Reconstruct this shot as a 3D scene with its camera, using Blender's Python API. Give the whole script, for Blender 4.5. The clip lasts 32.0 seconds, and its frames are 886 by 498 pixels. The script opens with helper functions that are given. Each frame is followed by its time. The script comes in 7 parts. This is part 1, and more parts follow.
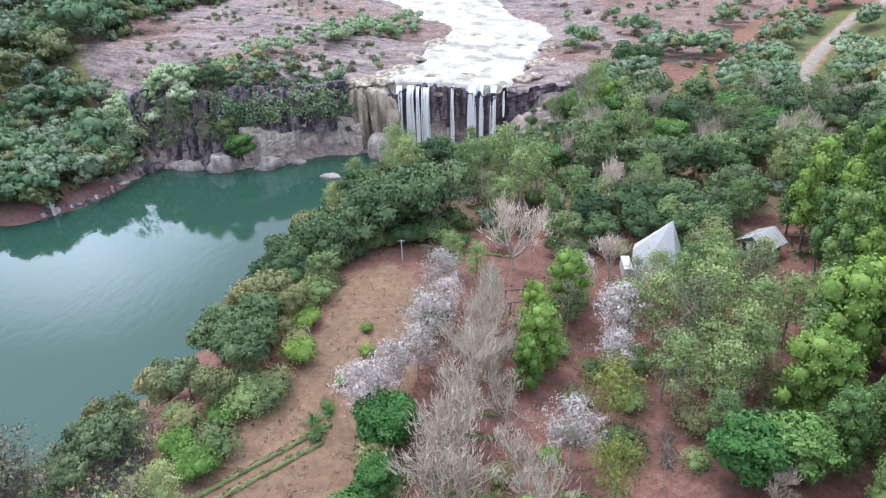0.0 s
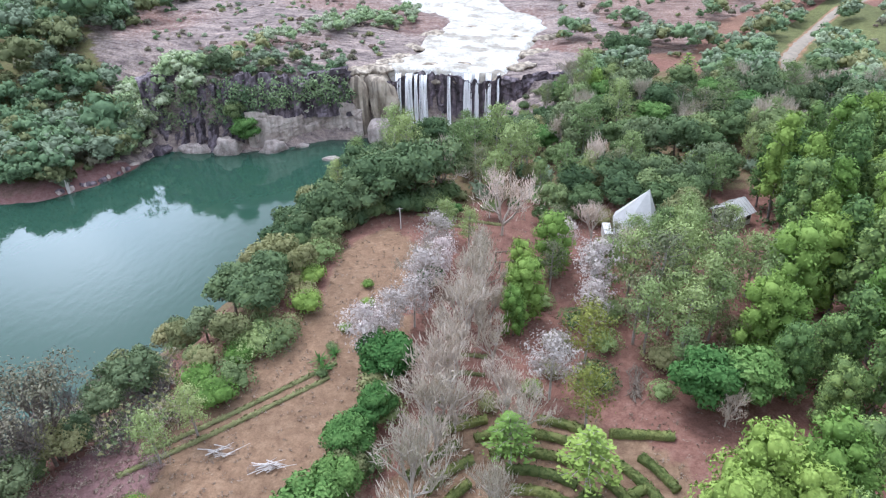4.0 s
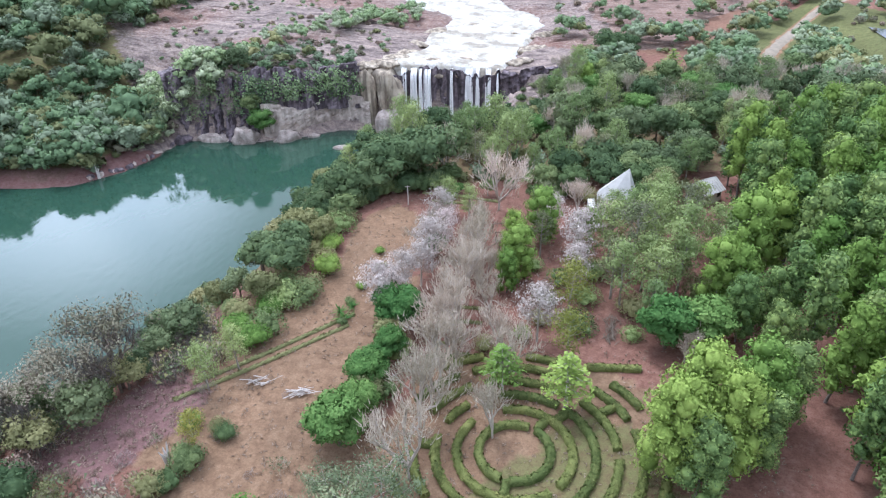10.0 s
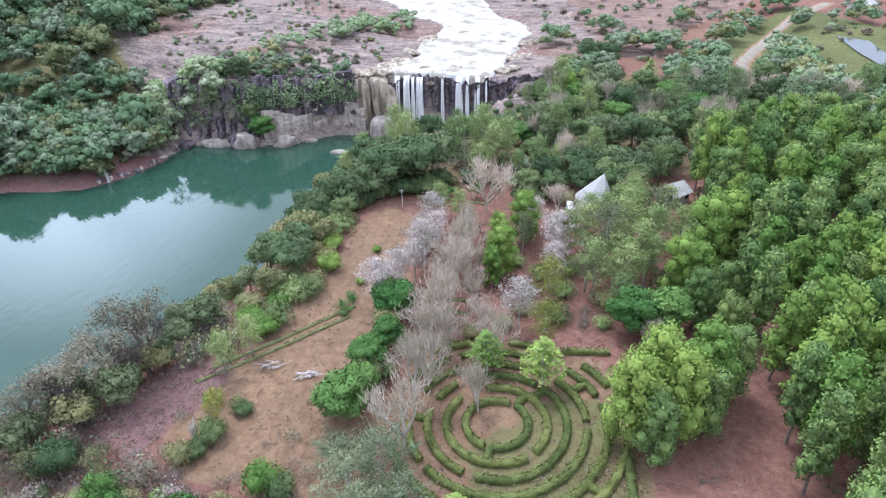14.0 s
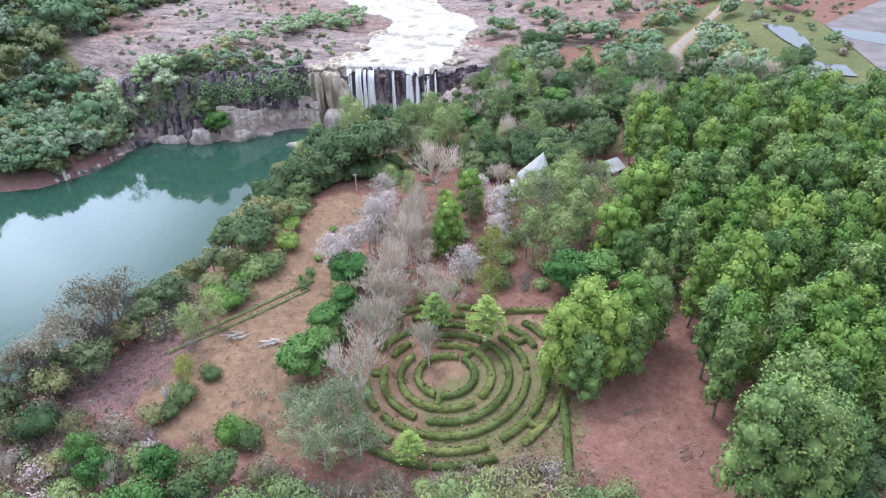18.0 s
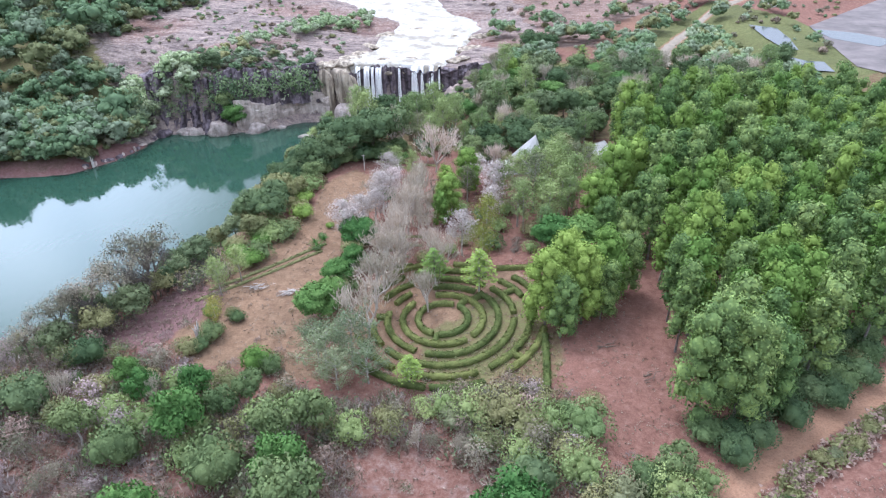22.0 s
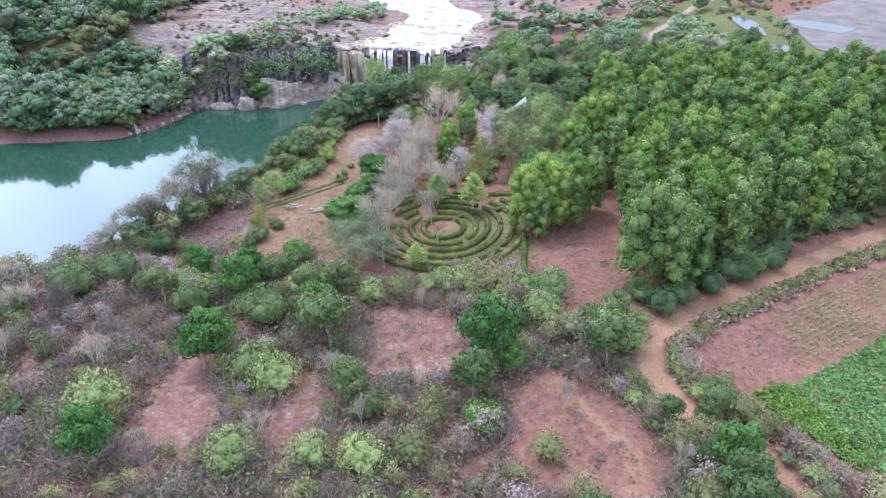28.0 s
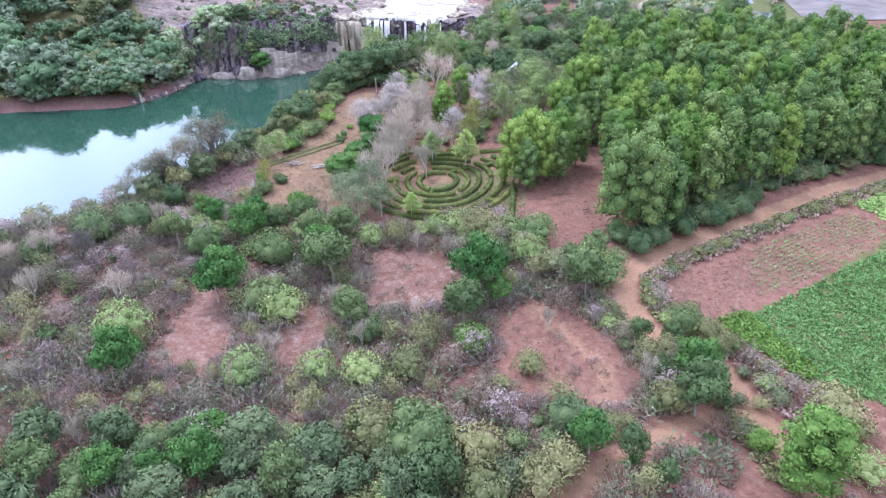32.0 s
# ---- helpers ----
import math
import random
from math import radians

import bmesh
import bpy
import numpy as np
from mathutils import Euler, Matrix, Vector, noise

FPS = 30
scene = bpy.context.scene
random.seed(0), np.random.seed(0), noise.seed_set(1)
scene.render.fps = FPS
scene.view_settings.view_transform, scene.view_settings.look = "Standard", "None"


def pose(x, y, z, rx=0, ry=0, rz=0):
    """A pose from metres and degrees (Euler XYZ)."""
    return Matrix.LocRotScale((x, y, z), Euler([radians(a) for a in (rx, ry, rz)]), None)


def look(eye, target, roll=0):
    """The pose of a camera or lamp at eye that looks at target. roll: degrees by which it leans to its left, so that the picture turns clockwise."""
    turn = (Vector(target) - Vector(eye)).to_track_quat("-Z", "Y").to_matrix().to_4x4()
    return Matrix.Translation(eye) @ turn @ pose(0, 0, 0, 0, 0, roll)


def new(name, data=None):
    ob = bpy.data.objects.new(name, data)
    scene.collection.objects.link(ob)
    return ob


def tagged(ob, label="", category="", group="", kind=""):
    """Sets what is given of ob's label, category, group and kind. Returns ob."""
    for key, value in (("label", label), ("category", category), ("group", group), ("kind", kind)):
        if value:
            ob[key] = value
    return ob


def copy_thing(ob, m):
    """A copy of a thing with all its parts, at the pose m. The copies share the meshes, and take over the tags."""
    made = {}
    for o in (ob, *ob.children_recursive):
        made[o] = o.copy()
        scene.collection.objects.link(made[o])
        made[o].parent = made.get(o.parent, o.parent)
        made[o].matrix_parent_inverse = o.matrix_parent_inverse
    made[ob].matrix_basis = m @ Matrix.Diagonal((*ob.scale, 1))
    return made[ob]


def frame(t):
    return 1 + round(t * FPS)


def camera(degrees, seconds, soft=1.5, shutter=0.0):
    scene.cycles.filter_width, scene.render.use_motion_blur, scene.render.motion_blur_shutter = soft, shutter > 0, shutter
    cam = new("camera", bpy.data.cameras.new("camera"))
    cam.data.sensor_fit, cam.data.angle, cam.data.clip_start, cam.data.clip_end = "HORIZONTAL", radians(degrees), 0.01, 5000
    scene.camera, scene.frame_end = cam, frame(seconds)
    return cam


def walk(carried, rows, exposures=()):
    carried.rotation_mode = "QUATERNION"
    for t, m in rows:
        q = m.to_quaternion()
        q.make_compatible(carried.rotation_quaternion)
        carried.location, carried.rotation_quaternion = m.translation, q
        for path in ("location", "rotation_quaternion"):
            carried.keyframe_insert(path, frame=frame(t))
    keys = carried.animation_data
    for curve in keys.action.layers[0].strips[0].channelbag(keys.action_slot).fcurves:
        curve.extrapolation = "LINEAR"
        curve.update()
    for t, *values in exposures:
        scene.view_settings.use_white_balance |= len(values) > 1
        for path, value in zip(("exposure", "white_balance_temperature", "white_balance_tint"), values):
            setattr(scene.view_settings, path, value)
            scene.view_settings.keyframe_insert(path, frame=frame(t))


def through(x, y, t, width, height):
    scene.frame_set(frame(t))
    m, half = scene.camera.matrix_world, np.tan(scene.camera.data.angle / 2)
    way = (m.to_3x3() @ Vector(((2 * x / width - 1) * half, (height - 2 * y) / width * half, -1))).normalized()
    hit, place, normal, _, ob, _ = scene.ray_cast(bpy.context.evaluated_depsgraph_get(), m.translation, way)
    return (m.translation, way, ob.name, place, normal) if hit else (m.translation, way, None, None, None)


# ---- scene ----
cam = camera(67.1, 32.0, 1.2)
PATH = [
    (0, (-4.136, -26.225, 45.108), (-4.296, -24.514, 44.085), -1.6),
    (0.5, (-4.008, -27.102, 45.02), (-4.167, -25.391, 43.998), -1.6),
    (1, (-3.91, -28.27, 45.083), (-4.068, -26.559, 44.059), -1.5),
    (1.5, (-3.818, -29.282, 45.066), (-3.974, -27.571, 44.042), -1.4),
    (2, (-3.709, -30.443, 45.173), (-3.865, -28.733, 44.147), -1.4),
    (2.5, (-3.551, -31.326, 45.113), (-3.707, -29.617, 44.087), -1.3),
    (3, (-3.448, -32.379, 45.109), (-3.601, -30.67, 44.082), -1.2),
    (3.5, (-3.315, -33.275, 45.049), (-3.468, -31.566, 44.022), -1.2),
    (5.5, (-2.797, -36.913, 44.954), (-2.952, -35.206, 43.924), -1.2),
    (6, (-2.726, -37.889, 44.926), (-2.881, -36.183, 43.894), -1.2),
    (6.5, (-2.681, -38.664, 44.856), (-2.839, -36.958, 43.823), -1.2),
    (7, (-2.648, -39.738, 44.645), (-2.806, -38.033, 43.613), -1.1),
    (7.5, (-2.629, -40.487, 44.625), (-2.789, -38.781, 43.592), -1.2),
    (8, (-2.594, -41.434, 44.832), (-2.753, -39.728, 43.801), -1.2),
    (8.5, (-2.516, -42.412, 45.545), (-2.675, -40.708, 44.511), -1.2),
    (9, (-2.549, -43.342, 46.061), (-2.707, -41.637, 45.028), -1.1),
    (9.5, (-2.587, -44.24, 46.712), (-2.743, -42.535, 45.679), -1.1),
    (10, (-2.401, -45.235, 47.378), (-2.56, -43.529, 46.346), -1.2),
    (10.5, (-2.414, -46.21, 47.876), (-2.57, -44.504, 46.844), -1.1),
    (11, (-2.267, -47.041, 48.414), (-2.424, -45.335, 47.383), -1.1),
    (11.5, (-2.139, -48.205, 49.294), (-2.296, -46.498, 48.262), -1.1),
    (12, (-2.088, -49.077, 49.91), (-2.243, -47.37, 48.878), -1.1),
    (12.5, (-1.942, -49.778, 50.489), (-2.098, -48.073, 49.457), -1.1),
    (13, (-1.795, -51.138, 51.428), (-1.951, -49.432, 50.396), -1.1),
    (13.5, (-1.652, -52.128, 51.892), (-1.806, -50.423, 50.859), -1.2),
    (14, (-1.471, -52.836, 51.85), (-1.609, -51.13, 50.816), -1.1),
    (14.5, (-1.201, -53.557, 51.791), (-1.329, -51.85, 50.757), -1.2),
    (16.5, (-0.103, -57.452, 52.58), (-0.239, -55.747, 51.543), -1.5),
    (17, (0.123, -58.501, 52.631), (0.079, -56.794, 51.59), -1.3),
    (17.5, (0.314, -59.333, 52.713), (0.283, -57.627, 51.67), -1.3),
    (18, (0.547, -60.363, 52.672), (0.521, -58.657, 51.629), -1.3),
    (18.5, (0.749, -61.354, 52.621), (0.727, -59.647, 51.578), -1.3),
    (19, (0.878, -62.346, 52.625), (0.856, -60.639, 51.582), -1.2),
    (19.5, (1.077, -63.518, 52.482), (1.053, -61.811, 51.441), -1.2),
    (20, (1.232, -65.098, 52.476), (1.201, -63.389, 51.438), -1.3),
    (20.5, (1.374, -66.709, 52.48), (1.338, -64.997, 51.447), -1.3),
    (21, (1.443, -68.655, 52.402), (1.403, -66.939, 51.376), -1.3),
    (21.5, (1.583, -70.453, 52.307), (1.541, -68.734, 51.286), -1.3),
    (22, (1.684, -72.65, 52.275), (1.64, -70.928, 51.259), -1.3),
    (22.5, (1.701, -74.496, 52.162), (1.65, -72.771, 51.151), -1.3),
    (23, (1.744, -76.709, 52.073), (1.691, -74.982, 51.067), -1.3),
    (23.5, (1.83, -78.41, 51.971), (1.781, -76.68, 50.968), -1.2),
    (24, (1.924, -79.356, 51.779), (1.875, -77.624, 50.779), -1.2),
    (24.5, (2.237, -82.671, 51.854), (2.183, -80.939, 50.856), -1.2),
    (25, (2.448, -85.195, 51.824), (2.392, -83.462, 50.827), -1.2),
    (25.5, (2.579, -87.131, 51.733), (2.524, -85.398, 50.736), -1.2),
    (27.5, (3.017, -95.265, 51.217), (2.955, -93.532, 50.22), -1.1),
    (28, (3.015, -97.385, 51.032), (2.952, -95.652, 50.036), -1.0),
    (28.5, (3.074, -99.442, 50.961), (3.011, -97.708, 49.967), -1.0),
    (29, (3.244, -101.343, 51.02), (3.185, -99.611, 50.022), -1.0),
    (29.5, (3.395, -102.993, 51.009), (3.341, -101.263, 50.007), -1.0),
    (30, (3.538, -104.555, 51.014), (3.48, -102.827, 50.008), -1.1),
    (30.5, (3.636, -105.709, 51.043), (3.586, -103.985, 50.031), -1.1),
    (31, (3.885, -106.283, 50.859), (3.854, -104.565, 49.835), -1.1),
    (31.5, (3.95, -106.133, 50.531), (3.92, -104.421, 49.496), -1.1),
    (32, (3.957, -105.89, 50.589), (3.898, -104.188, 49.54), -1.2),
]
walk(cam, [(t, look(eye, target, roll)) for t, eye, target, roll in PATH], [(0.0, 0.84, 5420, 13), (14.0, 0.89, 5400, 14), (24.0, 0.96, 5330, 15), (28.0, 0.97, 5250, 16), (32.0, 1.1, 5180, 19)])

# ---- sky and light: a bright overcast day ----
world = bpy.data.worlds.new("sky")
scene.world = world
world.use_nodes = True
wn, wl = world.node_tree.nodes, world.node_tree.links
sky = wn.new("ShaderNodeTexSky")
sky.sky_type, sky.sun_disc = "NISHITA", False
sky.sun_elevation, sky.sun_rotation = radians(64), radians(-40)
sky.dust_density, sky.air_density = 4.0, 1.0
coord = wn.new("ShaderNodeTexCoord")
clouds = wn.new("ShaderNodeTexNoise")
clouds.inputs["Scale"].default_value, clouds.inputs["Detail"].default_value = 2.2, 5.0
wl.new(coord.outputs["Generated"], clouds.inputs["Vector"])
cloud_ramp = wn.new("ShaderNodeValToRGB")
cloud_ramp.color_ramp.elements[0].position, cloud_ramp.color_ramp.elements[0].color = 0.35, (6.2, 6.6, 7.2, 1)
cloud_ramp.color_ramp.elements[1].position, cloud_ramp.color_ramp.elements[1].color = 0.65, (9.5, 9.6, 9.8, 1)
wl.new(clouds.outputs["Fac"], cloud_ramp.inputs["Fac"])
cover = wn.new("ShaderNodeMix")
cover.data_type = "RGBA"
cover.inputs["Factor"].default_value = 0.85
wl.new(sky.outputs["Color"], cover.inputs["A"])
wl.new(cloud_ramp.outputs["Color"], cover.inputs["B"])
# thin cloud: the veil is brightest below the hidden sun, where the cover thins towards the horizon
SUN_WAY = Vector((-0.64 * math.cos(radians(64)), 0.77 * math.cos(radians(64)), math.sin(radians(64))))
GAP_WAY = Vector((-0.562, 0.773, 0.292)).normalized()
facing = wn.new("ShaderNodeVectorMath")
facing.operation = "DOT_PRODUCT"
facing.inputs[1].default_value = GAP_WAY
wl.new(coord.outputs["Generated"], facing.inputs[0])
veil = wn.new("ShaderNodeMapRange")
veil.interpolation_type = "SMOOTHSTEP"
veil.inputs["From Min"].default_value, veil.inputs["From Max"].default_value = 0.955, 0.996
veil.inputs["To Min"].default_value, veil.inputs["To Max"].default_value = 1.0, 3.4
wl.new(facing.outputs["Value"], veil.inputs["Value"])
glow = wn.new("ShaderNodeVectorMath")
glow.operation = "SCALE"
wl.new(cover.outputs["Result"], glow.inputs[0])
# an overcast sky is brightest overhead
up = wn.new("ShaderNodeSeparateXYZ")
wl.new(coord.outputs["Generated"], up.inputs[0])
rise = wn.new("ShaderNodeMapRange")
rise.inputs["To Min"].default_value, rise.inputs["To Max"].default_value = 0.5, 1.3
wl.new(up.outputs["Z"], rise.inputs["Value"])
dome = wn.new("ShaderNodeMath")
dome.operation = "MULTIPLY"
wl.new(veil.outputs["Result"], dome.inputs[0])
wl.new(rise.outputs["Result"], dome.inputs[1])
wl.new(dome.outputs["Value"], glow.inputs["Scale"])
wl.new(glow.outputs["Vector"], wn["Background"].inputs["Color"])
wn["Background"].inputs["Strength"].default_value = 0.12

sun = new("sun", bpy.data.lights.new("sun", "SUN"))
sun.data.energy, sun.data.angle, sun.data.color = 1.5, radians(20), (1.0, 0.96, 0.9)
sun.matrix_world = look((0, 0, 0), -SUN_WAY)

# ---- materials ----
def material(name):
    m = bpy.data.materials.new(name)
    m.use_nodes = True
    return m, m.node_tree.nodes, m.node_tree.links, m.node_tree.nodes["Principled BSDF"]


def noise_node(nodes, links, scale, detail=4.0, rough=0.6, where="Object"):
    tc = nodes.new("ShaderNodeTexCoord")
    n = nodes.new("ShaderNodeTexNoise")
    n.inputs["Scale"].default_value, n.inputs["Detail"].default_value = scale, detail
    n.inputs["Roughness"].default_value = rough
    links.new(tc.outputs[where], n.inputs["Vector"])
    return n


def ramp_node(nodes, links, source, stops):
    r = nodes.new("ShaderNodeValToRGB")
    els = r.color_ramp.elements
    while len(els) < len(stops):
        els.new(0.5)
    for el, (p, c) in zip(els, stops):
        el.position, el.color = p, (*c, 1)
    links.new(source, r.inputs["Fac"])
    return r


def mix_node(nodes, links, fac, a, b, blend="MIX"):
    m = nodes.new("ShaderNodeMix")
    m.data_type, m.blend_type = "RGBA", blend
    for value, key in ((fac, "Factor"), (a, "A"), (b, "B")):
        if isinstance(value, (int, float)):
            m.inputs[key].default_value = value
        elif isinstance(value, tuple):
            m.inputs[key].default_value = (*value, 1)
        else:
            links.new(value, m.inputs[key])
    return m.outputs["Result"]


def foliage(name, dark, mid, light, vary=0.25, rough=0.7, through=0.16):
    """Leaves: colour varied from leaf to leaf and from plant to plant, with some light passing through."""
    m, n, l, b = material(name)
    geo, info = n.new("ShaderNodeNewGeometry"), n.new("ShaderNodeObjectInfo")
    clump = noise_node(n, l, 0.55, 2.0)
    spot = n.new("ShaderNodeMapRange")
    spot.inputs["From Min"].default_value, spot.inputs["From Max"].default_value = 0.3, 0.7
    l.new(clump.outputs["Fac"], spot.inputs["Value"])
    both = n.new("ShaderNodeMix")
    both.inputs["Factor"].default_value = 0.5
    l.new(geo.outputs["Random Per Island"], both.inputs["A"])
    l.new(spot.outputs["Result"], both.inputs["B"])
    col = ramp_node(n, l, both.outputs["Result"], [(0.05, dark), (0.48, mid), (0.95, light)]).outputs["Color"]
    hsv = n.new("ShaderNodeHueSaturation")
    shift = n.new("ShaderNodeMapRange")
    shift.inputs["To Min"].default_value, shift.inputs["To Max"].default_value = 1 - vary, 1 + vary
    l.new(info.outputs["Random"], shift.inputs["Value"])
    l.new(shift.outputs["Result"], hsv.inputs["Value"])
    hue = n.new("ShaderNodeMapRange")
    hue.inputs["To Min"].default_value, hue.inputs["To Max"].default_value = 0.5 + 0.02 * vary / 0.25, 0.5 - 0.02 * vary / 0.25
    l.new(info.outputs["Random"], hue.inputs["Value"])
    l.new(hue.outputs["Result"], hsv.inputs["Hue"])
    l.new(col, hsv.inputs["Color"])
    l.new(hsv.outputs["Color"], b.inputs["Base Color"])
    b.inputs["Roughness"].default_value = rough
    b.inputs["Specular IOR Level"].default_value = 0.06
    if through:
        tr, add = n.new("ShaderNodeBsdfTranslucent"), n.new("ShaderNodeMixShader")
        l.new(hsv.outputs["Color"], tr.inputs["Color"])
        add.inputs["Fac"].default_value = through
        l.new(b.outputs["BSDF"], add.inputs[1])
        l.new(tr.outputs["BSDF"], add.inputs[2])
        l.new(add.outputs["Shader"], n["Material Output"].inputs["Surface"])
    return m


def bark(name, dark, light, scale=3.0):
    m, n, l, b = material(name)
    tex = noise_node(n, l, scale, 6)
    l.new(ramp_node(n, l, tex.outputs["Fac"], [(0.3, dark), (0.7, light)]).outputs["Color"], b.inputs["Base Color"])
    b.inputs["Roughness"].default_value = 0.9
    return m


LEAF_ACACIA = foliage("acacia_leaves", (0.062, 0.1, 0.038), (0.152, 0.228, 0.076), (0.30, 0.40, 0.122), through=0.15)
LEAF_LIME = foliage("lime_leaves", (0.106, 0.171, 0.041), (0.179, 0.275, 0.060), (0.267, 0.383, 0.097))
LEAF_DARK = foliage("dark_leaves", (0.065, 0.101, 0.049), (0.110, 0.158, 0.072), (0.161, 0.220, 0.094))
LEAF_MID = foliage("green_leaves", (0.087, 0.125, 0.052), (0.140, 0.190, 0.078), (0.209, 0.268, 0.109))
LEAF_OLIVE = foliage("olive_leaves", (0.179, 0.181, 0.080), (0.244, 0.246, 0.109), (0.310, 0.306, 0.145))
LEAF_PALE = foliage("pale_leaves", (0.174, 0.219, 0.078), (0.254, 0.324, 0.125), (0.356, 0.436, 0.186))
LEAF_GREY = foliage("grey_leaves", (0.119, 0.134, 0.070), (0.174, 0.192, 0.101), (0.234, 0.253, 0.141))
LEAF_YELLOW = foliage("yellow_leaves", (0.20, 0.20, 0.05), (0.30, 0.30, 0.07), (0.40, 0.40, 0.12))
LEAF_DRY = foliage("dry_leaves", (0.19, 0.14, 0.105), (0.29, 0.22, 0.17), (0.38, 0.3, 0.24))
LEAF_TROPIC = foliage("glossy_leaves", (0.055, 0.118, 0.032), (0.094, 0.188, 0.051), (0.164, 0.274, 0.084))
# distance haze is put into the next two leaf colours, paler than near leaves
LEAF_FARHAZE = foliage("hazed_grey_green_leaves", (0.232, 0.272, 0.174), (0.316, 0.372, 0.234), (0.421, 0.480, 0.310), 0.35)
LEAF_MIDHAZE = foliage("hazed_far_green_leaves", (0.143, 0.203, 0.107), (0.215, 0.293, 0.147), (0.310, 0.403, 0.201), 0.35)
DARK_TWIGS = foliage("dark_twigs", (0.085, 0.075, 0.065), (0.14, 0.125, 0.11), (0.22, 0.195, 0.17), through=0.0)
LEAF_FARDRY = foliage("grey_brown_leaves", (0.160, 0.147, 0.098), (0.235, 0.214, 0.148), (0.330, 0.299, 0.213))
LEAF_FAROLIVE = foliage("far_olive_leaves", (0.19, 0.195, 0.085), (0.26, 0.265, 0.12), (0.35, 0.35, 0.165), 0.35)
LEAF_GREYGREEN = foliage("dull_green_leaves", (0.09, 0.12, 0.06), (0.14, 0.18, 0.088), (0.205, 0.25, 0.125))
MAUVE_TWIGS = foliage("mauve_twigs", (0.24, 0.185, 0.17), (0.355, 0.28, 0.26), (0.47, 0.385, 0.36), through=0.0)
LEAF_FEATHER = foliage("feathery_leaves", (0.165, 0.2, 0.105), (0.22, 0.262, 0.142), (0.29, 0.33, 0.19))
LEAF_HEDGE = foliage("hedge_leaves", (0.072, 0.093, 0.030), (0.132, 0.160, 0.050), (0.230, 0.244, 0.085))
PETALS = foliage("white_blossom", (0.38, 0.315, 0.285), (0.53, 0.46, 0.415), (0.69, 0.625, 0.575))
CROP = foliage("crop_leaves", (0.16, 0.25, 0.08), (0.255, 0.385, 0.125), (0.36, 0.51, 0.18))
TWIGS = foliage("grey_twigs", (0.37, 0.305, 0.235), (0.52, 0.44, 0.345), (0.66, 0.575, 0.465), through=0.0)
BARK_GREY = bark("grey_bark", (0.22, 0.19, 0.16), (0.42, 0.38, 0.33))
BARK_DUSK = bark("dusky_bark", (0.11, 0.095, 0.08), (0.27, 0.24, 0.21))
BARK_PALE = bark("pale_bark", (0.34, 0.31, 0.27), (0.58, 0.54, 0.48))
BARK_TWIG = bark("twig_bark", (0.38, 0.325, 0.27), (0.60, 0.53, 0.455), 1.0)
BARK_BROWN = bark("brown_bark", (0.09, 0.07, 0.05), (0.22, 0.17, 0.13))


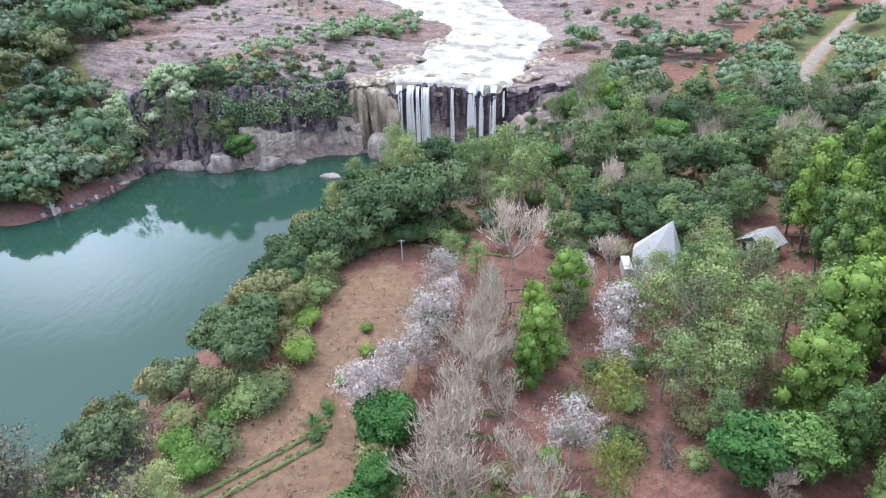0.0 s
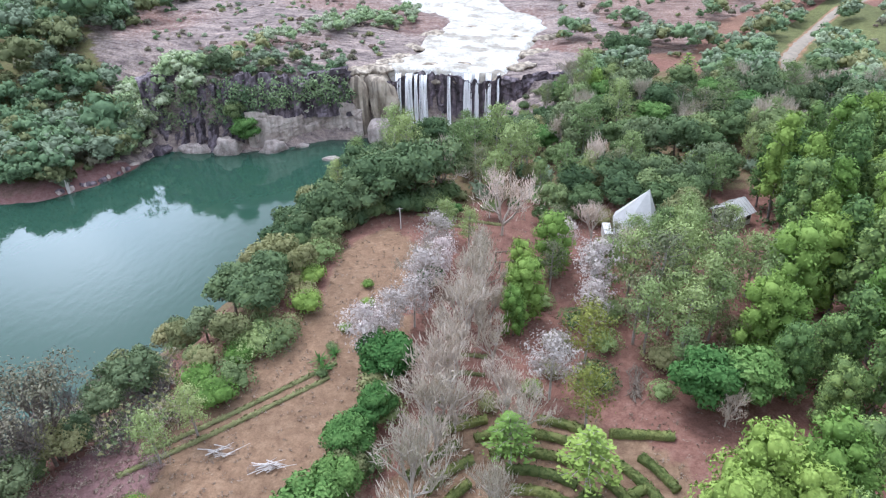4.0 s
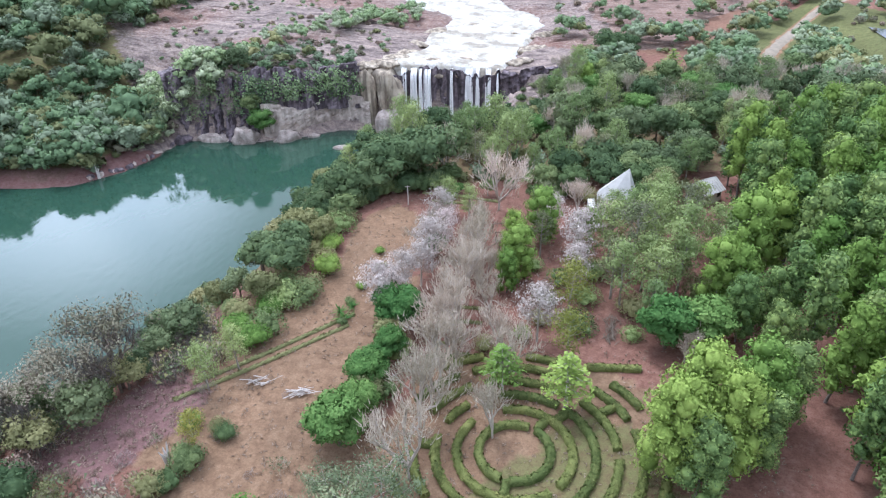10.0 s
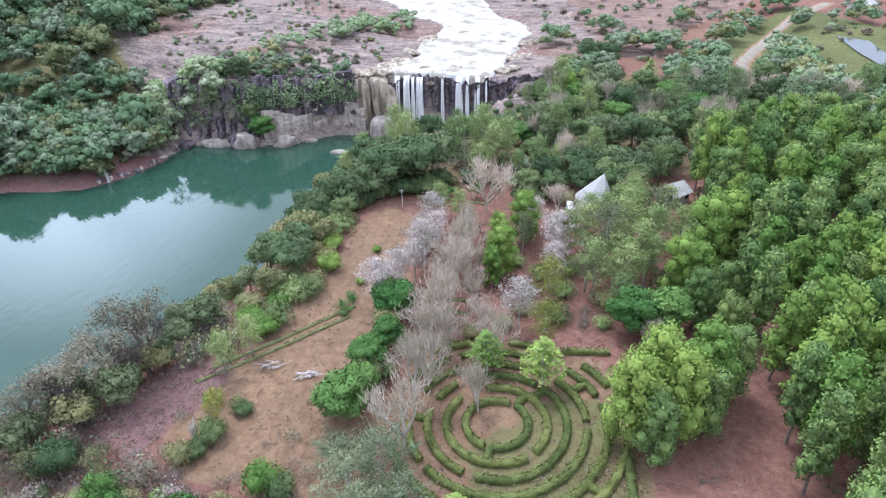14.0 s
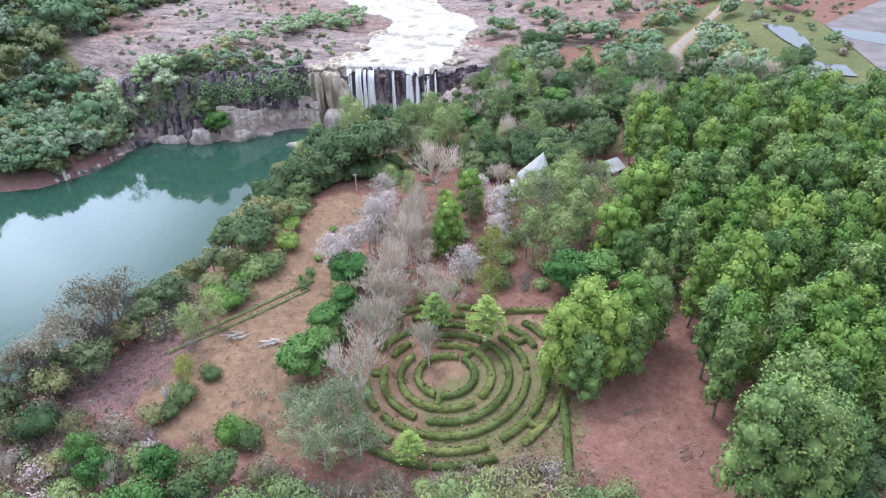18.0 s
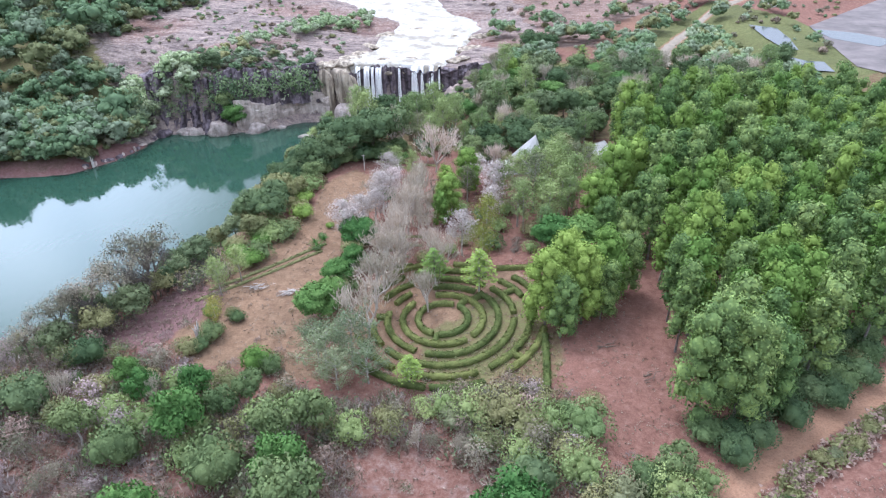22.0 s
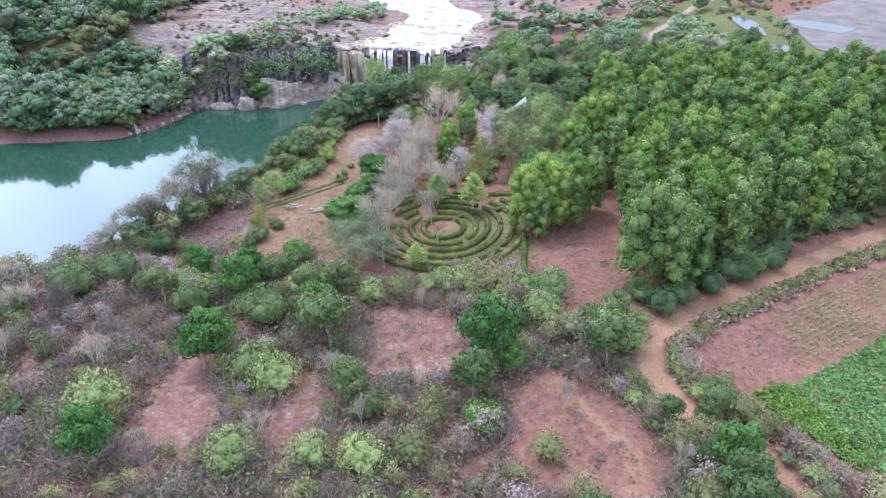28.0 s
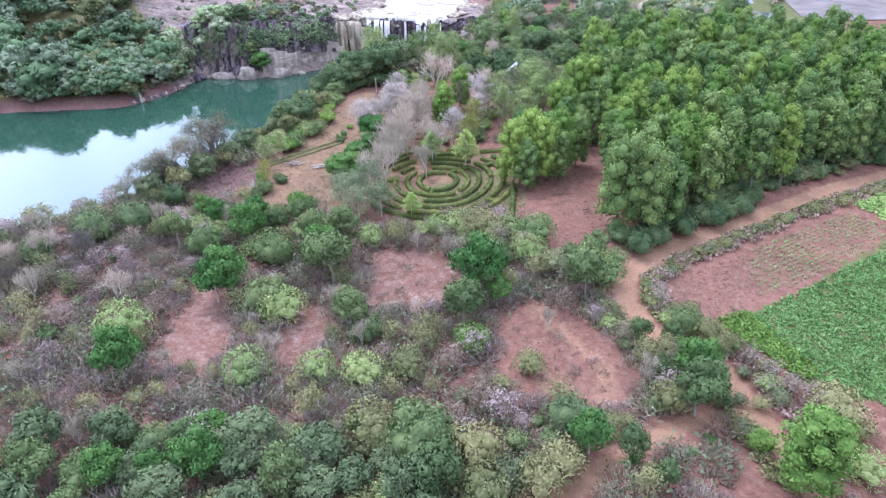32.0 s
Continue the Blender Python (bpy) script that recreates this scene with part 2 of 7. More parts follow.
def ground_material():
    """Red soil, dry grass, grass, rock and sand, told apart by the cover laid over the land."""
    m, n, l, b = material("ground_soil")
    att, att2 = n.new("ShaderNodeAttribute"), n.new("ShaderNodeAttribute")
    att.attribute_name, att2.attribute_name = "cover", "cover_more"
    sep, sep2 = n.new("ShaderNodeSeparateColor"), n.new("ShaderNodeSeparateColor")
    l.new(att.outputs["Color"], sep.inputs["Color"])
    l.new(att2.outputs["Color"], sep2.inputs["Color"])
    big = noise_node(n, l, 0.09, 5)
    fine = noise_node(n, l, 1.1, 8, 0.75)
    tiny = noise_node(n, l, 5.0, 4, 0.7)
    soil = ramp_node(n, l, fine.outputs["Fac"], [(0.28, (0.12, 0.06, 0.046)), (0.5, (0.208, 0.108, 0.08)), (0.72, (0.285, 0.172, 0.135))]).outputs["Color"]
    dry = ramp_node(n, l, fine.outputs["Fac"], [(0.28, (0.13, 0.08, 0.05)), (0.5, (0.215, 0.138, 0.085)), (0.75, (0.30, 0.208, 0.135))]).outputs["Color"]
    grass = ramp_node(n, l, fine.outputs["Fac"], [(0.3, (0.07, 0.085, 0.03)), (0.7, (0.18, 0.185, 0.075))]).outputs["Color"]
    rock = ramp_node(n, l, fine.outputs["Fac"], [(0.3, (0.12, 0.098, 0.09)), (0.5, (0.25, 0.208, 0.185)), (0.75, (0.41, 0.35, 0.315))]).outputs["Color"]
    tc, mp, cracks = n.new("ShaderNodeTexCoord"), n.new("ShaderNodeMapping"), n.new("ShaderNodeTexNoise")
    mp.inputs["Scale"].default_value, mp.inputs["Rotation"].default_value = (0.16, 0.75, 0.5), (0, 0, radians(20))
    cracks.inputs["Scale"].default_value, cracks.inputs["Detail"].default_value, cracks.inputs["Roughness"].default_value = 0.7, 9, 0.75
    l.new(tc.outputs["Object"], mp.inputs["Vector"])
    l.new(mp.outputs["Vector"], cracks.inputs["Vector"])
    rock = mix_node(n, l, 1.0, rock, ramp_node(n, l, cracks.outputs["Fac"], [(0.4, (0.45, 0.42, 0.45)), (0.48, (0.9, 0.87, 0.88)), (0.6, (1.25, 1.2, 1.15))]).outputs["Color"], "MULTIPLY")
    sand = ramp_node(n, l, fine.outputs["Fac"], [(0.3, (0.255, 0.145, 0.09)), (0.7, (0.35, 0.215, 0.14))]).outputs["Color"]
    mud = ramp_node(n, l, fine.outputs["Fac"], [(0.3, (0.135, 0.074, 0.07)), (0.7, (0.26, 0.155, 0.145))]).outputs["Color"]

    def soft(value):
        add = n.new("ShaderNodeMath")
        add.operation = "MULTIPLY_ADD"
        l.new(fine.outputs["Fac"], add.inputs[0])
        add.inputs[1].default_value = 0.9
        l.new(value, add.inputs[2])
        rng = n.new("ShaderNodeMapRange")
        rng.inputs["From Min"].default_value, rng.inputs["From Max"].default_value = 0.75, 1.15
        l.new(add.outputs["Value"], rng.inputs["Value"])
        return rng.outputs["Result"]

    col = mix_node(n, l, soft(sep.outputs["Red"]), soil, dry)
    col = mix_node(n, l, soft(sep.outputs["Green"]), col, grass)
    col = mix_node(n, l, soft(sep2.outputs["Red"]), col, sand)
    col = mix_node(n, l, soft(sep2.outputs["Green"]), col, mud)
    col = mix_node(n, l, soft(sep.outputs["Blue"]), col, rock)
    shade = ramp_node(n, l, big.outputs["Fac"], [(0.3, (0.8, 0.8, 0.8)), (0.7, (1.15, 1.12, 1.1))]).outputs["Color"]
    col = mix_node(n, l, 1.0, col, shade, "MULTIPLY")
    speck = ramp_node(n, l, tiny.outputs["Fac"], [(0.3, (0.6, 0.6, 0.6)), (0.5, (1, 1, 1)), (0.8, (1.2, 1.2, 1.2))]).outputs["Color"]
    col = mix_node(n, l, 0.8, col, speck, "MULTIPLY")
    l.new(col, b.inputs["Base Color"])
    b.inputs["Roughness"].default_value = 0.95
    b.inputs["Specular IOR Level"].default_value = 0.15
    bump = n.new("ShaderNodeBump")
    bump.inputs["Strength"].default_value, bump.inputs["Distance"].default_value = 0.6, 0.25
    l.new(fine.outputs["Fac"], bump.inputs["Height"])
    l.new(bump.outputs["Normal"], b.inputs["Normal"])
    return m


GROUND = ground_material()


def water_material(name, deep, rough=0.05, wave=0.35, strength=0.05):
    m, n, l, b = material(name)
    b.inputs["Base Color"].default_value = (*deep, 1)
    b.inputs["Roughness"].default_value = rough
    b.inputs["IOR"].default_value = 1.5
    tc = n.new("ShaderNodeTexCoord")
    mp = n.new("ShaderNodeMapping")
    mp.inputs["Scale"].default_value = (1.0, 0.5, 1.0)
    mp.inputs["Rotation"].default_value = (0, 0, radians(35))
    l.new(tc.outputs["Object"], mp.inputs["Vector"])
    w = n.new("ShaderNodeTexNoise")
    w.inputs["Scale"].default_value, w.inputs["Detail"].default_value = wave, 3
    l.new(mp.outputs["Vector"], w.inputs["Vector"])
    bump = n.new("ShaderNodeBump")
    bump.inputs["Strength"].default_value, bump.inputs["Distance"].default_value = strength, 1.0
    l.new(w.outputs["Fac"], bump.inputs["Height"])
    l.new(bump.outputs["Normal"], b.inputs["Normal"])
    return m


WATER = water_material("lake_water", (0.028, 0.066, 0.044), 0.05, 0.8, 0.02)
POND = water_material("pond_water", (0.10, 0.11, 0.11), 0.08, 0.6, 0.02)


def rock_material(name, dark, mid, light, scale=0.5, streak=0.0):
    m, n, l, b = material(name)
    tex = noise_node(n, l, scale, 9, 0.7)
    col = ramp_node(n, l, tex.outputs["Fac"], [(0.3, dark), (0.5, mid), (0.72, light)]).outputs["Color"]
    if streak:
        tc, mp = n.new("ShaderNodeTexCoord"), n.new("ShaderNodeMapping")
        mp.inputs["Scale"].default_value = (0.8, 0.8, 0.06)
        st = n.new("ShaderNodeTexNoise")
        st.inputs["Scale"].default_value, st.inputs["Detail"].default_value = 1.0, 5
        l.new(tc.outputs["Object"], mp.inputs["Vector"])
        l.new(mp.outputs["Vector"], st.inputs["Vector"])
        dk = ramp_node(n, l, st.outputs["Fac"], [(0.42, (0.22, 0.2, 0.2)), (0.58, (1, 1, 1))]).outputs["Color"]
        col = mix_node(n, l, streak, col, dk, "MULTIPLY")
    l.new(col, b.inputs["Base Color"])
    b.inputs["Roughness"].default_value = 0.85
    bump = n.new("ShaderNodeBump")
    bump.inputs["Strength"].default_value, bump.inputs["Distance"].default_value = 0.8, 0.5
    l.new(tex.outputs["Fac"], bump.inputs["Height"])
    l.new(bump.outputs["Normal"], b.inputs["Normal"])
    return m


ROCK_PALE = rock_material("pale_rock", (0.27, 0.215, 0.18), (0.52, 0.435, 0.37), (0.68, 0.595, 0.52), 0.35, 0.4)
ROCK_DARK = rock_material("dark_rock", (0.065, 0.052, 0.06), (0.17, 0.135, 0.15), (0.33, 0.27, 0.28), 0.6, 0.85)
ROCK_BOULDER = rock_material("boulder_rock", (0.16, 0.125, 0.105), (0.42, 0.35, 0.305), (0.62, 0.54, 0.475), 0.7, 0.2)
ROCK_TAN = rock_material("tan_rock", (0.26, 0.20, 0.14), (0.46, 0.385, 0.285), (0.62, 0.54, 0.425), 0.35, 0.75)


def foam_material():
    """White water over pale rock."""
    m, n, l, b = material("river_bed")
    tex, fine = noise_node(n, l, 0.16, 8, 0.65), noise_node(n, l, 0.9, 6, 0.7)
    a = ramp_node(n, l, tex.outputs["Fac"], [(0.38, (0.28, 0.24, 0.18)), (0.47, (0.44, 0.40, 0.32)), (0.56, (0.60, 0.59, 0.57))]).outputs["Color"]
    c = ramp_node(n, l, fine.outputs["Fac"], [(0.36, (0.42, 0.40, 0.36)), (0.5, (1, 1, 1))]).outputs["Color"]
    l.new(mix_node(n, l, 0.65, a, c, "MULTIPLY"), b.inputs["Base Color"])
    b.inputs["Roughness"].default_value = 0.45
    bump = n.new("ShaderNodeBump")
    bump.inputs["Strength"].default_value, bump.inputs["Distance"].default_value = 0.7, 0.4
    l.new(fine.outputs["Fac"], bump.inputs["Height"])
    l.new(bump.outputs["Normal"], b.inputs["Normal"])
    return m


def plain(name, color, rough=0.7, metal=0.0, scale=2.0, amount=0.25):
    m, n, l, b = material(name)
    tex = noise_node(n, l, scale, 7, 0.65)
    lo, hi = tuple(c * (1 - amount) for c in color), tuple(min(1, c * (1 + amount)) for c in color)
    l.new(ramp_node(n, l, tex.outputs["Fac"], [(0.3, lo), (0.7, hi)]).outputs["Color"], b.inputs["Base Color"])
    b.inputs["Roughness"].default_value, b.inputs["Metallic"].default_value = rough, metal
    return m


FOAM = foam_material()
FALLING = plain("falling_water", (0.95, 0.93, 0.91), 0.35, 0.0, 1.5, 0.06)
SHEET_METAL = plain("grey_sheet_metal", (0.50, 0.485, 0.46), 0.55, 0.0, 0.8, 0.15)
OLD_ROOF = plain("old_fibre_roof", (0.47, 0.45, 0.42), 0.8, 0.0, 0.7, 0.3)
PLASTER = plain("white_plaster", (0.62, 0.60, 0.56), 0.8, 0.0, 1.0, 0.15)
DARKNESS = plain("dark_opening", (0.03, 0.03, 0.03), 0.9)
MUD_FIELD = plain("wet_mud", (0.15, 0.125, 0.115), 0.75, 0.0, 0.15, 0.45)
DEADWOOD = plain("bleached_wood", (0.55, 0.50, 0.46), 0.8, 0.0, 3.0, 0.25)
TANK_BLUE = plain("pale_blue_tank", (0.45, 0.52, 0.62), 0.4)

# ---- the lie of the land ----
LAKE_Z = -15.2
NEAR_SHORE = [(-150, -70), (-112, -38), (-92, -17), (-80, -8), (-66, 5), (-57, 16), (-51, 27), (-47, 38), (-43, 48), (-42, 62), (-40, 76), (-35, 90), (-29.5, 100), (-21, 107.5), (-8, 112.5)]
FAR_SHORE = [(3, 114.5), (0, 118), (-4, 120.6), (-15, 121), (-27.5, 121), (-31, 119), (-36, 117.6), (-45, 116.2), (-53, 111.4), (-62, 108.2), (-70.4, 107.5), (-76, 108.6), (-80.2, 108.4), (-83.3, 104), (-85.2, 95), (-88, 89), (-91.8, 85), (-94.5, 81.6), (-100, 80), (-130, 77), (-220, 66), (-420, 20), (-420, -160)]


def seg_dist(px, py, line):
    """Distance from points to a line of corners."""
    best = np.full(np.shape(px), 1e9)
    for (ax, ay), (bx, by) in zip(line, line[1:]):
        dx, dy = bx - ax, by - ay
        u = np.clip(((px - ax) * dx + (py - ay) * dy) / (dx * dx + dy * dy), 0, 1)
        best = np.minimum(best, np.hypot(px - ax - u * dx, py - ay - u * dy))
    return best


def inside(px, py, poly):
    """Whether points lie inside a closed outline."""
    odd = np.zeros(np.shape(px), bool)
    for (ax, ay), (bx, by) in zip(poly, poly[1:] + poly[:1]):
        if ay != by:
            odd ^= ((ay > py) != (by > py)) & (px < (bx - ax) * (py - ay) / (by - ay) + ax)
    return odd


def smooth(v, a, b):
    u = np.clip((v - a) / (b - a), 0, 1)
    return u * u * (3 - 2 * u)


def wobble(x, y, size, seed=0.0):
    """A cheap even noise of about -1 to 1."""
    a, b = x / size + seed, y / size - seed
    return (np.sin(a * 1.3 + 1.7 * np.sin(b * 0.9 + seed)) + np.sin(b * 1.7 + 1.3 * np.sin(a * 1.1)) + np.sin((a + b) * 0.8 + 2)) / 3


LAKE = NEAR_SHORE + FAR_SHORE


def height(x, y):
    """The height of the ground at x, y."""
    x, y = np.asarray(x, float), np.asarray(y, float)
    near, far = seg_dist(x, y, NEAR_SHORE), seg_dist(x, y, FAR_SHORE)
    wet = inside(x, y, LAKE)
    # the near hill: a flat top that falls steeply to the lake
    top = 0.5 + 0.8 * smooth(x, 2, 14) + 4.2 * smooth(x, 20, 75) * smooth(y, 40, 105) - 3.5 * smooth(x, 22, 50) * smooth(-y, 28, 62) + 0.25 * wobble(x, y, 9)
    top = top - 10.5 * smooth(y, 66, 116) * (1 - smooth(x, -4, 34))
    bank = LAKE_Z + (top - LAKE_Z) * smooth(near, -6, 24)
    # the far side: a red bank on the west, a cliff towards the falls, a rocky shelf behind
    cliff = smooth(x, -89, -77)
    shelf = 1.0 - 1.6 * smooth(x, -60, -25) + 3.0 * smooth(y, 150, 330) + 0.5 * wobble(x, y, 13, 2.0)
    shelf = shelf + 6.0 * smooth(-x, 85, 200) * smooth(y, 90, 190) + smooth(x, 5, 45) * 1.8
    reach = 6.5 + 4 * smooth(x, -68, -60) - 7 * smooth(x, -44, -38)
    steep = LAKE_Z + (shelf - LAKE_Z) * smooth(far / reach, -0.1, 1)
    gentle = LAKE_Z + 2.6 * smooth(far, -1, 7) + (shelf - LAKE_Z - 2.6) * smooth(far, 6, 48)
    other = gentle * (1 - cliff) + steep * cliff
    side = near < far
    blend = smooth(near - far, -14, 14) * smooth(x, -30, 5) + (1 - smooth(x, -30, 5)) * (~side)
    land = bank * (1 - blend) + other * blend
    paddy = smooth(x, 78, 92) * (1 - smooth(x, 240, 300)) * smooth(y, 72, 90) * (1 - smooth(y, 190, 240))
    land = land * (1 - paddy) + 5.2 * paddy
    bed = LAKE_Z - 3.5 * smooth(np.minimum(near, far), 0, 10)
    return np.where(wet, bed, land)


HX, HY = np.arange(-330, 200.5, 1.0), np.arange(-110, 345.5, 1.0)
HZ = height(*np.meshgrid(HX, HY))


def ground_at(x, y):
    """The height of the ground at one place, from a table."""
    i, j = min(max(x - HX[0], 0), len(HX) - 1.01), min(max(y - HY[0], 0), len(HY) - 1.01)
    a, b = int(i), int(j)
    u, v = i - a, j - b
    return float((HZ[b, a] * (1 - u) + HZ[b, a + 1] * u) * (1 - v) + (HZ[b + 1, a] * (1 - u) + HZ[b + 1, a + 1] * u) * v)


def in_poly(x, y, poly):
    odd, (ax, ay) = False, poly[-1]
    for bx, by in poly:
        if (ay > y) != (by > y) and x < (bx - ax) * (y - ay) / (by - ay) + ax:
            odd = not odd
        ax, ay = bx, by
    return odd


def near_line(x, y, line, d):
    for (ax, ay), (bx, by) in zip(line, line[1:]):
        dx, dy = bx - ax, by - ay
        u = min(1, max(0, ((x - ax) * dx + (y - ay) * dy) / (dx * dx + dy * dy)))
        if math.hypot(x - ax - u * dx, y - ay - u * dy) < d:
            return True
    return False


PADDY = [(109, 138), (152, 178), (190, 170), (190, 90), (104, 88), (100.6, 93.6), (104, 112)]
RIVER = [(-38, 119), (-35, 122), (-31.5, 129), (-25.5, 137.5), (-26.8, 147.5), (-22.8, 162), (-18.7, 177), (-20, 183), (-30.5, 189), (-41, 212), (-56, 224), (-90, 262), (-130, 330), (-30, 330), (-8, 262), (-4.7, 221), (-1.8, 205), (3.5, 194.5), (8.6, 190), (10.4, 171), (6.6, 155.5), (5.5, 144), (1.4, 133), (-2.4, 123), (-3, 121), (-28, 121)]


def axis_steps(lo, hi, step, reach):
    """Even steps inside, growing ones outside."""
    mid = list(np.arange(lo, hi + 0.01, step))
    grow, a, b = step, [mid[0]], [mid[-1]]
    while b[-1] < reach:
        grow *= 1.35
        a.append(a[-1] - grow)
        b.append(b[-1] + grow)
    return np.array(a[:0:-1] + mid + b[1:])


def grid_mesh(name, xs, ys, zz):
    """A sheet over the grid xs, ys with the heights zz[y][x]."""
    nx, ny = len(xs), len(ys)
    gx, gy = np.meshgrid(xs, ys)
    co = np.stack([gx, gy, zz], -1).reshape(-1, 3)
    i = (np.arange(ny - 1)[:, None] * nx + np.arange(nx - 1)[None]).ravel()
    return fast_mesh(name, co, np.stack([i, i + 1, i + nx + 1, i + nx], 1))


def fast_mesh(name, co, faces, normals=None, smooth_faces=False, flat=False):
    """A mesh from arrays; all faces have the same number of corners. normals: where given, how each point is shaded."""
    co, faces = np.asarray(co, np.float32), np.asarray(faces, np.int32)
    me = bpy.data.meshes.new(name)
    me.vertices.add(len(co))
    me.vertices.foreach_set("co", co.ravel())
    me.loops.add(faces.size)
    me.loops.foreach_set("vertex_index", faces.ravel())
    me.polygons.add(len(faces))
    me.polygons.foreach_set("loop_start", np.arange(0, faces.size, faces.shape[1], dtype=np.int32))
    if smooth_faces:
        me.polygons.foreach_set("use_smooth", np.ones(len(faces), bool))
    if flat:
        me.polygons.foreach_set("use_smooth", np.zeros(len(faces), bool))
    me.update(calc_edges=True)
    me.validate()
    if normals is not None and len(me.vertices) == len(co):
        own = np.empty(len(co) * 3, np.float32)
        me.vertex_normals.foreach_get("vector", own)
        own = own.reshape(-1, 3)
        nor = np.where(np.abs(normals).sum(1, keepdims=True) > 0.1, normals, own).astype(np.float32)
        me.attributes.new("custom_normal", "FLOAT_VECTOR", "POINT").data.foreach_set("vector", nor.ravel())
    return me


def normals_of(me):
    """How each point of a mesh is shaded: as set, or as the faces lie."""
    v = np.empty(len(me.vertices) * 3, np.float32)
    if "custom_normal" in me.attributes:
        me.attributes["custom_normal"].data.foreach_get("vector", v)
    else:
        me.vertex_normals.foreach_get("vector", v)
    return v.reshape(-1, 3)


def paint(me, name, rgb):
    att = me.color_attributes.new(name, "FLOAT_COLOR", "POINT")
    att.data.foreach_set("color", np.concatenate([rgb, np.ones((len(rgb), 1))], 1).astype(np.float32).ravel())


def tracks(x, y, line, half, soft=0.8):
    return 1 - smooth(seg_dist(x, y, line), half - soft, half + soft)


ROAD = [(84, 1.5), (72.5, -3.6), (57.6, -10.8), (42.9, -19.8), (31.5, -26.6), (25.6, -32), (24.1, -38), (25.6, -43.4), (28.6, -46.8), (32, -50.2), (34.2, -56.4), (36, -64), (36, -90)]
TRACK = [(34.5, -58.5), (29.6, -56.9), (25.7, -58.4), (19.3, -62.2), (14, -66.2), (5, -73)]
FOOTPATH = [(12.5, -40), (16, -45), (19.5, -51), (18, -57)]
FAR_ROAD = [(59, 110), (60.2, 116), (63.3, 126.8), (72.6, 143.5), (82, 158), (91, 167), (108, 186)]


def build_ground():
    xs, ys = axis_steps(-150, 170, 1.25, 2600), axis_steps(-95, 240, 1.25, 2600)
    gx, gy = np.meshgrid(xs, ys)
    zz = height(gx, gy)
    rough = smooth(seg_dist(gx, gy, FAR_SHORE), 0, 6) * inside(gx, gy, [(-120, 78), (-75, 100), (12, 117), (60, 330), (-200, 330)])
    rough = rough * (1 - 0.75 * inside(gx, gy, RIVER))
    zz = zz + rough * 0.9 * np.abs(wobble(gx, gy * 2.2, 2.6, 5.0)) + rough * 0.6 * wobble(gx, gy, 5.0, 1.0)
    zz = zz - 0.5 * inside(gx, gy, RIVER)
    road = np.maximum(tracks(gx, gy, ROAD, 1.6), tracks(gx, gy, TRACK, 1.3))
    zz = zz - 0.25 * road
    me = grid_mesh("ground", xs, ys, zz)
    ob = tagged(new("ground", me), "red soil hill with dry grass, rock and dirt tracks", "ground", kind="structure")
    x, y = gx.ravel(), gy.ravel()
    x, y = x + 2.2 * wobble(x, y, 4.5, 1.0), y + 2.2 * wobble(x, y, 4.5, 6.0)
    dry = np.clip(inside(x, y, [(-38, 8), (-30, -12), (-13, -14), (-14, 4), (-12, 16), (-13, 40), (-17, 48), (-22, 40), (-26, 20)]) * 0.8 + inside(x, y, [(-200, 120), (-75, 128), (-42, 150), (-40, 330), (-300, 330)]) * 0.3, 0, 1)
    dry = np.maximum(dry, 0.45 * inside(x, y, [(15, 140), (60, 120), (120, 330), (10, 330)]))
    dry = np.maximum(dry, 0.75 * (np.hypot(x + 0.3, y + 2.6) < 13.5))
    green = 0.48 * (np.hypot(x - 5, y + 9) < 9) + 0.1 * (np.hypot(x + 0.3, y + 2.6) < 13) + 0.3 * inside(x, y, [(42, -27.3), (62, -15.6), (66, -20.4), (62, -26), (41.4, -37)])
    green = np.maximum(green, 0.62 * inside(x, y, [(-300, 72), (-99, 82), (-83, 104), (-82, 118), (-112, 150), (-300, 260)]))
    green = np.maximum(green, 0.5 * inside(x, y, [(-44, 78), (-42, 40), (-30, 24), (-24, 50), (34, 58), (110, 60), (120, 110), (60, 112), (14, 123), (0, 112)]))
    green = np.maximum(green, 0.7 * inside(x, y, [(35.3, -42.4), (52.5, -32.4), (67, -21.5), (100, -2), (100, -70), (50, -66), (48.7, -53.4), (44.3, -51.2), (38.8, -47.8)]))
    rock = inside(x, y, [(-88, 96), (-76, 104), (-34, 116), (-28, 119), (-3, 119), (30, 127), (20, 300), (-90, 240), (-130, 170), (-100, 120)]) * (0.68 + 0.25 * wobble(x, y, 14, 3.0))
    x, y = gx.ravel() + 0.4 * wobble(x, y, 2.5), gy.ravel()
    rock = np.maximum(rock, 0.85 * (seg_dist(x, y, FAR_SHORE) < 26) * (x > -88) * (y > 100))
    rock = np.maximum(rock, 0.5 * inside(x, y, [(15, 140), (44, 132), (52, 160), (90, 200), (140, 330), (10, 330)]))
    green = np.maximum(green, 0.72 * inside(x, y, [(40, 100), (86, 80), (110, 92), (110, 150), (96, 182), (70, 160), (52, 140), (44, 128)]))
    green = np.maximum(green, 0.4 * inside(x, y, [(28, 107), (33, 105), (40, 116), (36, 122), (28, 119)]))
    rock = np.maximum(rock, 0.36 * inside(x, y, [(-82, -18), (-54, 2), (-40, -12), (-8, -20), (6, -26), (4, -75), (-70, -75)]))
    sand = np.maximum(tracks(x, y, ROAD, 1.5), 0.8 * tracks(x, y, TRACK, 1.2))
    sand = np.maximum(sand, np.maximum(0.55 * tracks(x, y, FOOTPATH, 1.5), 0.7 * tracks(x, y, FAR_ROAD, 2.4)))
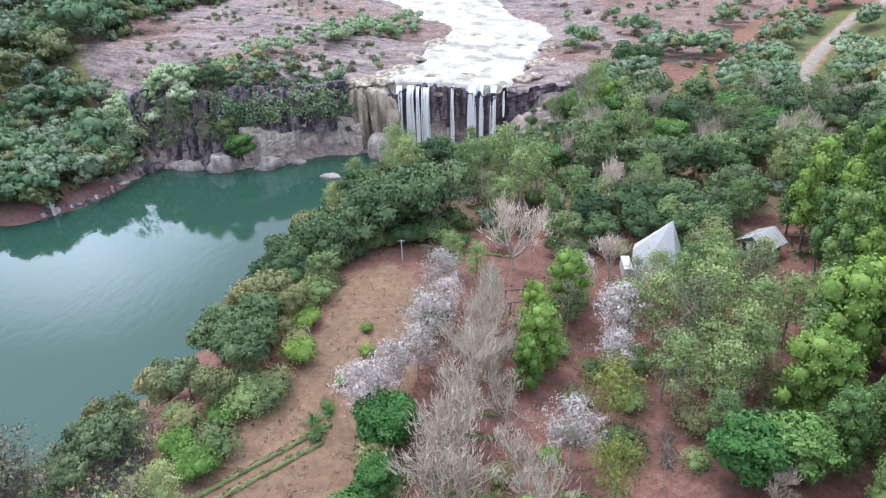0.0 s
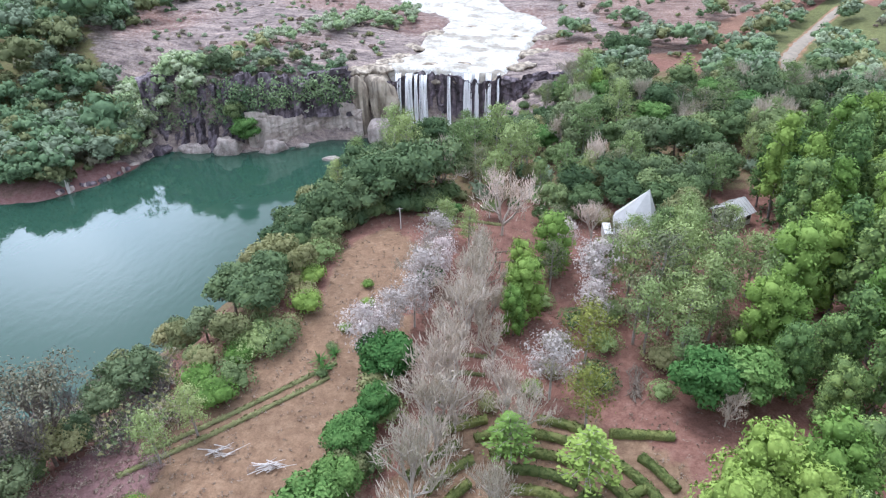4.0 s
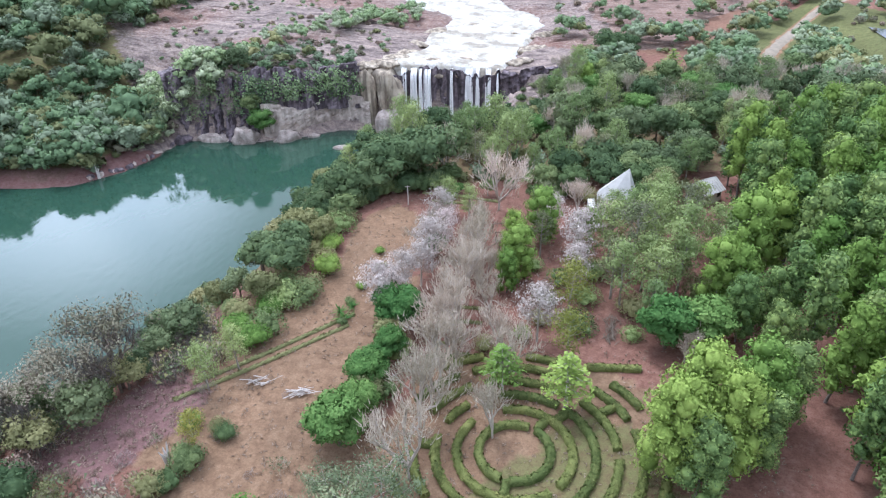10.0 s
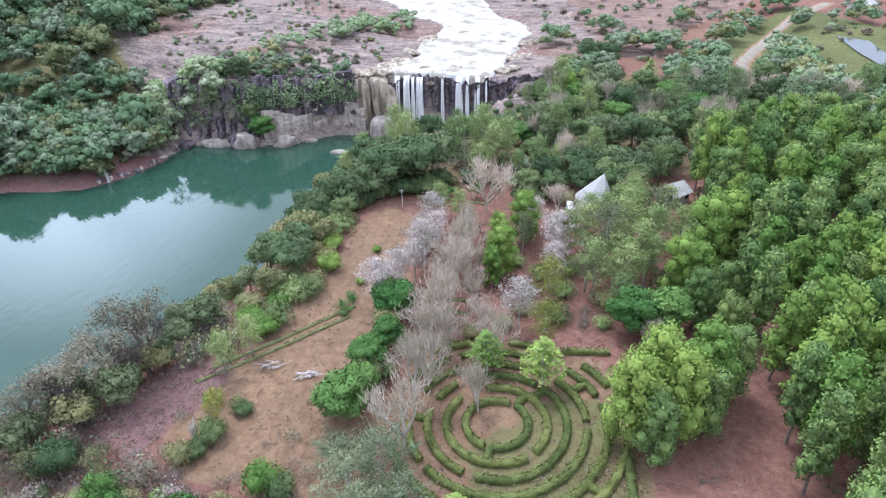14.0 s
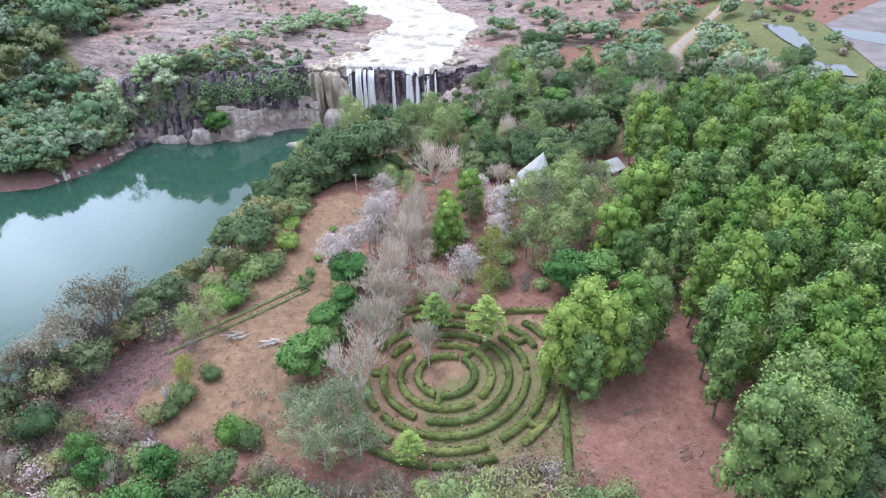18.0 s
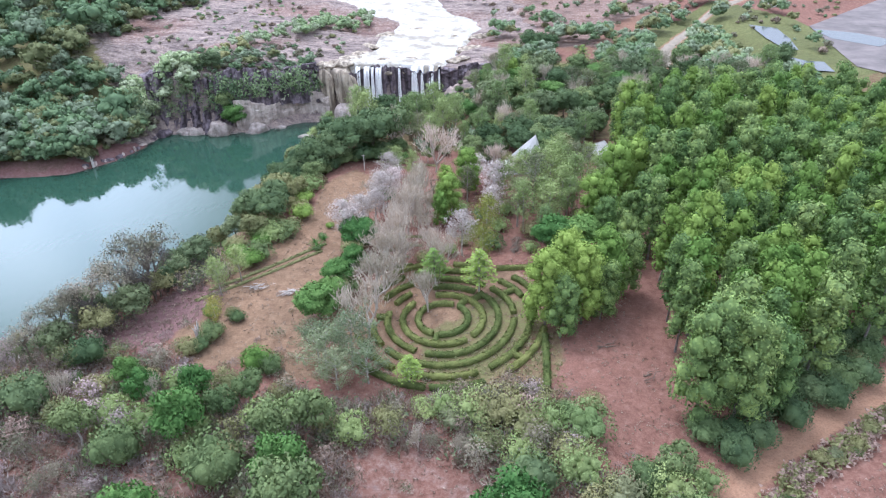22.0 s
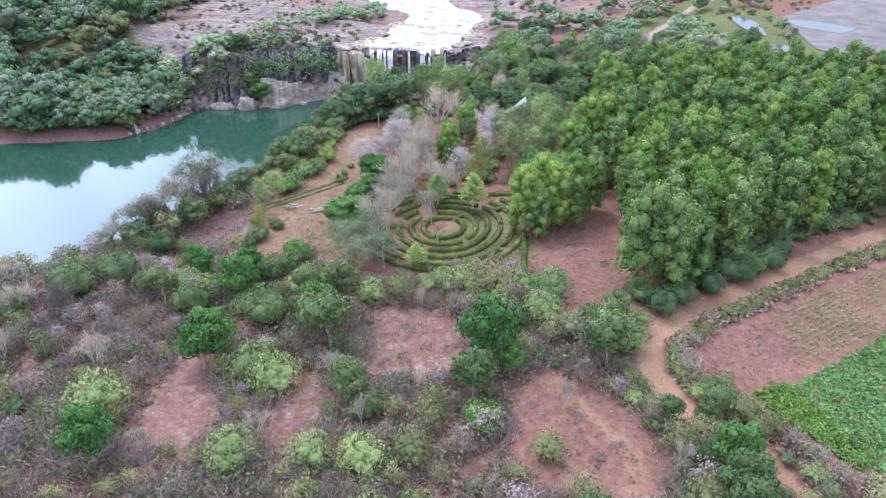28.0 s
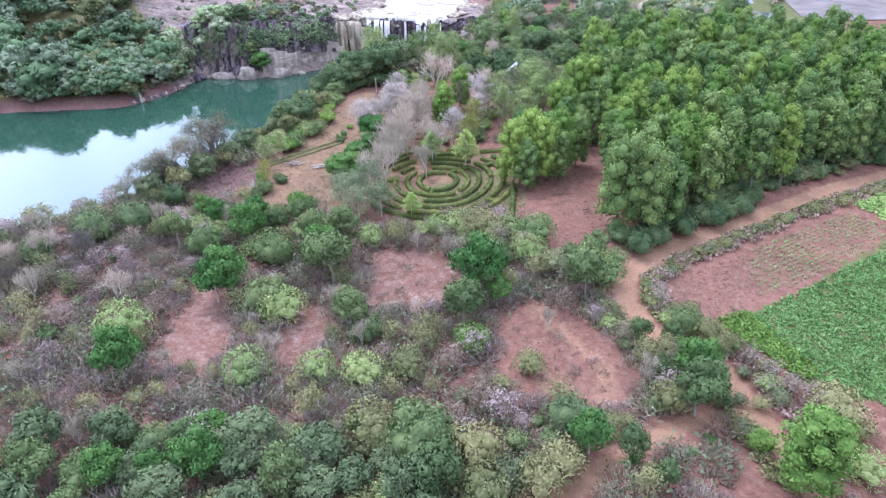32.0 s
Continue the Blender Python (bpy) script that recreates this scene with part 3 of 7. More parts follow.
    mud = 0.6 * (seg_dist(x, y, FAR_SHORE) < 5.5) * (x < -84) + 0.8 * inside(x, y, [(-46, -8), (-36, 7), (-30, 2), (-36, -9)])
    paint(me, "cover", np.stack([dry, green, rock], 1))
    paint(me, "cover_more", np.stack([sand, mud, mud * 0], 1))
    # clearings keep their bare soil
    me.materials.append(GROUND)
    for p in me.polygons:
        p.use_smooth = True
    return ob


ground = build_ground()

lake_me = fast_mesh("water", [(-700, -400, LAKE_Z), (40, -400, LAKE_Z), (40, 132, LAKE_Z), (-700, 132, LAKE_Z)], [(0, 1, 2, 3)])
lake_me.materials.append(WATER)
tagged(new("water", lake_me), "still green lake below the waterfall", "lake", kind="structure")

# ---- plants ----
RNG = np.random.default_rng(7)


def part(name, me, mat, parent=None, label=""):
    """One mesh object, under a thing or a part where one is given."""
    if isinstance(me, bmesh.types.BMesh):
        bm, me = me, bpy.data.meshes.new(name)
        bm.to_mesh(me)
        bm.free()
    if mat is not None and not me.materials:
        me.materials.append(mat)
    ob = new(name, me)
    ob.parent = parent
    return tagged(ob, label) if label else ob


def leaf_quads(points, normals, size, rng, stretch=1.6, spread=0.55, soft=0.6):
    """Leaf sprays: small blades laid on the points, roughly across the normals, shaded partly as the mass that they cover."""
    n = len(points)
    whole = normals / (np.linalg.norm(normals, axis=1, keepdims=True) + 1e-9)
    nor = normals + rng.normal(0, spread, (n, 3))
    nor /= np.linalg.norm(nor, axis=1, keepdims=True) + 1e-9
    nor *= np.where((nor * whole).sum(1, keepdims=True) < 0, -1, 1)
    any_way = rng.normal(0, 1, (n, 3))
    u = np.cross(nor, any_way)
    u /= np.linalg.norm(u, axis=1, keepdims=True) + 1e-9
    v = np.cross(nor, u)
    s = size * rng.uniform(0.6, 1.35, (n, 1))
    a, b = u * s * stretch * 0.52, v * s * 0.54
    co = np.stack([points - a - nor * s * 0.14, points + a * 0.55 - b, points + a * 0.75 + b], 1).reshape(-1, 3)
    shade = whole * soft + nor * (1 - soft)
    shade /= np.linalg.norm(shade, axis=1, keepdims=True) + 1e-9
    return co, np.arange(3 * n).reshape(-1, 3), np.repeat(shade, 3, 0)


def blades(name, points, ways, length, width, rng):
    """Thin straight twigs or grass blades."""
    n = len(points)
    d = ways / (np.linalg.norm(ways, axis=1, keepdims=True) + 1e-9)
    u = np.cross(d, rng.normal(0, 1, (n, 3)))
    u /= np.linalg.norm(u, axis=1, keepdims=True) + 1e-9
    s = length * rng.uniform(0.5, 1.3, (n, 1))
    co = np.stack([points - d * s / 2 - u * width, points - d * s / 2 + u * width, points + d * s / 2], 1).reshape(-1, 3)
    return fast_mesh(name, co, np.arange(3 * n).reshape(-1, 3))


def ball(rings=5, segs=7):
    """A coarse closed ball of radius 1, as points and four-cornered faces."""
    co = []
    for i in range(rings + 1):
        th = math.pi * i / rings
        for j in range(segs):
            ph = 2 * math.pi * (j + 0.5 * (i % 2)) / segs
            co.append((math.sin(th) * math.cos(ph), math.sin(th) * math.sin(ph), math.cos(th)))
    fa = [(i * segs + j, (i + 1) * segs + j, (i + 1) * segs + (j + 1) % segs, i * segs + (j + 1) % segs) for i in range(rings) for j in range(segs)]
    return np.array(co), np.array(fa)


BALL = ball(3, 6)


def joined(pieces):
    """Pieces of points, faces and, where known, normals in one; nought stands for normals left as they fall."""
    co, fa, no, off = [], [], [], 0
    for c, f, *n in pieces:
        co.append(c)
        fa.append(np.asarray(f) + off)
        no.append(n[0] if n else np.zeros((len(c), 3)))
        off += len(c)
    if any(f.shape[1] == 3 for f in fa):
        fa = [three(f) for f in fa]
    return np.concatenate(co), np.concatenate(fa), np.concatenate(no) if any(np.any(n) for n in no) else None


def three(f):
    """Faces with four corners cut into halves; others as they are."""
    return np.concatenate([f[:, [0, 1, 2]], f[:, [0, 2, 3]]]) if f.shape[1] == 4 else f


def lobed(lobes, count, size, rng, spread=0.55, core=0.72, stretch=1.6, low=-0.75, keep_in=0.82, shell=0.12, cores=None):
    """A crown of lobes (centre, radii): leaf sprays over their outer skins, round uneven cores."""
    cen, rad = np.array([l[0] for l in lobes], float), np.array([l[1] for l in lobes], float)
    area = (rad[:, 0] * rad[:, 1] + rad[:, 0] * rad[:, 2] + rad[:, 1] * rad[:, 2])
    pick = rng.choice(len(lobes), int(count * 1.7), p=area / area.sum())
    way = rng.normal(0, 1, (len(pick), 3))
    way /= np.linalg.norm(way, axis=1, keepdims=True)
    way = way[way[:, 2] > low]
    pick = pick[: len(way)]
    pts = cen[pick] + way * rad[pick] * rng.normal(1, shell, (len(pick), 1))
    free = np.ones(len(pts), bool)
    for k in range(len(lobes)):
        q = ((pts - cen[k]) / rad[k])
        free &= ((q * q).sum(1) > keep_in**2) | (pick == k)
    pts, way, pick = pts[free][:count], way[free][:count], pick[free][:count]
    nor = way / rad[pick]
    nor /= np.linalg.norm(nor, axis=1, keepdims=True)
    nor[:, 2] += 0.25
    pieces = [leaf_quads(pts, nor, size, rng, stretch, spread)]
    if core:
        for c, r in zip(cen[:cores], rad[:cores]):
            b = BALL[0] * (1 + rng.normal(0, 0.07, (len(BALL[0]), 1)))
            pieces.append((c + b * r * core, BALL[1], BALL[0] + (0, 0, 0.1)))
    return joined(pieces)


def tube(path, radii, sides=5):
    """A tapered tube along points."""
    path, co, fa = np.asarray(path, float), [], []
    for i, (p, r) in enumerate(zip(path, radii)):
        d = path[min(i + 1, len(path) - 1)] - path[max(i - 1, 0)]
        d = d / (np.linalg.norm(d) + 1e-9)
        u = np.cross(d, (0.31, 0.9, 0.2))
        u /= np.linalg.norm(u) + 1e-9
        v = np.cross(d, u)
        a = np.linspace(0, 2 * math.pi, sides, endpoint=False)[:, None]
        co.append(p + r * (np.cos(a) * u + np.sin(a) * v))
        if i:
            k = (i - 1) * sides
            fa += [(k + j, k + (j + 1) % sides, k + sides + (j + 1) % sides, k + sides + j) for j in range(sides)]
    return np.concatenate(co), np.array(fa)


def branching(rng, start, way, length, radius, depth, pieces, ends, split=3, up=0.25, wide=0.55, sides=4, shrink=0.68, bends=3):
    """Limbs that fork and taper; the tips are gathered in ends."""
    pts, p, d = [np.array(start, float)], np.array(start, float), np.array(way, float)
    for _ in range(bends):
        d = d + rng.normal(0, 0.16, 3) + (0, 0, up * 0.25)
        d /= np.linalg.norm(d)
        p = p + d * length / bends
        pts.append(p)
    pieces.append(tube(pts, np.linspace(radius, radius * (0.62 if depth else 0.3), len(pts)), sides if depth > 1 else 3))
    if depth == 0:
        ends.append((p, d))
        return
    for k in range(split):
        turn = d + rng.normal(0, wide, 3) + (0, 0, up)
        turn /= np.linalg.norm(turn)
        at = pts[-1] if k < 2 else pts[-2]
        branching(rng, at, turn, length * shrink * rng.uniform(0.8, 1.15), radius * 0.6, depth - 1, pieces, ends, split, up, wide, sides, shrink, 2)


def trunk_mesh(name, rng, tall, radius, limbs=5, reach=2.0, lean=0.15, start=0.45, sides=6):
    """A trunk with a few limbs into the crown."""
    top = np.array([rng.normal(0, lean), rng.normal(0, lean), 1.0]) * tall
    pts = [top * u + rng.normal(0, 0.06 * tall * 0.3, 3) * (0 < u < 1) * (1, 1, 0.2) for u in (0, 0.25, 0.5, 0.75, 1)]
    pts[0] = np.array([0, 0, -0.4])
    pieces = [tube(pts, [radius * 1.5, radius, radius * 0.85, radius * 0.6, radius * 0.3], sides)]
    for _ in range(limbs):
        u = rng.uniform(start, 0.9)
        a = rng.uniform(0, 2 * math.pi)
        p = top * u
        q = p + np.array([math.cos(a), math.sin(a), rng.uniform(0.5, 1.0)]) * reach * rng.uniform(0.6, 1.1)
        mid = (p + q) / 2 + (0, 0, -0.12 * reach)
        pieces.append(tube([p, mid, q], [radius * 0.5, radius * 0.35, radius * 0.15], 4))
    return fast_mesh(name, *joined(pieces), smooth_faces=True)


def plant(name, trunk, crown, bark_mat, leaf_mat, label, category, group=""):
    """A tree of a trunk and a crown, far below the ground until it is copied into place."""
    root = tagged(new(name), label, category, group)
    if trunk is not None:
        part("trunk", trunk, bark_mat, root)
    if crown is not None:
        part("crown", crown, leaf_mat, root)
    return root


PROTOTYPES = []


def proto(ob):
    PROTOTYPES.append(ob)
    return ob


def crown_mesh(name, *args, **kw):
    return fast_mesh(name, *lobed(*args, **kw))


def acacia(seed, leaf_mat, count=2000, low=3.3, girth=1.05, size=0.25, tufts_n=16, core=0.7, name="acacia_tree", label="tall slim acacia with a lumpy bright green crown", group="acacia plantation"):
    """A slim tree: a tall lumpy crown of upright tufts on a thin trunk."""
    rng = np.random.default_rng(seed)
    lobes = []
    for k in range(tufts_n):
        u = k / (tufts_n - 1)
        z = low + (12.6 - low) * u
        wide = girth * math.sin(math.pi * min(1, 0.25 + 0.68 * u)) ** 0.55
        a = k * 2.4 + rng.uniform(-0.4, 0.4)
        d = wide * rng.uniform(0.7, 1.22)
        r = rng.uniform(0.78, 1.25) * (girth / 1.2) ** 0.4
        lobes.append(((d * math.cos(a), d * math.sin(a), z + rng.uniform(-0.3, 0.3)), (r, r, r * rng.uniform(0.95, 1.2))))
    lobes.append(((0, 0, 12.5), (0.95, 0.95, 1.0)))
    if core:
        lobes.append(((0, 0, (low + 12.4) / 2), (0.55 * girth, 0.55 * girth, (12.6 - low) * 0.42)))
    main = len(lobes)
    for k in range(tufts_n):
        (x, y, z), r = lobes[k][0], lobes[k][1][0]
        for _ in range(2):
            w = rng.normal(0, 1, 3) + (0.6 * x, 0.6 * y, 0.5)
            w = w / np.linalg.norm(w) * r * 0.72
            q = r * rng.uniform(0.4, 0.62)
            lobes.append(((x + w[0], y + w[1], z + w[2]), (q, q, q * 1.1)))
    crown = crown_mesh("crown", lobes, count, size, rng, 0.5, core, low=-0.6, shell=0.14, cores=main)
    trunk = trunk_mesh("trunk", rng, 11, 0.13, 6, 1.6, 0.02, 0.35, 5)
    return proto(plant(name, trunk, crown, BARK_DUSK, leaf_mat, label, "tree", group))


def broad(seed, leaf_mat, label, name="broadleaf_tree", tall=8.0, wide=3.6, count=2000, size=0.29, lobes_n=16, core=0.72, bark_mat=None, spread=0.6, flat=0.75, mid=0.6):
    """A round-headed tree of many lobes."""
    rng = np.random.default_rng(seed)
    lobes = [((0, 0, tall * (mid + 0.02)), (wide * 0.62, wide * 0.62, tall * 0.25))]
    for k in range(lobes_n):
        a, el = k * 2.4 + rng.uniform(-0.3, 0.3), math.asin(rng.uniform(-0.45, 0.95))
        d = wide * 0.68
        p = (d * math.cos(a) * math.cos(el), d * math.sin(a) * math.cos(el), tall * mid + tall * 0.3 * math.sin(el))
        r = wide * rng.uniform(0.26, 0.46)
        lobes.append((p, (r, r, r * flat)))
    crown = crown_mesh("crown", lobes, count, size, rng, spread, core)
    trunk = trunk_mesh("trunk", rng, tall * 0.75, 0.02 * tall + 0.03, 5, wide * 0.6, 0.05, 0.4)
    return proto(plant(name, trunk, crown, bark_mat or BARK_BROWN, leaf_mat, label, "tree"))


def airy(seed, leaf_mat, label, name="airy_tree", tall=9.0, wide=3.0, count=900, size=0.36, bark_mat=None, depth=3, puff=0.85, split=3):
    """A tree with open, see-through foliage at the ends of its limbs."""
    rng = np.random.default_rng(seed)
    pieces, ends = [tube([(0, 0, -0.4), (0.05, 0, tall * 0.2), (0, 0.05, tall * 0.38)], [0.035 * tall * 0.5, 0.03 * tall * 0.45, 0.028 * tall * 0.4], 6)], []
    for k in range(4):
        a = k * 1.57 + rng.uniform(-0.5, 0.5)
        branching(rng, (0, 0, tall * rng.uniform(0.28, 0.4)), (math.cos(a) * 0.55, math.sin(a) * 0.55, 0.85), tall * 0.24, 0.012 * tall, depth - 1, pieces, ends, split, 0.3, 0.5 * wide / 3)
    tips = np.array([e[0] for e in ends])
    pick = rng.integers(0, len(tips), count)
    off = rng.normal(0, 1, (count, 3))
    pts = tips[pick] + off * puff * (1, 1, 0.6) * 0.6
    nor = off / (np.linalg.norm(off, axis=1, keepdims=True) + 1e-9) + (0, 0, 0.6)
    crown = fast_mesh("crown", *leaf_quads(pts, nor, size, rng, 1.7, 0.5))
    trunk = fast_mesh("trunk", *joined(pieces), smooth_faces=True)
    return proto(plant(name, trunk, crown, bark_mat or BARK_GREY, leaf_mat, label, "tree"))


def plume(seed, leaf_mat, label, name="airy_tree", tall=10.0, wide=1.9, count=2400, size=0.2, bark_mat=None, arms=30, puff=0.5, start=0.28):
    """A tall open tree: a straight stem with many rising side branches, tufts of leaves at their ends and gaps between."""
    rng = np.random.default_rng(seed)
    lean = rng.normal(0, 0.25, 2)
    stem = [np.array([lean[0] * u * u, lean[1] * u * u, -0.4 + (tall + 0.4) * u]) for u in (0, 0.3, 0.6, 0.85, 1)]
    pieces, pts, nor = [tube(stem, [0.02 * tall, 0.016 * tall, 0.012 * tall, 0.007 * tall, 0.003 * tall], 6)], [], []
    for k in range(arms):
        u = start + (0.98 - start) * (k + rng.random()) / arms
        a, reach = k * 2.4 + rng.normal(0, 0.4), wide * (0.35 + 0.95 * math.sin(math.pi * min(1, (u - start) / (1 - start) * 0.8 + 0.22))) * rng.uniform(0.6, 1.15)
        p = np.array([lean[0] * u * u, lean[1] * u * u, tall * u])
        q = p + np.array([math.cos(a) * reach, math.sin(a) * reach, reach * rng.uniform(0.5, 0.95)])
        pieces.append(tube([p, (p + q) / 2 - (0, 0, 0.1 * reach), q], [0.005 * tall, 0.0035 * tall, 0.0015 * tall], 3))
        m = int(count / arms)
        v = rng.uniform(0.45, 1.1, (m, 1))
        off = rng.normal(0, 1, (m, 3)) * (puff, puff, puff * 0.6)
        pts.append(p + (q - p) * v + off)
        nor.append(off / puff + (0.5 * math.cos(a), 0.5 * math.sin(a), 0.7))
    crown = fast_mesh("crown", *leaf_quads(np.concatenate(pts), np.concatenate(nor), size, rng, 1.6, 0.5))
    trunk = fast_mesh("trunk", *joined(pieces), smooth_faces=True)
    return proto(plant(name, trunk, crown, bark_mat or BARK_GREY, leaf_mat, label, "tree"))


def bare(seed, label, name="bare_tree", tall=6.5, bark_mat=None, stems=4, depth=4, wide=0.5, split=3, twigs=1000, twig_mat=None, twig_long=0.1, thick=1.5):
    """A leafless tree of fine forked twigs."""
    rng = np.random.default_rng(seed)
    pieces, ends = [tube([(0, 0, -0.4), (0, 0, tall * 0.18)], [0.02 * tall, 0.016 * tall], 6)], []
    for k in range(stems):
        a = k * 2 * math.pi / stems + rng.uniform(-0.4, 0.4)
        branching(rng, (0, 0, tall * 0.16), (math.cos(a) * 0.4, math.sin(a) * 0.4, 0.9), tall * 0.33, 0.014 * thick * tall, depth - 1, pieces, ends, split, 0.32, wide, 4, 0.66)
    me = fast_mesh("trunk", *joined(pieces), smooth_faces=True)
    root = tagged(new(name), label, "tree")
    part("trunk", me, bark_mat or BARK_GREY, root)
    tips, ways = np.array([e[0] for e in ends]), np.array([e[1] for e in ends])
    pick = rng.integers(0, len(tips), twigs)
    part("crown", blades("crown", tips[pick] + rng.normal(0, 0.05 * tall, (twigs, 3)), ways[pick] + rng.normal(0, 0.4, (twigs, 3)) + (0, 0, 0.7), twig_long * tall, 0.036, rng), twig_mat or TWIGS, root, "fine bare twigs")
    return proto(root)


def bush(seed, leaf_mat, label, name="bush", wide=1.4, tall=1.7, count=330, size=0.3, core=0.7, spread=0.7, n=6):
    rng = np.random.default_rng(seed)
    lobes = []
    for k in range(n):
        a, d = k * 2.4, wide * 0.55 * rng.uniform(0.2, 1)
        r = wide * rng.uniform(0.42, 0.62)
        lobes.append(((d * math.cos(a), d * math.sin(a), tall * rng.uniform(0.35, 0.62)), (r, r, tall * rng.uniform(0.32, 0.45))))
    root = tagged(new(name), label, "bush")
    part("foliage", crown_mesh("foliage", lobes, count, size, rng, spread, core, low=-0.3), leaf_mat, root)
    stems = [tube([(rng.normal(0, 0.2), rng.normal(0, 0.2), -0.3), (rng.normal(0, 0.4) * wide, rng.normal(0, 0.4) * wide, tall * 0.6)], [0.05, 0.02], 4) for _ in range(4)]
    part("stem", fast_mesh("stem", *joined(stems)), BARK_BROWN, root)
    return proto(root)


def twiggy(seed, label, name="dry_shrub", wide=1.3, tall=1.8, count=90, mat=None, leaf_mat=None, leaves=120, size=0.22):
    """A dry shrub: many thin grey stems and a few withered leaves."""
    rng = np.random.default_rng(seed)
    stems = []
    for _ in range(count // 3):
        a, r0 = rng.uniform(0, 6.28), rng.uniform(0, 0.35)
        lean = rng.uniform(0.1, 1.0) * wide
        h = tall * rng.uniform(0.5, 1.05)
        p0 = np.array([r0 * math.cos(a), r0 * math.sin(a), -0.2])
        p2 = np.array([lean * math.cos(a), lean * math.sin(a), h])
        p1 = (p0 + p2) / 2 + (rng.normal(0, 0.1), rng.normal(0, 0.1), 0.12 * h)
        stems.append(tube([p0, p1, p2], [0.035, 0.025, 0.01], 3))
        for _ in range(2):
            q = p1 + (p2 - p1) * rng.uniform(0, 0.6)
            stems.append(tube([q, q + (rng.normal(0, 0.35), rng.normal(0, 0.35), rng.uniform(0.2, 0.6))], [0.02, 0.007], 3))
    root = tagged(new(name), label, "shrub")
    part("stem", fast_mesh("stem", *joined(stems)), mat or BARK_GREY, root)
    pts = rng.normal(0, 1, (leaves, 3)) * (wide * 0.55, wide * 0.55, tall * 0.22) + (0, 0, tall * 0.62)
    part("foliage", fast_mesh("foliage", *leaf_quads(pts, rng.normal(0, 1, (leaves, 3)) + (0, 0, 0.8), size, rng)), leaf_mat or LEAF_DRY, root)
    return proto(root)


def thicket(seed, leaf_mat, label, wide=1.3, tall=1.5, count=120, green=0, green_mat=None, long=0.75):
    """A light dry shrub of straight twigs and thin blades."""
    rng = np.random.default_rng(seed)
    a, r = rng.uniform(0, 6.28, count), wide * np.sqrt(rng.uniform(0, 1, count))
    p = np.stack([r * np.cos(a), r * np.sin(a), tall * rng.uniform(0.15, 0.9, count) * (1 - 0.5 * (r / wide) ** 2)], 1)
    w = np.stack([np.cos(a) * r * 0.6, np.sin(a) * r * 0.6, np.ones(count)], 1) + rng.normal(0, 0.45, (count, 3))
    root = tagged(new("dry_thicket"), label, "shrub")
    part("stem", blades("stem", p, w, long, 0.032, rng), leaf_mat, root)
    if green:
        q = rng.normal(0, 1, (green, 3)) * (wide * 0.5, wide * 0.5, tall * 0.2) + (0, 0, tall * 0.65)
        part("foliage", fast_mesh("foliage", *leaf_quads(q, rng.normal(0, 1, q.shape) + (0, 0, 0.8), 0.2, rng)), green_mat, root)
    return proto(root)


def bamboo(seed, label):
    """A fountain of arching canes with thin leaves."""
    rng = np.random.default_rng(seed)
    pieces, pts, ways = [], [], []
    for _ in range(38):
        a, lean, tall = rng.uniform(0, 6.28), rng.uniform(0.3, 2.6), rng.uniform(5, 8)
        u = np.linspace(0, 1, 6)[:, None]
        cane = np.array([math.cos(a), math.sin(a), 0]) * (0.3 + lean * u**2) + u * (1 - 0.25 * u * lean / 2.6) * (0, 0, tall)
        pieces.append(tube(cane, np.linspace(0.06, 0.015, 6), 3))
        for _ in range(26):
            v = rng.uniform(0.4, 1)
            pts.append(cane[int(v * 5)] + rng.normal(0, 0.35, 3))
            ways.append((math.cos(a), math.sin(a), rng.uniform(-0.8, 0.6)))
    root = tagged(new("bamboo_clump"), label, "bamboo")
    part("cane", fast_mesh("cane", *joined(pieces)), BARK_PALE, root)
    part("foliage", blades("foliage", np.array(pts), np.array(ways) + rng.normal(0, 0.5, (len(pts), 3)), 0.75, 0.07, rng), LEAF_LIME, root)
    return proto(root)


def spiky(seed, label):
    """A rosette of long stiff arching leaves."""
    rng = np.random.default_rng(seed)
    root = tagged(new("spiky_plant"), label, "plant")
    for k in range(22):
        a, el, l = k * 2.4, rng.uniform(0.35, 1.3), rng.uniform(0.9, 1.4)
        u = np.linspace(0, 1, 5)
        x, z = u * math.cos(el) * l, u * math.sin(el) * l - 0.35 * u**2 + 0.1
        w = 0.07 * (1 - u**1.5) + 0.005
        co = [((x[i] * math.cos(a) - s * w[i] * math.sin(a)), (x[i] * math.sin(a) + s * w[i] * math.cos(a)), z[i] + (0.03 if s else 0)) for i in range(5) for s in (-1, 0, 1)]
        fa = [(3 * i + j, 3 * i + j + 1, 3 * i + j + 4, 3 * i + j + 3) for i in range(4) for j in (0, 1)]
        part("leaf", fast_mesh("leaf", co, fa), LEAF_TROPIC, root)
    return proto(root)


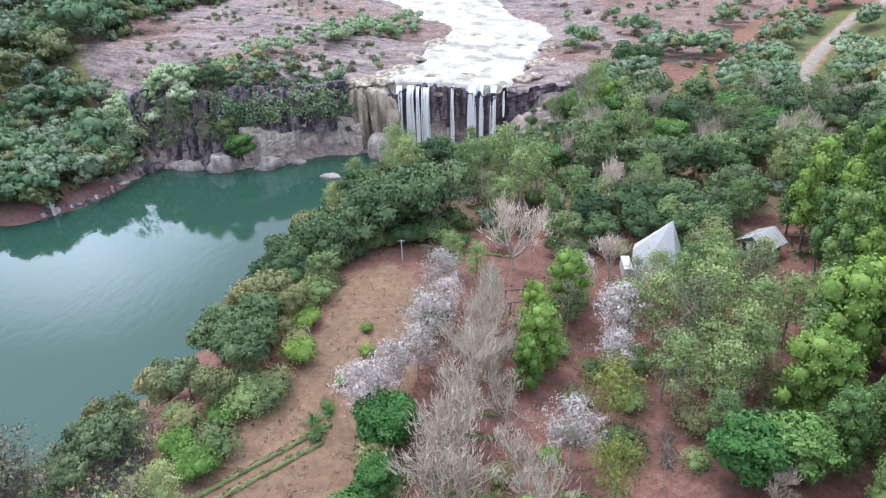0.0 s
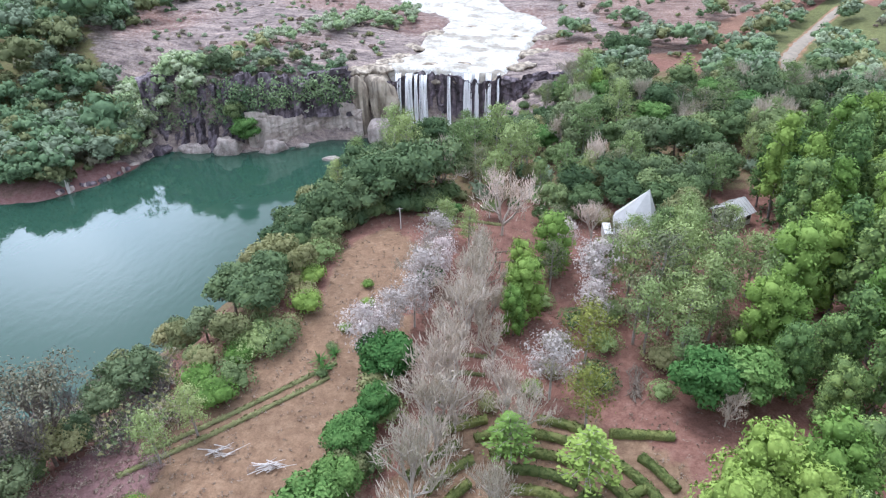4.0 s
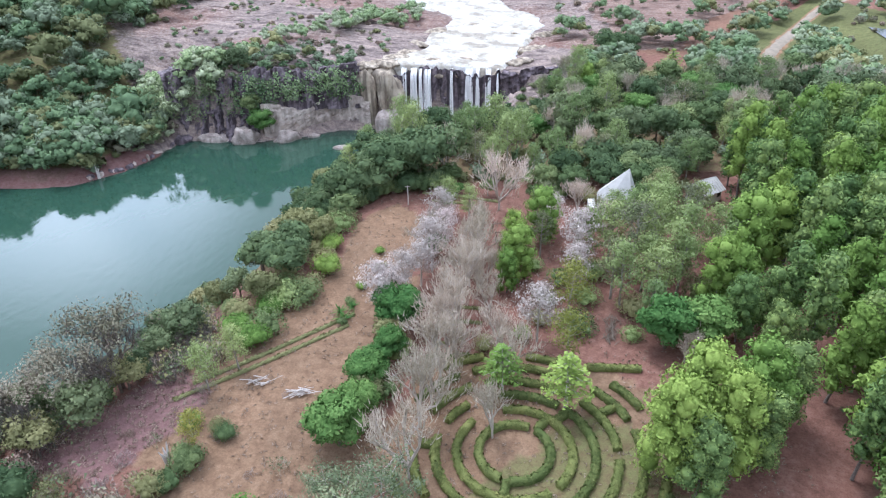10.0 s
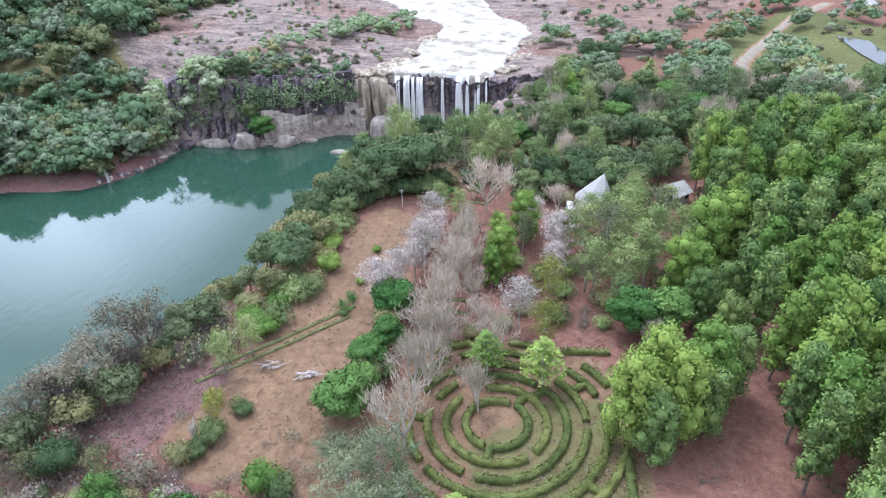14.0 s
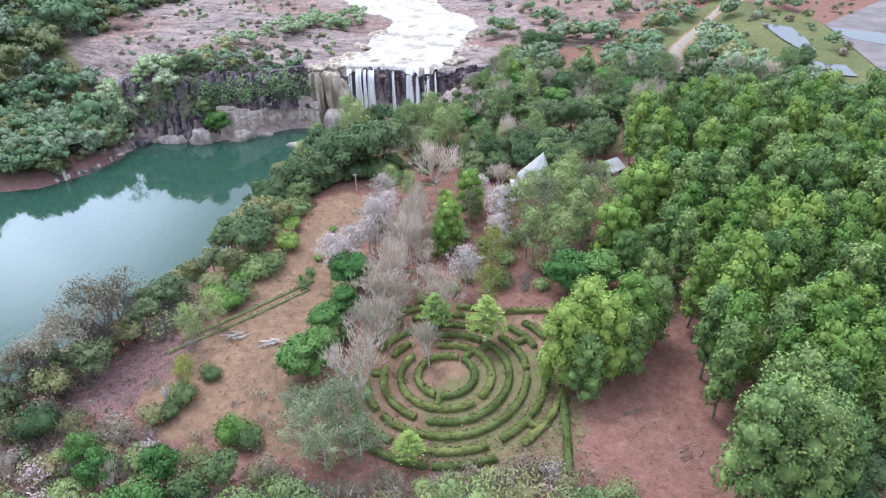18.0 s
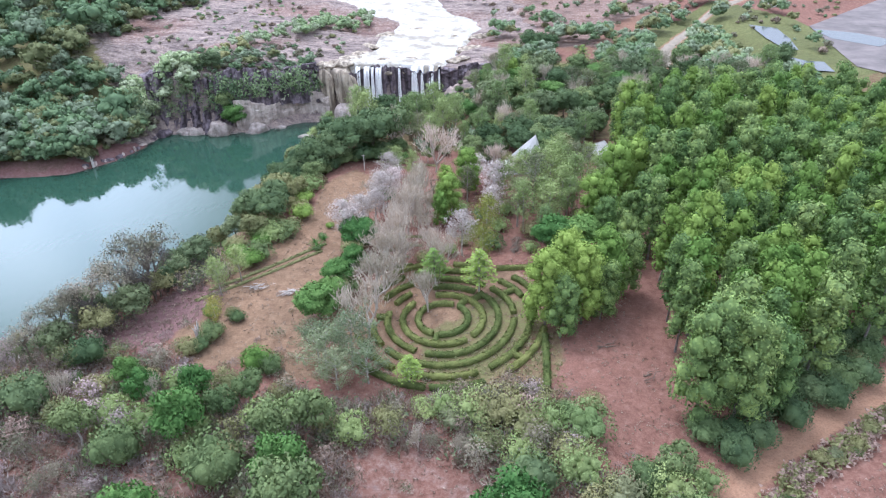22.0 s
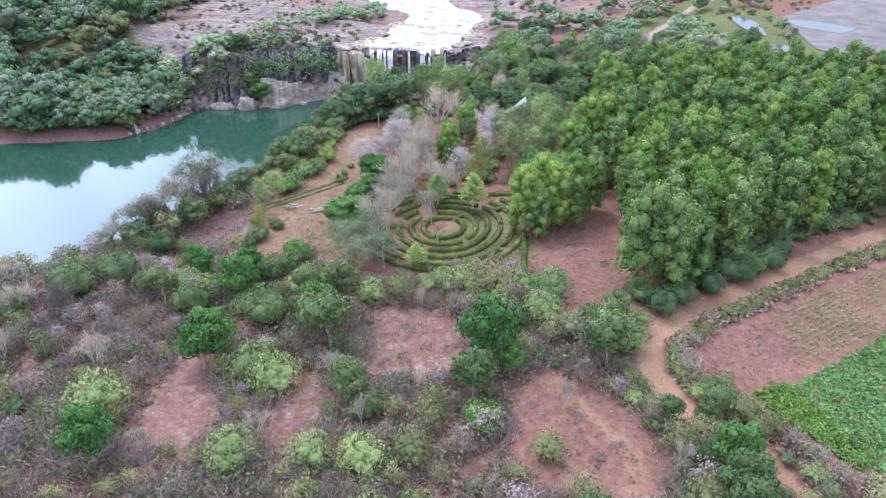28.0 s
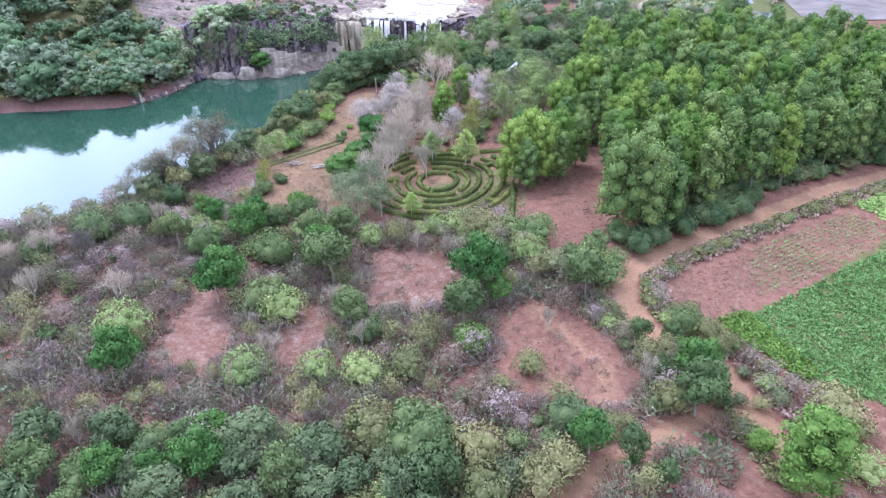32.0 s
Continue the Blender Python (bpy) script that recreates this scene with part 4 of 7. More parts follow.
def tiered(seed, leaf_mat, label, tall=7.0, wide=2.6, count=1000):
    """A tree of flat leaf layers on a pale straight trunk."""
    rng = np.random.default_rng(seed)
    pieces, pts, nor = [tube([(0, 0, -0.4), (0, 0, tall * 0.5), (0, 0, tall)], [0.16, 0.11, 0.03], 6)], [], []
    for k, z in enumerate(np.linspace(tall * 0.42, tall, 7)):
        w = wide * (1.05 - 0.85 * (k / 6) ** 1.5)
        for j in range(5):
            a = j * 1.257 + k * 0.6 + rng.uniform(-0.2, 0.2)
            tip = np.array([w * math.cos(a), w * math.sin(a), z + 0.35])
            pieces.append(tube([(0, 0, z - 0.3), tip * (0.5, 0.5, 1), tip], [0.05, 0.035, 0.012], 3))
            m = max(6, int(count / 35 * (0.4 + w / wide)))
            u = rng.uniform(0.2, 1.05, (m, 1))
            side = rng.normal(0, 0.22 * w, (m, 1)) * (-math.sin(a), math.cos(a), 0)
            pts.append(u * tip * (1, 1, 0) + side + (0, 0, z + 0.25) + rng.normal(0, 0.08, (m, 3)))
    pts = np.concatenate(pts)
    root = tagged(new("tiered_tree"), label, "tree")
    part("trunk", fast_mesh("trunk", *joined(pieces), smooth_faces=True), BARK_PALE, root)
    part("crown", fast_mesh("crown", *leaf_quads(pts, np.zeros((len(pts), 3)) + (0, 0, 1), 0.3, rng, 1.5, 0.22)), leaf_mat, root)
    return proto(root)


def put(kinds, x, y, scale=1.0, rng=None, z=None, tall=None, sink=0.0):
    """A copy of one of the kinds, standing on the ground."""
    rng = rng or RNG
    src = kinds[int(rng.integers(len(kinds)))]
    z = ground_at(x, y) if z is None else z
    m = pose(x, y, z - sink, rng.normal(0, 1.5), rng.normal(0, 1.5), rng.uniform(0, 360))
    ob = copy_thing(src, m)
    ob.scale = (scale, scale, scale * (tall or rng.uniform(0.92, 1.1)))
    return ob


def scatter(kinds, poly, spacing, scale, rng, jitter=0.4, keep=1.0, skip=None, limit=400):
    """Copies on a loose grid inside an outline."""
    xs, ys = [p[0] for p in poly], [p[1] for p in poly]
    got = []
    for gx in np.arange(min(xs), max(xs), spacing):
        for gy in np.arange(min(ys), max(ys), spacing):
            x, y = gx + rng.normal(0, jitter) * spacing * 0.6, gy + rng.normal(0, jitter) * spacing * 0.6
            if rng.random() > keep or not in_poly(x, y, poly) or (skip and skip(x, y)) or len(got) >= limit:
                continue
            got.append(put(kinds, x, y, rng.uniform(*scale), rng))
    return got


def merged(name, label, category, kinds, spots, rng, lean=True):
    """Many small far plants that nobody could count, joined into one mesh."""
    co, fa, no, mi, mats, off = [], [], [], [], [], 0
    for x, y, s in spots:
        src = kinds[int(rng.integers(len(kinds)))]
        a, z = rng.uniform(0, 6.28), ground_at(x, y)
        for child in src.children:
            if lean and child.name.startswith(("trunk", "stem")) and len(src.children) > 1:
                continue
            me = child.data
            c = np.empty(len(me.vertices) * 3, np.float32)
            me.vertices.foreach_get("co", c)
            c = c.reshape(-1, 3) * s
            c = np.stack([c[:, 0] * math.cos(a) - c[:, 1] * math.sin(a) + x, c[:, 0] * math.sin(a) + c[:, 1] * math.cos(a) + y, c[:, 2] + z], 1)
            q = normals_of(me)
            no.append(np.stack([q[:, 0] * math.cos(a) - q[:, 1] * math.sin(a), q[:, 0] * math.sin(a) + q[:, 1] * math.cos(a), q[:, 2]], 1))
            f = np.empty(len(me.loops), np.int32)
            me.loops.foreach_get("vertex_index", f)
            mat = me.materials[0]
            if mat not in mats:
                mats.append(mat)
            co.append(c)
            f = three(f.reshape(len(me.polygons), -1)) + off
            fa.append(f)
            mi.append(np.full(len(f), mats.index(mat)))
            off += len(c)
    me = fast_mesh(name, np.concatenate(co), np.concatenate(fa), np.concatenate(no))
    for m in mats:
        me.materials.append(m)
    me.polygons.foreach_set("material_index", np.concatenate(mi).astype(np.int32))
    return tagged(new(name, me), label, category, kind="stuff")


def spots_in(poly, count, scale, rng, skip=None):
    xs, ys = [p[0] for p in poly], [p[1] for p in poly]
    out = []
    while len(out) < count:
        x, y = rng.uniform(min(xs), max(xs)), rng.uniform(min(ys), max(ys))
        if in_poly(x, y, poly) and not (skip and skip(x, y)):
            out.append((x, y, rng.uniform(*scale)))
    return out


ACACIA = [acacia(k, LEAF_ACACIA) for k in (11, 12)] + [acacia(14, LEAF_LIME)]
ACACIA_LOW = [acacia(15, LEAF_ACACIA, 5200, 2.4, 2.0, 0.22, 28), acacia(16, LEAF_LIME, 5200, 2.2, 2.0, 0.22, 32), acacia(18, LEAF_ACACIA, 5200, 2.6, 2.0, 0.22, 30)]
SLIM = [acacia(17, LEAF_LIME, 2800, 1.8, 2.3, 0.26, 24, 0.7, "slim_tree", "slim young tree with bright lime foliage", "")]
DARK = [broad(k, LEAF_DARK, "round dark green broadleaf tree") for k in (21, 22, 23)]
GREEN = [broad(k, LEAF_MID, "round green broadleaf tree with a dense crown", tall=7, wide=3.2) for k in (31, 32, 33)]
BRIGHT = [broad(k, LEAF_TROPIC, "bright green broadleaf tree with a dense crown", tall=6.5, wide=3.0, count=4600, size=0.23, lobes_n=24, flat=0.6) for k in (36, 37)]
OLIVE = [broad(k, LEAF_OLIVE, "olive green tree with a loose crown", tall=7, wide=3.2, core=0.55, spread=0.8) for k in (41, 42)]
PALE = [plume(k, LEAF_PALE, "tall open tree with loose pale green foliage") for k in (51, 52, 53)] + [plume(50, LEAF_GREY, "tall open tree with thin grey-green foliage", count=1500)]
YELLOW = [plume(54, LEAF_YELLOW, "open tree with thin yellow foliage", "yellow_tree", 7.5, 1.7, 1800, 0.18, BARK_PALE)]
BARE = [bare(k, "leafless pale grey tree with fine forked branches", bark_mat=BARK_TWIG, wide=0.4) for k in (61, 62, 63)]
BANKBARE = [bare(k, "gnarled leafless tree leaning over the lake bank", tall=8.5, stems=4, wide=0.7, bark_mat=BARK_BROWN, twigs=3000, twig_long=0.055, thick=1.9, twig_mat=DARK_TWIGS) for k in (64, 65)]
BANKGREY = [airy(k, LEAF_FARDRY, "leaning grey-brown tree with thin layered foliage above the lake", name="leaning_tree", tall=9.0, wide=4.5, count=3000, size=0.12, bark_mat=BARK_BROWN, depth=3, puff=0.8, split=4) for k in (55, 56)]
BLOSSOM = [plume(k, PETALS, "nearly leafless tree covered in white and pale pink blossom", "blossom_tree", 7.2, 1.6, 2600, 0.15, BARK_PALE, 30, 0.42, 0.3) for k in (66, 67)]
TIERED = [tiered(k, LEAF_LIME, "young tree with flat layers of bright green leaves") for k in (71, 72)]
BUSH = [bush(k, LEAF_MID, "green leafy bush on the slope", wide=2.8, tall=3.2, n=12, count=2100, size=0.18) for k in (81, 82)]
LIMEBUSH = [bush(83, LEAF_LIME, "bright green leafy bush on the slope", wide=2.8, tall=3.0, n=12, count=2100, size=0.18)]
DARKBUSH = [bush(k, LEAF_DARK, "dark green bush on the slope", wide=2.8, tall=3.2, n=12, count=2100, size=0.18) for k in (84, 85)]
OLIVEBUSH = [bush(k, LEAF_OLIVE, "olive and yellowish bush on the slope", name="olive_shrub", wide=2.8, tall=2.9, n=12, count=2100, size=0.18, core=0.5, spread=0.9) for k in (86, 87)]
GREYBUSH = [bush(88, LEAF_GREY, "grey-green bush on the slope", name="grey_shrub", wide=2.8, tall=2.8, n=12, count=2100, size=0.18, core=0.5, spread=0.9)]
DRYSHRUB = [twiggy(k, "dry grey-brown shrub with bare stems", mat=BARK_TWIG) for k in (91, 92, 93)]
# far plants: most carry the leaf colours lifted to stand for haze
FAR_DRY = [bush(k, m, "far grey shrub plant", count=120, size=0.36, n=4, core=0.55) for k, m in ((115, LEAF_FARDRY), (116, LEAF_FARHAZE), (117, LEAF_FARDRY))]
FAR_KINDS = [broad(k, m, "far mixed green tree", tall=6.5, wide=3.0, count=190, size=0.48, lobes_n=5, core=0.8) for k, m in ((101, LEAF_MIDHAZE), (102, LEAF_MIDHAZE), (103, LEAF_FARHAZE), (104, LEAF_FAROLIVE), (105, LEAF_FARHAZE), (106, LEAF_MIDHAZE))]
FAR_BUSH = [bush(k, m, "far mixed green bush", count=125, size=0.4, n=4) for k, m in ((111, LEAF_MIDHAZE), (112, LEAF_FARHAZE), (113, LEAF_FAROLIVE), (114, LEAF_DRY))]
BANKTHICKET = [thicket(126, DARK_TWIGS, "dark grey thicket above the lake", green=50, green_mat=LEAF_GREYGREEN, count=240, long=0.45), thicket(127, DARK_TWIGS, "dark grey thicket above the lake", count=240, long=0.45), thicket(128, TWIGS, "pale grey thicket above the lake", green=60, green_mat=LEAF_OLIVE)]
THICKET = [thicket(k, MAUVE_TWIGS, "dry grey-mauve thicket shrub", count=170, long=0.55) for k in (121, 122, 129)] + [thicket(123, LEAF_DRY, "dry brown thicket shrub", green=40, green_mat=LEAF_FEATHER), thicket(124, TWIGS, "dry thicket with pale leaves", green=50, green_mat=LEAF_GREY), thicket(125, LEAF_DRY, "dry brown thicket shrub")]
BAMBOO = [bamboo(131, "clump of arching light green bamboo")]
SPIKY = [spiky(141, "spiky green plant with long arching leaves")]
YOUNG = [broad(k, m, "young green tree on the dry slope", name="young_tree", tall=4.4, wide=2.2, count=2300, size=0.18, lobes_n=14, core=0.6, spread=0.7, mid=0.66, bark_mat=BARK_PALE) for k, m in ((161, LEAF_MID), (162, LEAF_TROPIC), (163, LEAF_MID))]
SCRUB = [plume(k, m, "thin dry scrub with sparse dull leaves on the slope", "scrub_bush", 2.8, 1.0, 620, 0.14, BARK_TWIG, 12, 0.42, 0.2) for k, m in ((171, LEAF_FAROLIVE), (172, LEAF_DRY), (173, MAUVE_TWIGS), (174, LEAF_FARDRY), (175, LEAF_OLIVE))]
FLUFF = [plume(k, LEAF_FEATHER, "fluffy grey-green tree with fine see-through foliage", "feathery_tree", 6.4, 2.5, 3600, 0.13, BARK_PALE, 30, 0.42, 0.14) for k in (58, 59)]
FLUFFBUSH = [bush(k, m, "fluffy yellow-green shrub below the maze", name="fluffy_shrub", wide=2.8, tall=3.2, n=14, count=3000, size=0.16, core=0.45, spread=0.95) for k, m in ((151, LEAF_OLIVE), (152, LEAF_PALE), (153, LEAF_MID))]
GREYISH = [broad(k, LEAF_GREYGREEN, "grey-green broadleaf tree with a loose crown", tall=7.5, wide=3.4, core=0.6, spread=0.75) for k in (45, 46)]

# ---- rock, falls and river ----
def boulder(name, at, radii, seed, mat, label, turn=0.0, rings=14, segs=20, rough=0.22, square=0):
    """A worn boulder: a squarish uneven lump with flat facets."""
    rng = np.random.default_rng(seed)
    co, fa = ball(rings, segs)
    if square:
        co = co / (np.abs(co) ** square).sum(1, keepdims=True) ** (1 / square)
    planes = rng.normal(0, 1, (9, 3))
    planes /= np.linalg.norm(planes, axis=1, keepdims=True)
    cut = rng.uniform(0.66, 0.95, 9) * (1.25 if square else 1)
    d = co @ planes.T
    co = co * np.minimum(1, np.min(np.where(d > 1e-3, cut / np.maximum(d, 1e-3), 9), axis=1))[:, None]
    wob = np.sin(co[:, 0] * 4 + seed) * np.sin(co[:, 1] * 5 + 2 * seed) * np.sin(co[:, 2] * 4.5 + seed)
    co = co * (1 + rough * wob[:, None]) * radii
    co = co + rng.normal(0, 0.012, co.shape) * np.max(radii)
    me = fast_mesh(name, co, fa, smooth_faces=True)
    me.materials.append(mat)
    ob = new(name, me)
    ob.matrix_world = pose(*at, 0, 0, turn)
    return tagged(ob, label, "boulder")


def rock_wall(name, line, low, high, mat, label, seed, block=1.6, tier=2.5, jut=0.8, back=4.0, step=0.45, lean=0.12, undercut=0.0):
    """A rock face along a line: upright blocks that stand out unevenly, broken into tiers, curling back at the top."""
    rng = np.random.default_rng(seed)
    pts = []
    for (ax, ay), (bx, by) in zip(line, line[1:]):
        n = max(1, int(math.hypot(bx - ax, by - ay) / step))
        pts += [(ax + (bx - ax) * k / n, ay + (by - ay) * k / n) for k in range(n)]
    pts = np.array(pts + [line[-1]])
    d = np.gradient(pts, axis=0)
    out = np.stack([d[:, 1], -d[:, 0]], 1)
    out /= np.linalg.norm(out, axis=1, keepdims=True)
    s, tall = np.arange(len(pts)) * step, high - low
    nv = max(8, int(tall / step))
    table, crest = rng.uniform(-1, 1, (400, 60)), rng.uniform(-1, 1, 400)
    ph, co = rng.uniform(0, 6, 5), []
    for j in range(nv + 5):
        v, over = min(j / nv, 1.0), max(0, j - nv) / 4
        run = s + 0.5 * np.sin(s * 0.8 + ph[0]) + 0.25 * np.sin(v * 9 + s * 0.3)
        col = (run / block).astype(int) % 400
        level = (v * tall / tier + 0.5 * table[col, 59]).astype(int) % 58
        fine = table[(run / block * 2.7).astype(int) % 400, (level * 2 + int(v * tall)) % 58]
        push = jut * table[col, level] + 0.35 * jut * fine + 0.8 * np.sin(s * 0.25 + ph[1])
        push = push * (1 - over) - lean * v * tall - back * over - undercut * (1 - v) ** 3 * 3 + rng.normal(0, 0.07, len(pts))
        z = low + v * tall + (0.7 * crest[col] + 0.7 * np.sin(s * 0.31 + ph[2])) * v**2 - 0.7 * over + rng.normal(0, 0.06, len(pts))
        co.append(np.stack([pts[:, 0] + out[:, 0] * push, pts[:, 1] + out[:, 1] * push, z], 1))
    nx = len(pts)
    i = (np.arange(nv + 4)[:, None] * nx + np.arange(nx - 1)[None]).ravel()
    me = fast_mesh(name, np.concatenate(co), np.stack([i, i + 1, i + nx + 1, i + nx], 1), flat=True)
    me.materials.append(mat)
    return tagged(new(name, me), label, "cliff", kind="structure")


rock_wall("cliff_west", [(-83, 106.6), (-80, 108.6), (-74, 108.4), (-68, 107.8), (-60.5, 109.6)], -16, 0.4, ROCK_DARK, "dark grooved purple-grey basalt cliff above the lake", 3, 1.1, 5.5, 1.1, 6.0, lean=0.3)
rock_wall("cliff_mid", [(-61, 108.8), (-53, 111.6), (-46, 116), (-40, 117), (-35.5, 117.4)], -16, -7.4, ROCK_PALE, "pale rock face rising from the lake", 4, 4.2, 7.0, 0.3, 2.5, lean=0.1, undercut=0.5)
rock_wall("cliff_upper", [(-66, 109.6), (-58, 111.8), (-50, 114.8), (-44, 117.6), (-37, 118.4)], -9.5, 0.4, ROCK_DARK, "dark rock ledge with creepers", 5, 1.5, 2.4, 0.7, 4.0, lean=0.28)
rock_wall("cliff_falls", [(-30, 120.6), (-24, 122), (-15, 122.4), (-8, 122.2), (-1.5, 121.4)], -17, -1.3, ROCK_DARK, "dark wet rock face behind the falls", 6, 1.1, 6.0, 0.45, 2.0, lean=-0.02)
rock_wall("cliff_east", [(-2, 120.6), (2, 118), (8, 118.4), (16, 123), (22, 124)], -14, 0.2, ROCK_DARK, "dark overhanging rock ledge beside the falls", 7, 2.6, 2.4, 0.9, 3.0, lean=-0.05)
boulder("rock_pillar", (-30.9, 121.4, -8.6), (3.9, 3.6, 8.1), 11, ROCK_TAN, "tall rounded tan rock pillar beside the falls", 8, 18, 26, 0.2, square=7)
boulder("rock_pillar", (-36.3, 120.0, -8.4), (2.1, 2.4, 7.8), 12, ROCK_TAN, "rounded tan rock shoulder streaked with dark water stains", 14, 18, 22, 0.2, square=6)
boulder("boulder", (-29.9, 116.6, -13.6), (4.3, 2.6, 3.7), 13, ROCK_BOULDER, "large pale boulder at the foot of the falls", 6, 16, 22, 0.12, square=3)
boulder("boulder", (-66.0, 107.6, -14.2), (3.5, 2.4, 3.6), 14, ROCK_BOULDER, "pale rounded boulder standing in the lake", 5, rough=0.35)
boulder("boulder", (-55.4, 109.2, -14.6), (3.6, 2.1, 2.5), 15, ROCK_BOULDER, "pale flat-topped boulder at the lake edge", 20, rough=0.35)
boulder("boulder", (-40.4, 104.2, -15.2), (2.4, 1.0, 0.95), 16, ROCK_BOULDER, "low pale rock standing out of the lake", 0)
boulder("boulder", (-49.2, 111.6, -15.2), (1.7, 0.9, 0.9), 17, ROCK_BOULDER, "small grey rock in the lake", 30)
boulder("boulder", (-74.0, 107.9, -14.9), (4.6, 1.7, 1.9), 18, ROCK_BOULDER, "pale grey rock at the foot of the cliff", -6)
boulder("boulder", (-81.5, 106.8, -14.9), (2.4, 1.6, 1.6), 19, ROCK_DARK, "grey rock at the foot of the cliff", 50)
rs = np.random.default_rng(8)
for k in range(20):
    x = -82.5 - k * 0.62 + rs.normal(0, 0.4)
    y = np.interp(x, [-96, -91.8, -88, -85.2, -83.3], [81, 85, 89, 95, 104]) + 0.6
    boulder("shore_rock", (x, y + rs.uniform(0, 1.5), LAKE_Z + 0.3), (rs.uniform(0.5, 1.5), rs.uniform(0.4, 1.0), rs.uniform(0.4, 0.9)), 30 + k, ROCK_DARK if k % 3 else ROCK_PALE, "grey rock on the red lake shore", rs.uniform(0, 180), 8, 10)
for k, (x, y, w, d, h) in enumerate([(-36.4, 121.5, 3.2, 2.6, 1.3), (-32.4, 124, 4.4, 3.2, 1.2), (-30.4, 129.5, 4, 3.4, 1.0), (-27.4, 135.5, 3.2, 3, 0.9), (-26.4, 146, 2.6, 4.5, 1.1), (-17.8, 123.6, 2.3, 1.5, 0.7), (-13, 123.6, 1.7, 1.3, 0.6), (-3.4, 123.4, 1.3, 1.4, 0.8), (3, 129.5, 2.6, 4, 1.2), (6.4, 142, 2.4, 5, 1.2), (9.6, 158, 2.2, 5, 1.3), (-21.6, 163, 3, 5, 1.2), (-4, 137, 1.6, 1.2, 0.6), (-12, 131, 2.4, 1.2, 0.45), (1, 160, 1.2, 1.4, 0.8), (-12, 170, 3, 2, 0.6), (-20, 128, 2.2, 1.2, 0.5)]):
    boulder("ledge_rock", (x, y, ground_at(x, y) + 0.1), (w, d, h), 50 + k, ROCK_TAN, "worn tan rock shelf at the head of the falls", 12 * k)


def build_river():
    xs, ys = np.arange(-132, 30, 1.0), np.arange(118, 332, 1.0)
    gx, gy = np.meshgrid(xs, ys)
    out = seg_dist(gx, gy, RIVER + RIVER[:1]) * np.where(inside(gx, gy, RIVER), -1, 1) + 1.6 * wobble(gx, gy, 3.1) + 0.8 * wobble(gx, gy, 1.3, 2.0)
    zz = height(gx, gy) + 0.45 + 0.35 * wobble(gx, gy * 1.7, 2.4, 4.0) + 0.25 * wobble(gx, gy, 6, 7.0) - 2.2 * smooth(out, -2.5, 2.0)
    nx = len(xs)
    i = (np.arange(len(ys) - 1)[:, None] * nx + np.arange(nx - 1)[None]).ravel()
    i = i[(out.ravel()[i] < 1.0) & (gy.ravel()[i] > 122.0)]
    me = fast_mesh("river", np.stack([gx, gy, zz], -1).reshape(-1, 3), np.stack([i, i + 1, i + nx + 1, i + nx], 1), smooth_faces=True)
    me.materials.append(FOAM)
    return tagged(new("river", me), "shallow white river over pale rock above the falls", "river", kind="structure")


build_river()


def waterfall(label, spans, seed):
    """Falling water: bundles of thin strands that leave the lip and drop to the pool."""
    rng = np.random.default_rng(seed)
    root = tagged(new("waterfall"), label, "waterfall")
    for x0, x1, foot in spans:
        n = max(3, int((x1 - x0) / 0.17))
        for k in range(n):
            x = x0 + (x1 - x0) * (k + rng.uniform(0.1, 0.9)) / n
            w, out = rng.uniform(0.07, 0.17), rng.uniform(0.6, 1.7)
            z0, drop = -0.85 + rng.uniform(-0.1, 0.1), -0.85 - foot
            row = []
            for v in np.linspace(0, 1, 12):
                fall = max(0.0, v - 0.08) / 0.92
                z = z0 - drop * fall * rng.uniform(0.97, 1.03)
                y = 123.3 - 1.6 * min(1, v / 0.14) - out * math.sqrt(fall)
                sway = (x - (x0 + x1) / 2) * 0.10 * fall + 0.05 * math.sin(9 * v + k)
                row.append((x + sway, y, z, w * (0.9 + 0.7 * fall) * (1 - 0.5 * (v > 0.95))))
            co = np.array([[(a - b, c, d), (a, c - 0.12, d), (a + b, c, d), (a, c + 0.1, d)] for a, c, d, b in row]).reshape(-1, 3)
            fa = [(4 * j + m, 4 * j + (m + 1) % 4, 4 * j + 4 + (m + 1) % 4, 4 * j + 4 + m) for j in range(len(row) - 1) for m in range(4)]
            part("water_strand", fast_mesh("water_strand", co, fa, None, True), FALLING, root)
    return root


waterfall("broad white curtain of falling water", [(-27.7, -26.4, -15.6), (-25.3, -23.7, -15.4), (-23.2, -22.4, -15.6), (-21.9, -20.2, -15.8)], 1)
waterfall("thin white thread of falling water", [(-15.2, -14.6, -15.5)], 2)
waterfall("white veil of falling water over dark rock", [(-11.3, -9.6, -15.4), (-8.6, -7.8, -15.2), (-6.3, -4.9, -15.4), (-3.4, -3.0, -7)], 3)



# ---- hedge maze ----
MAZE = (-0.3, -3.0)


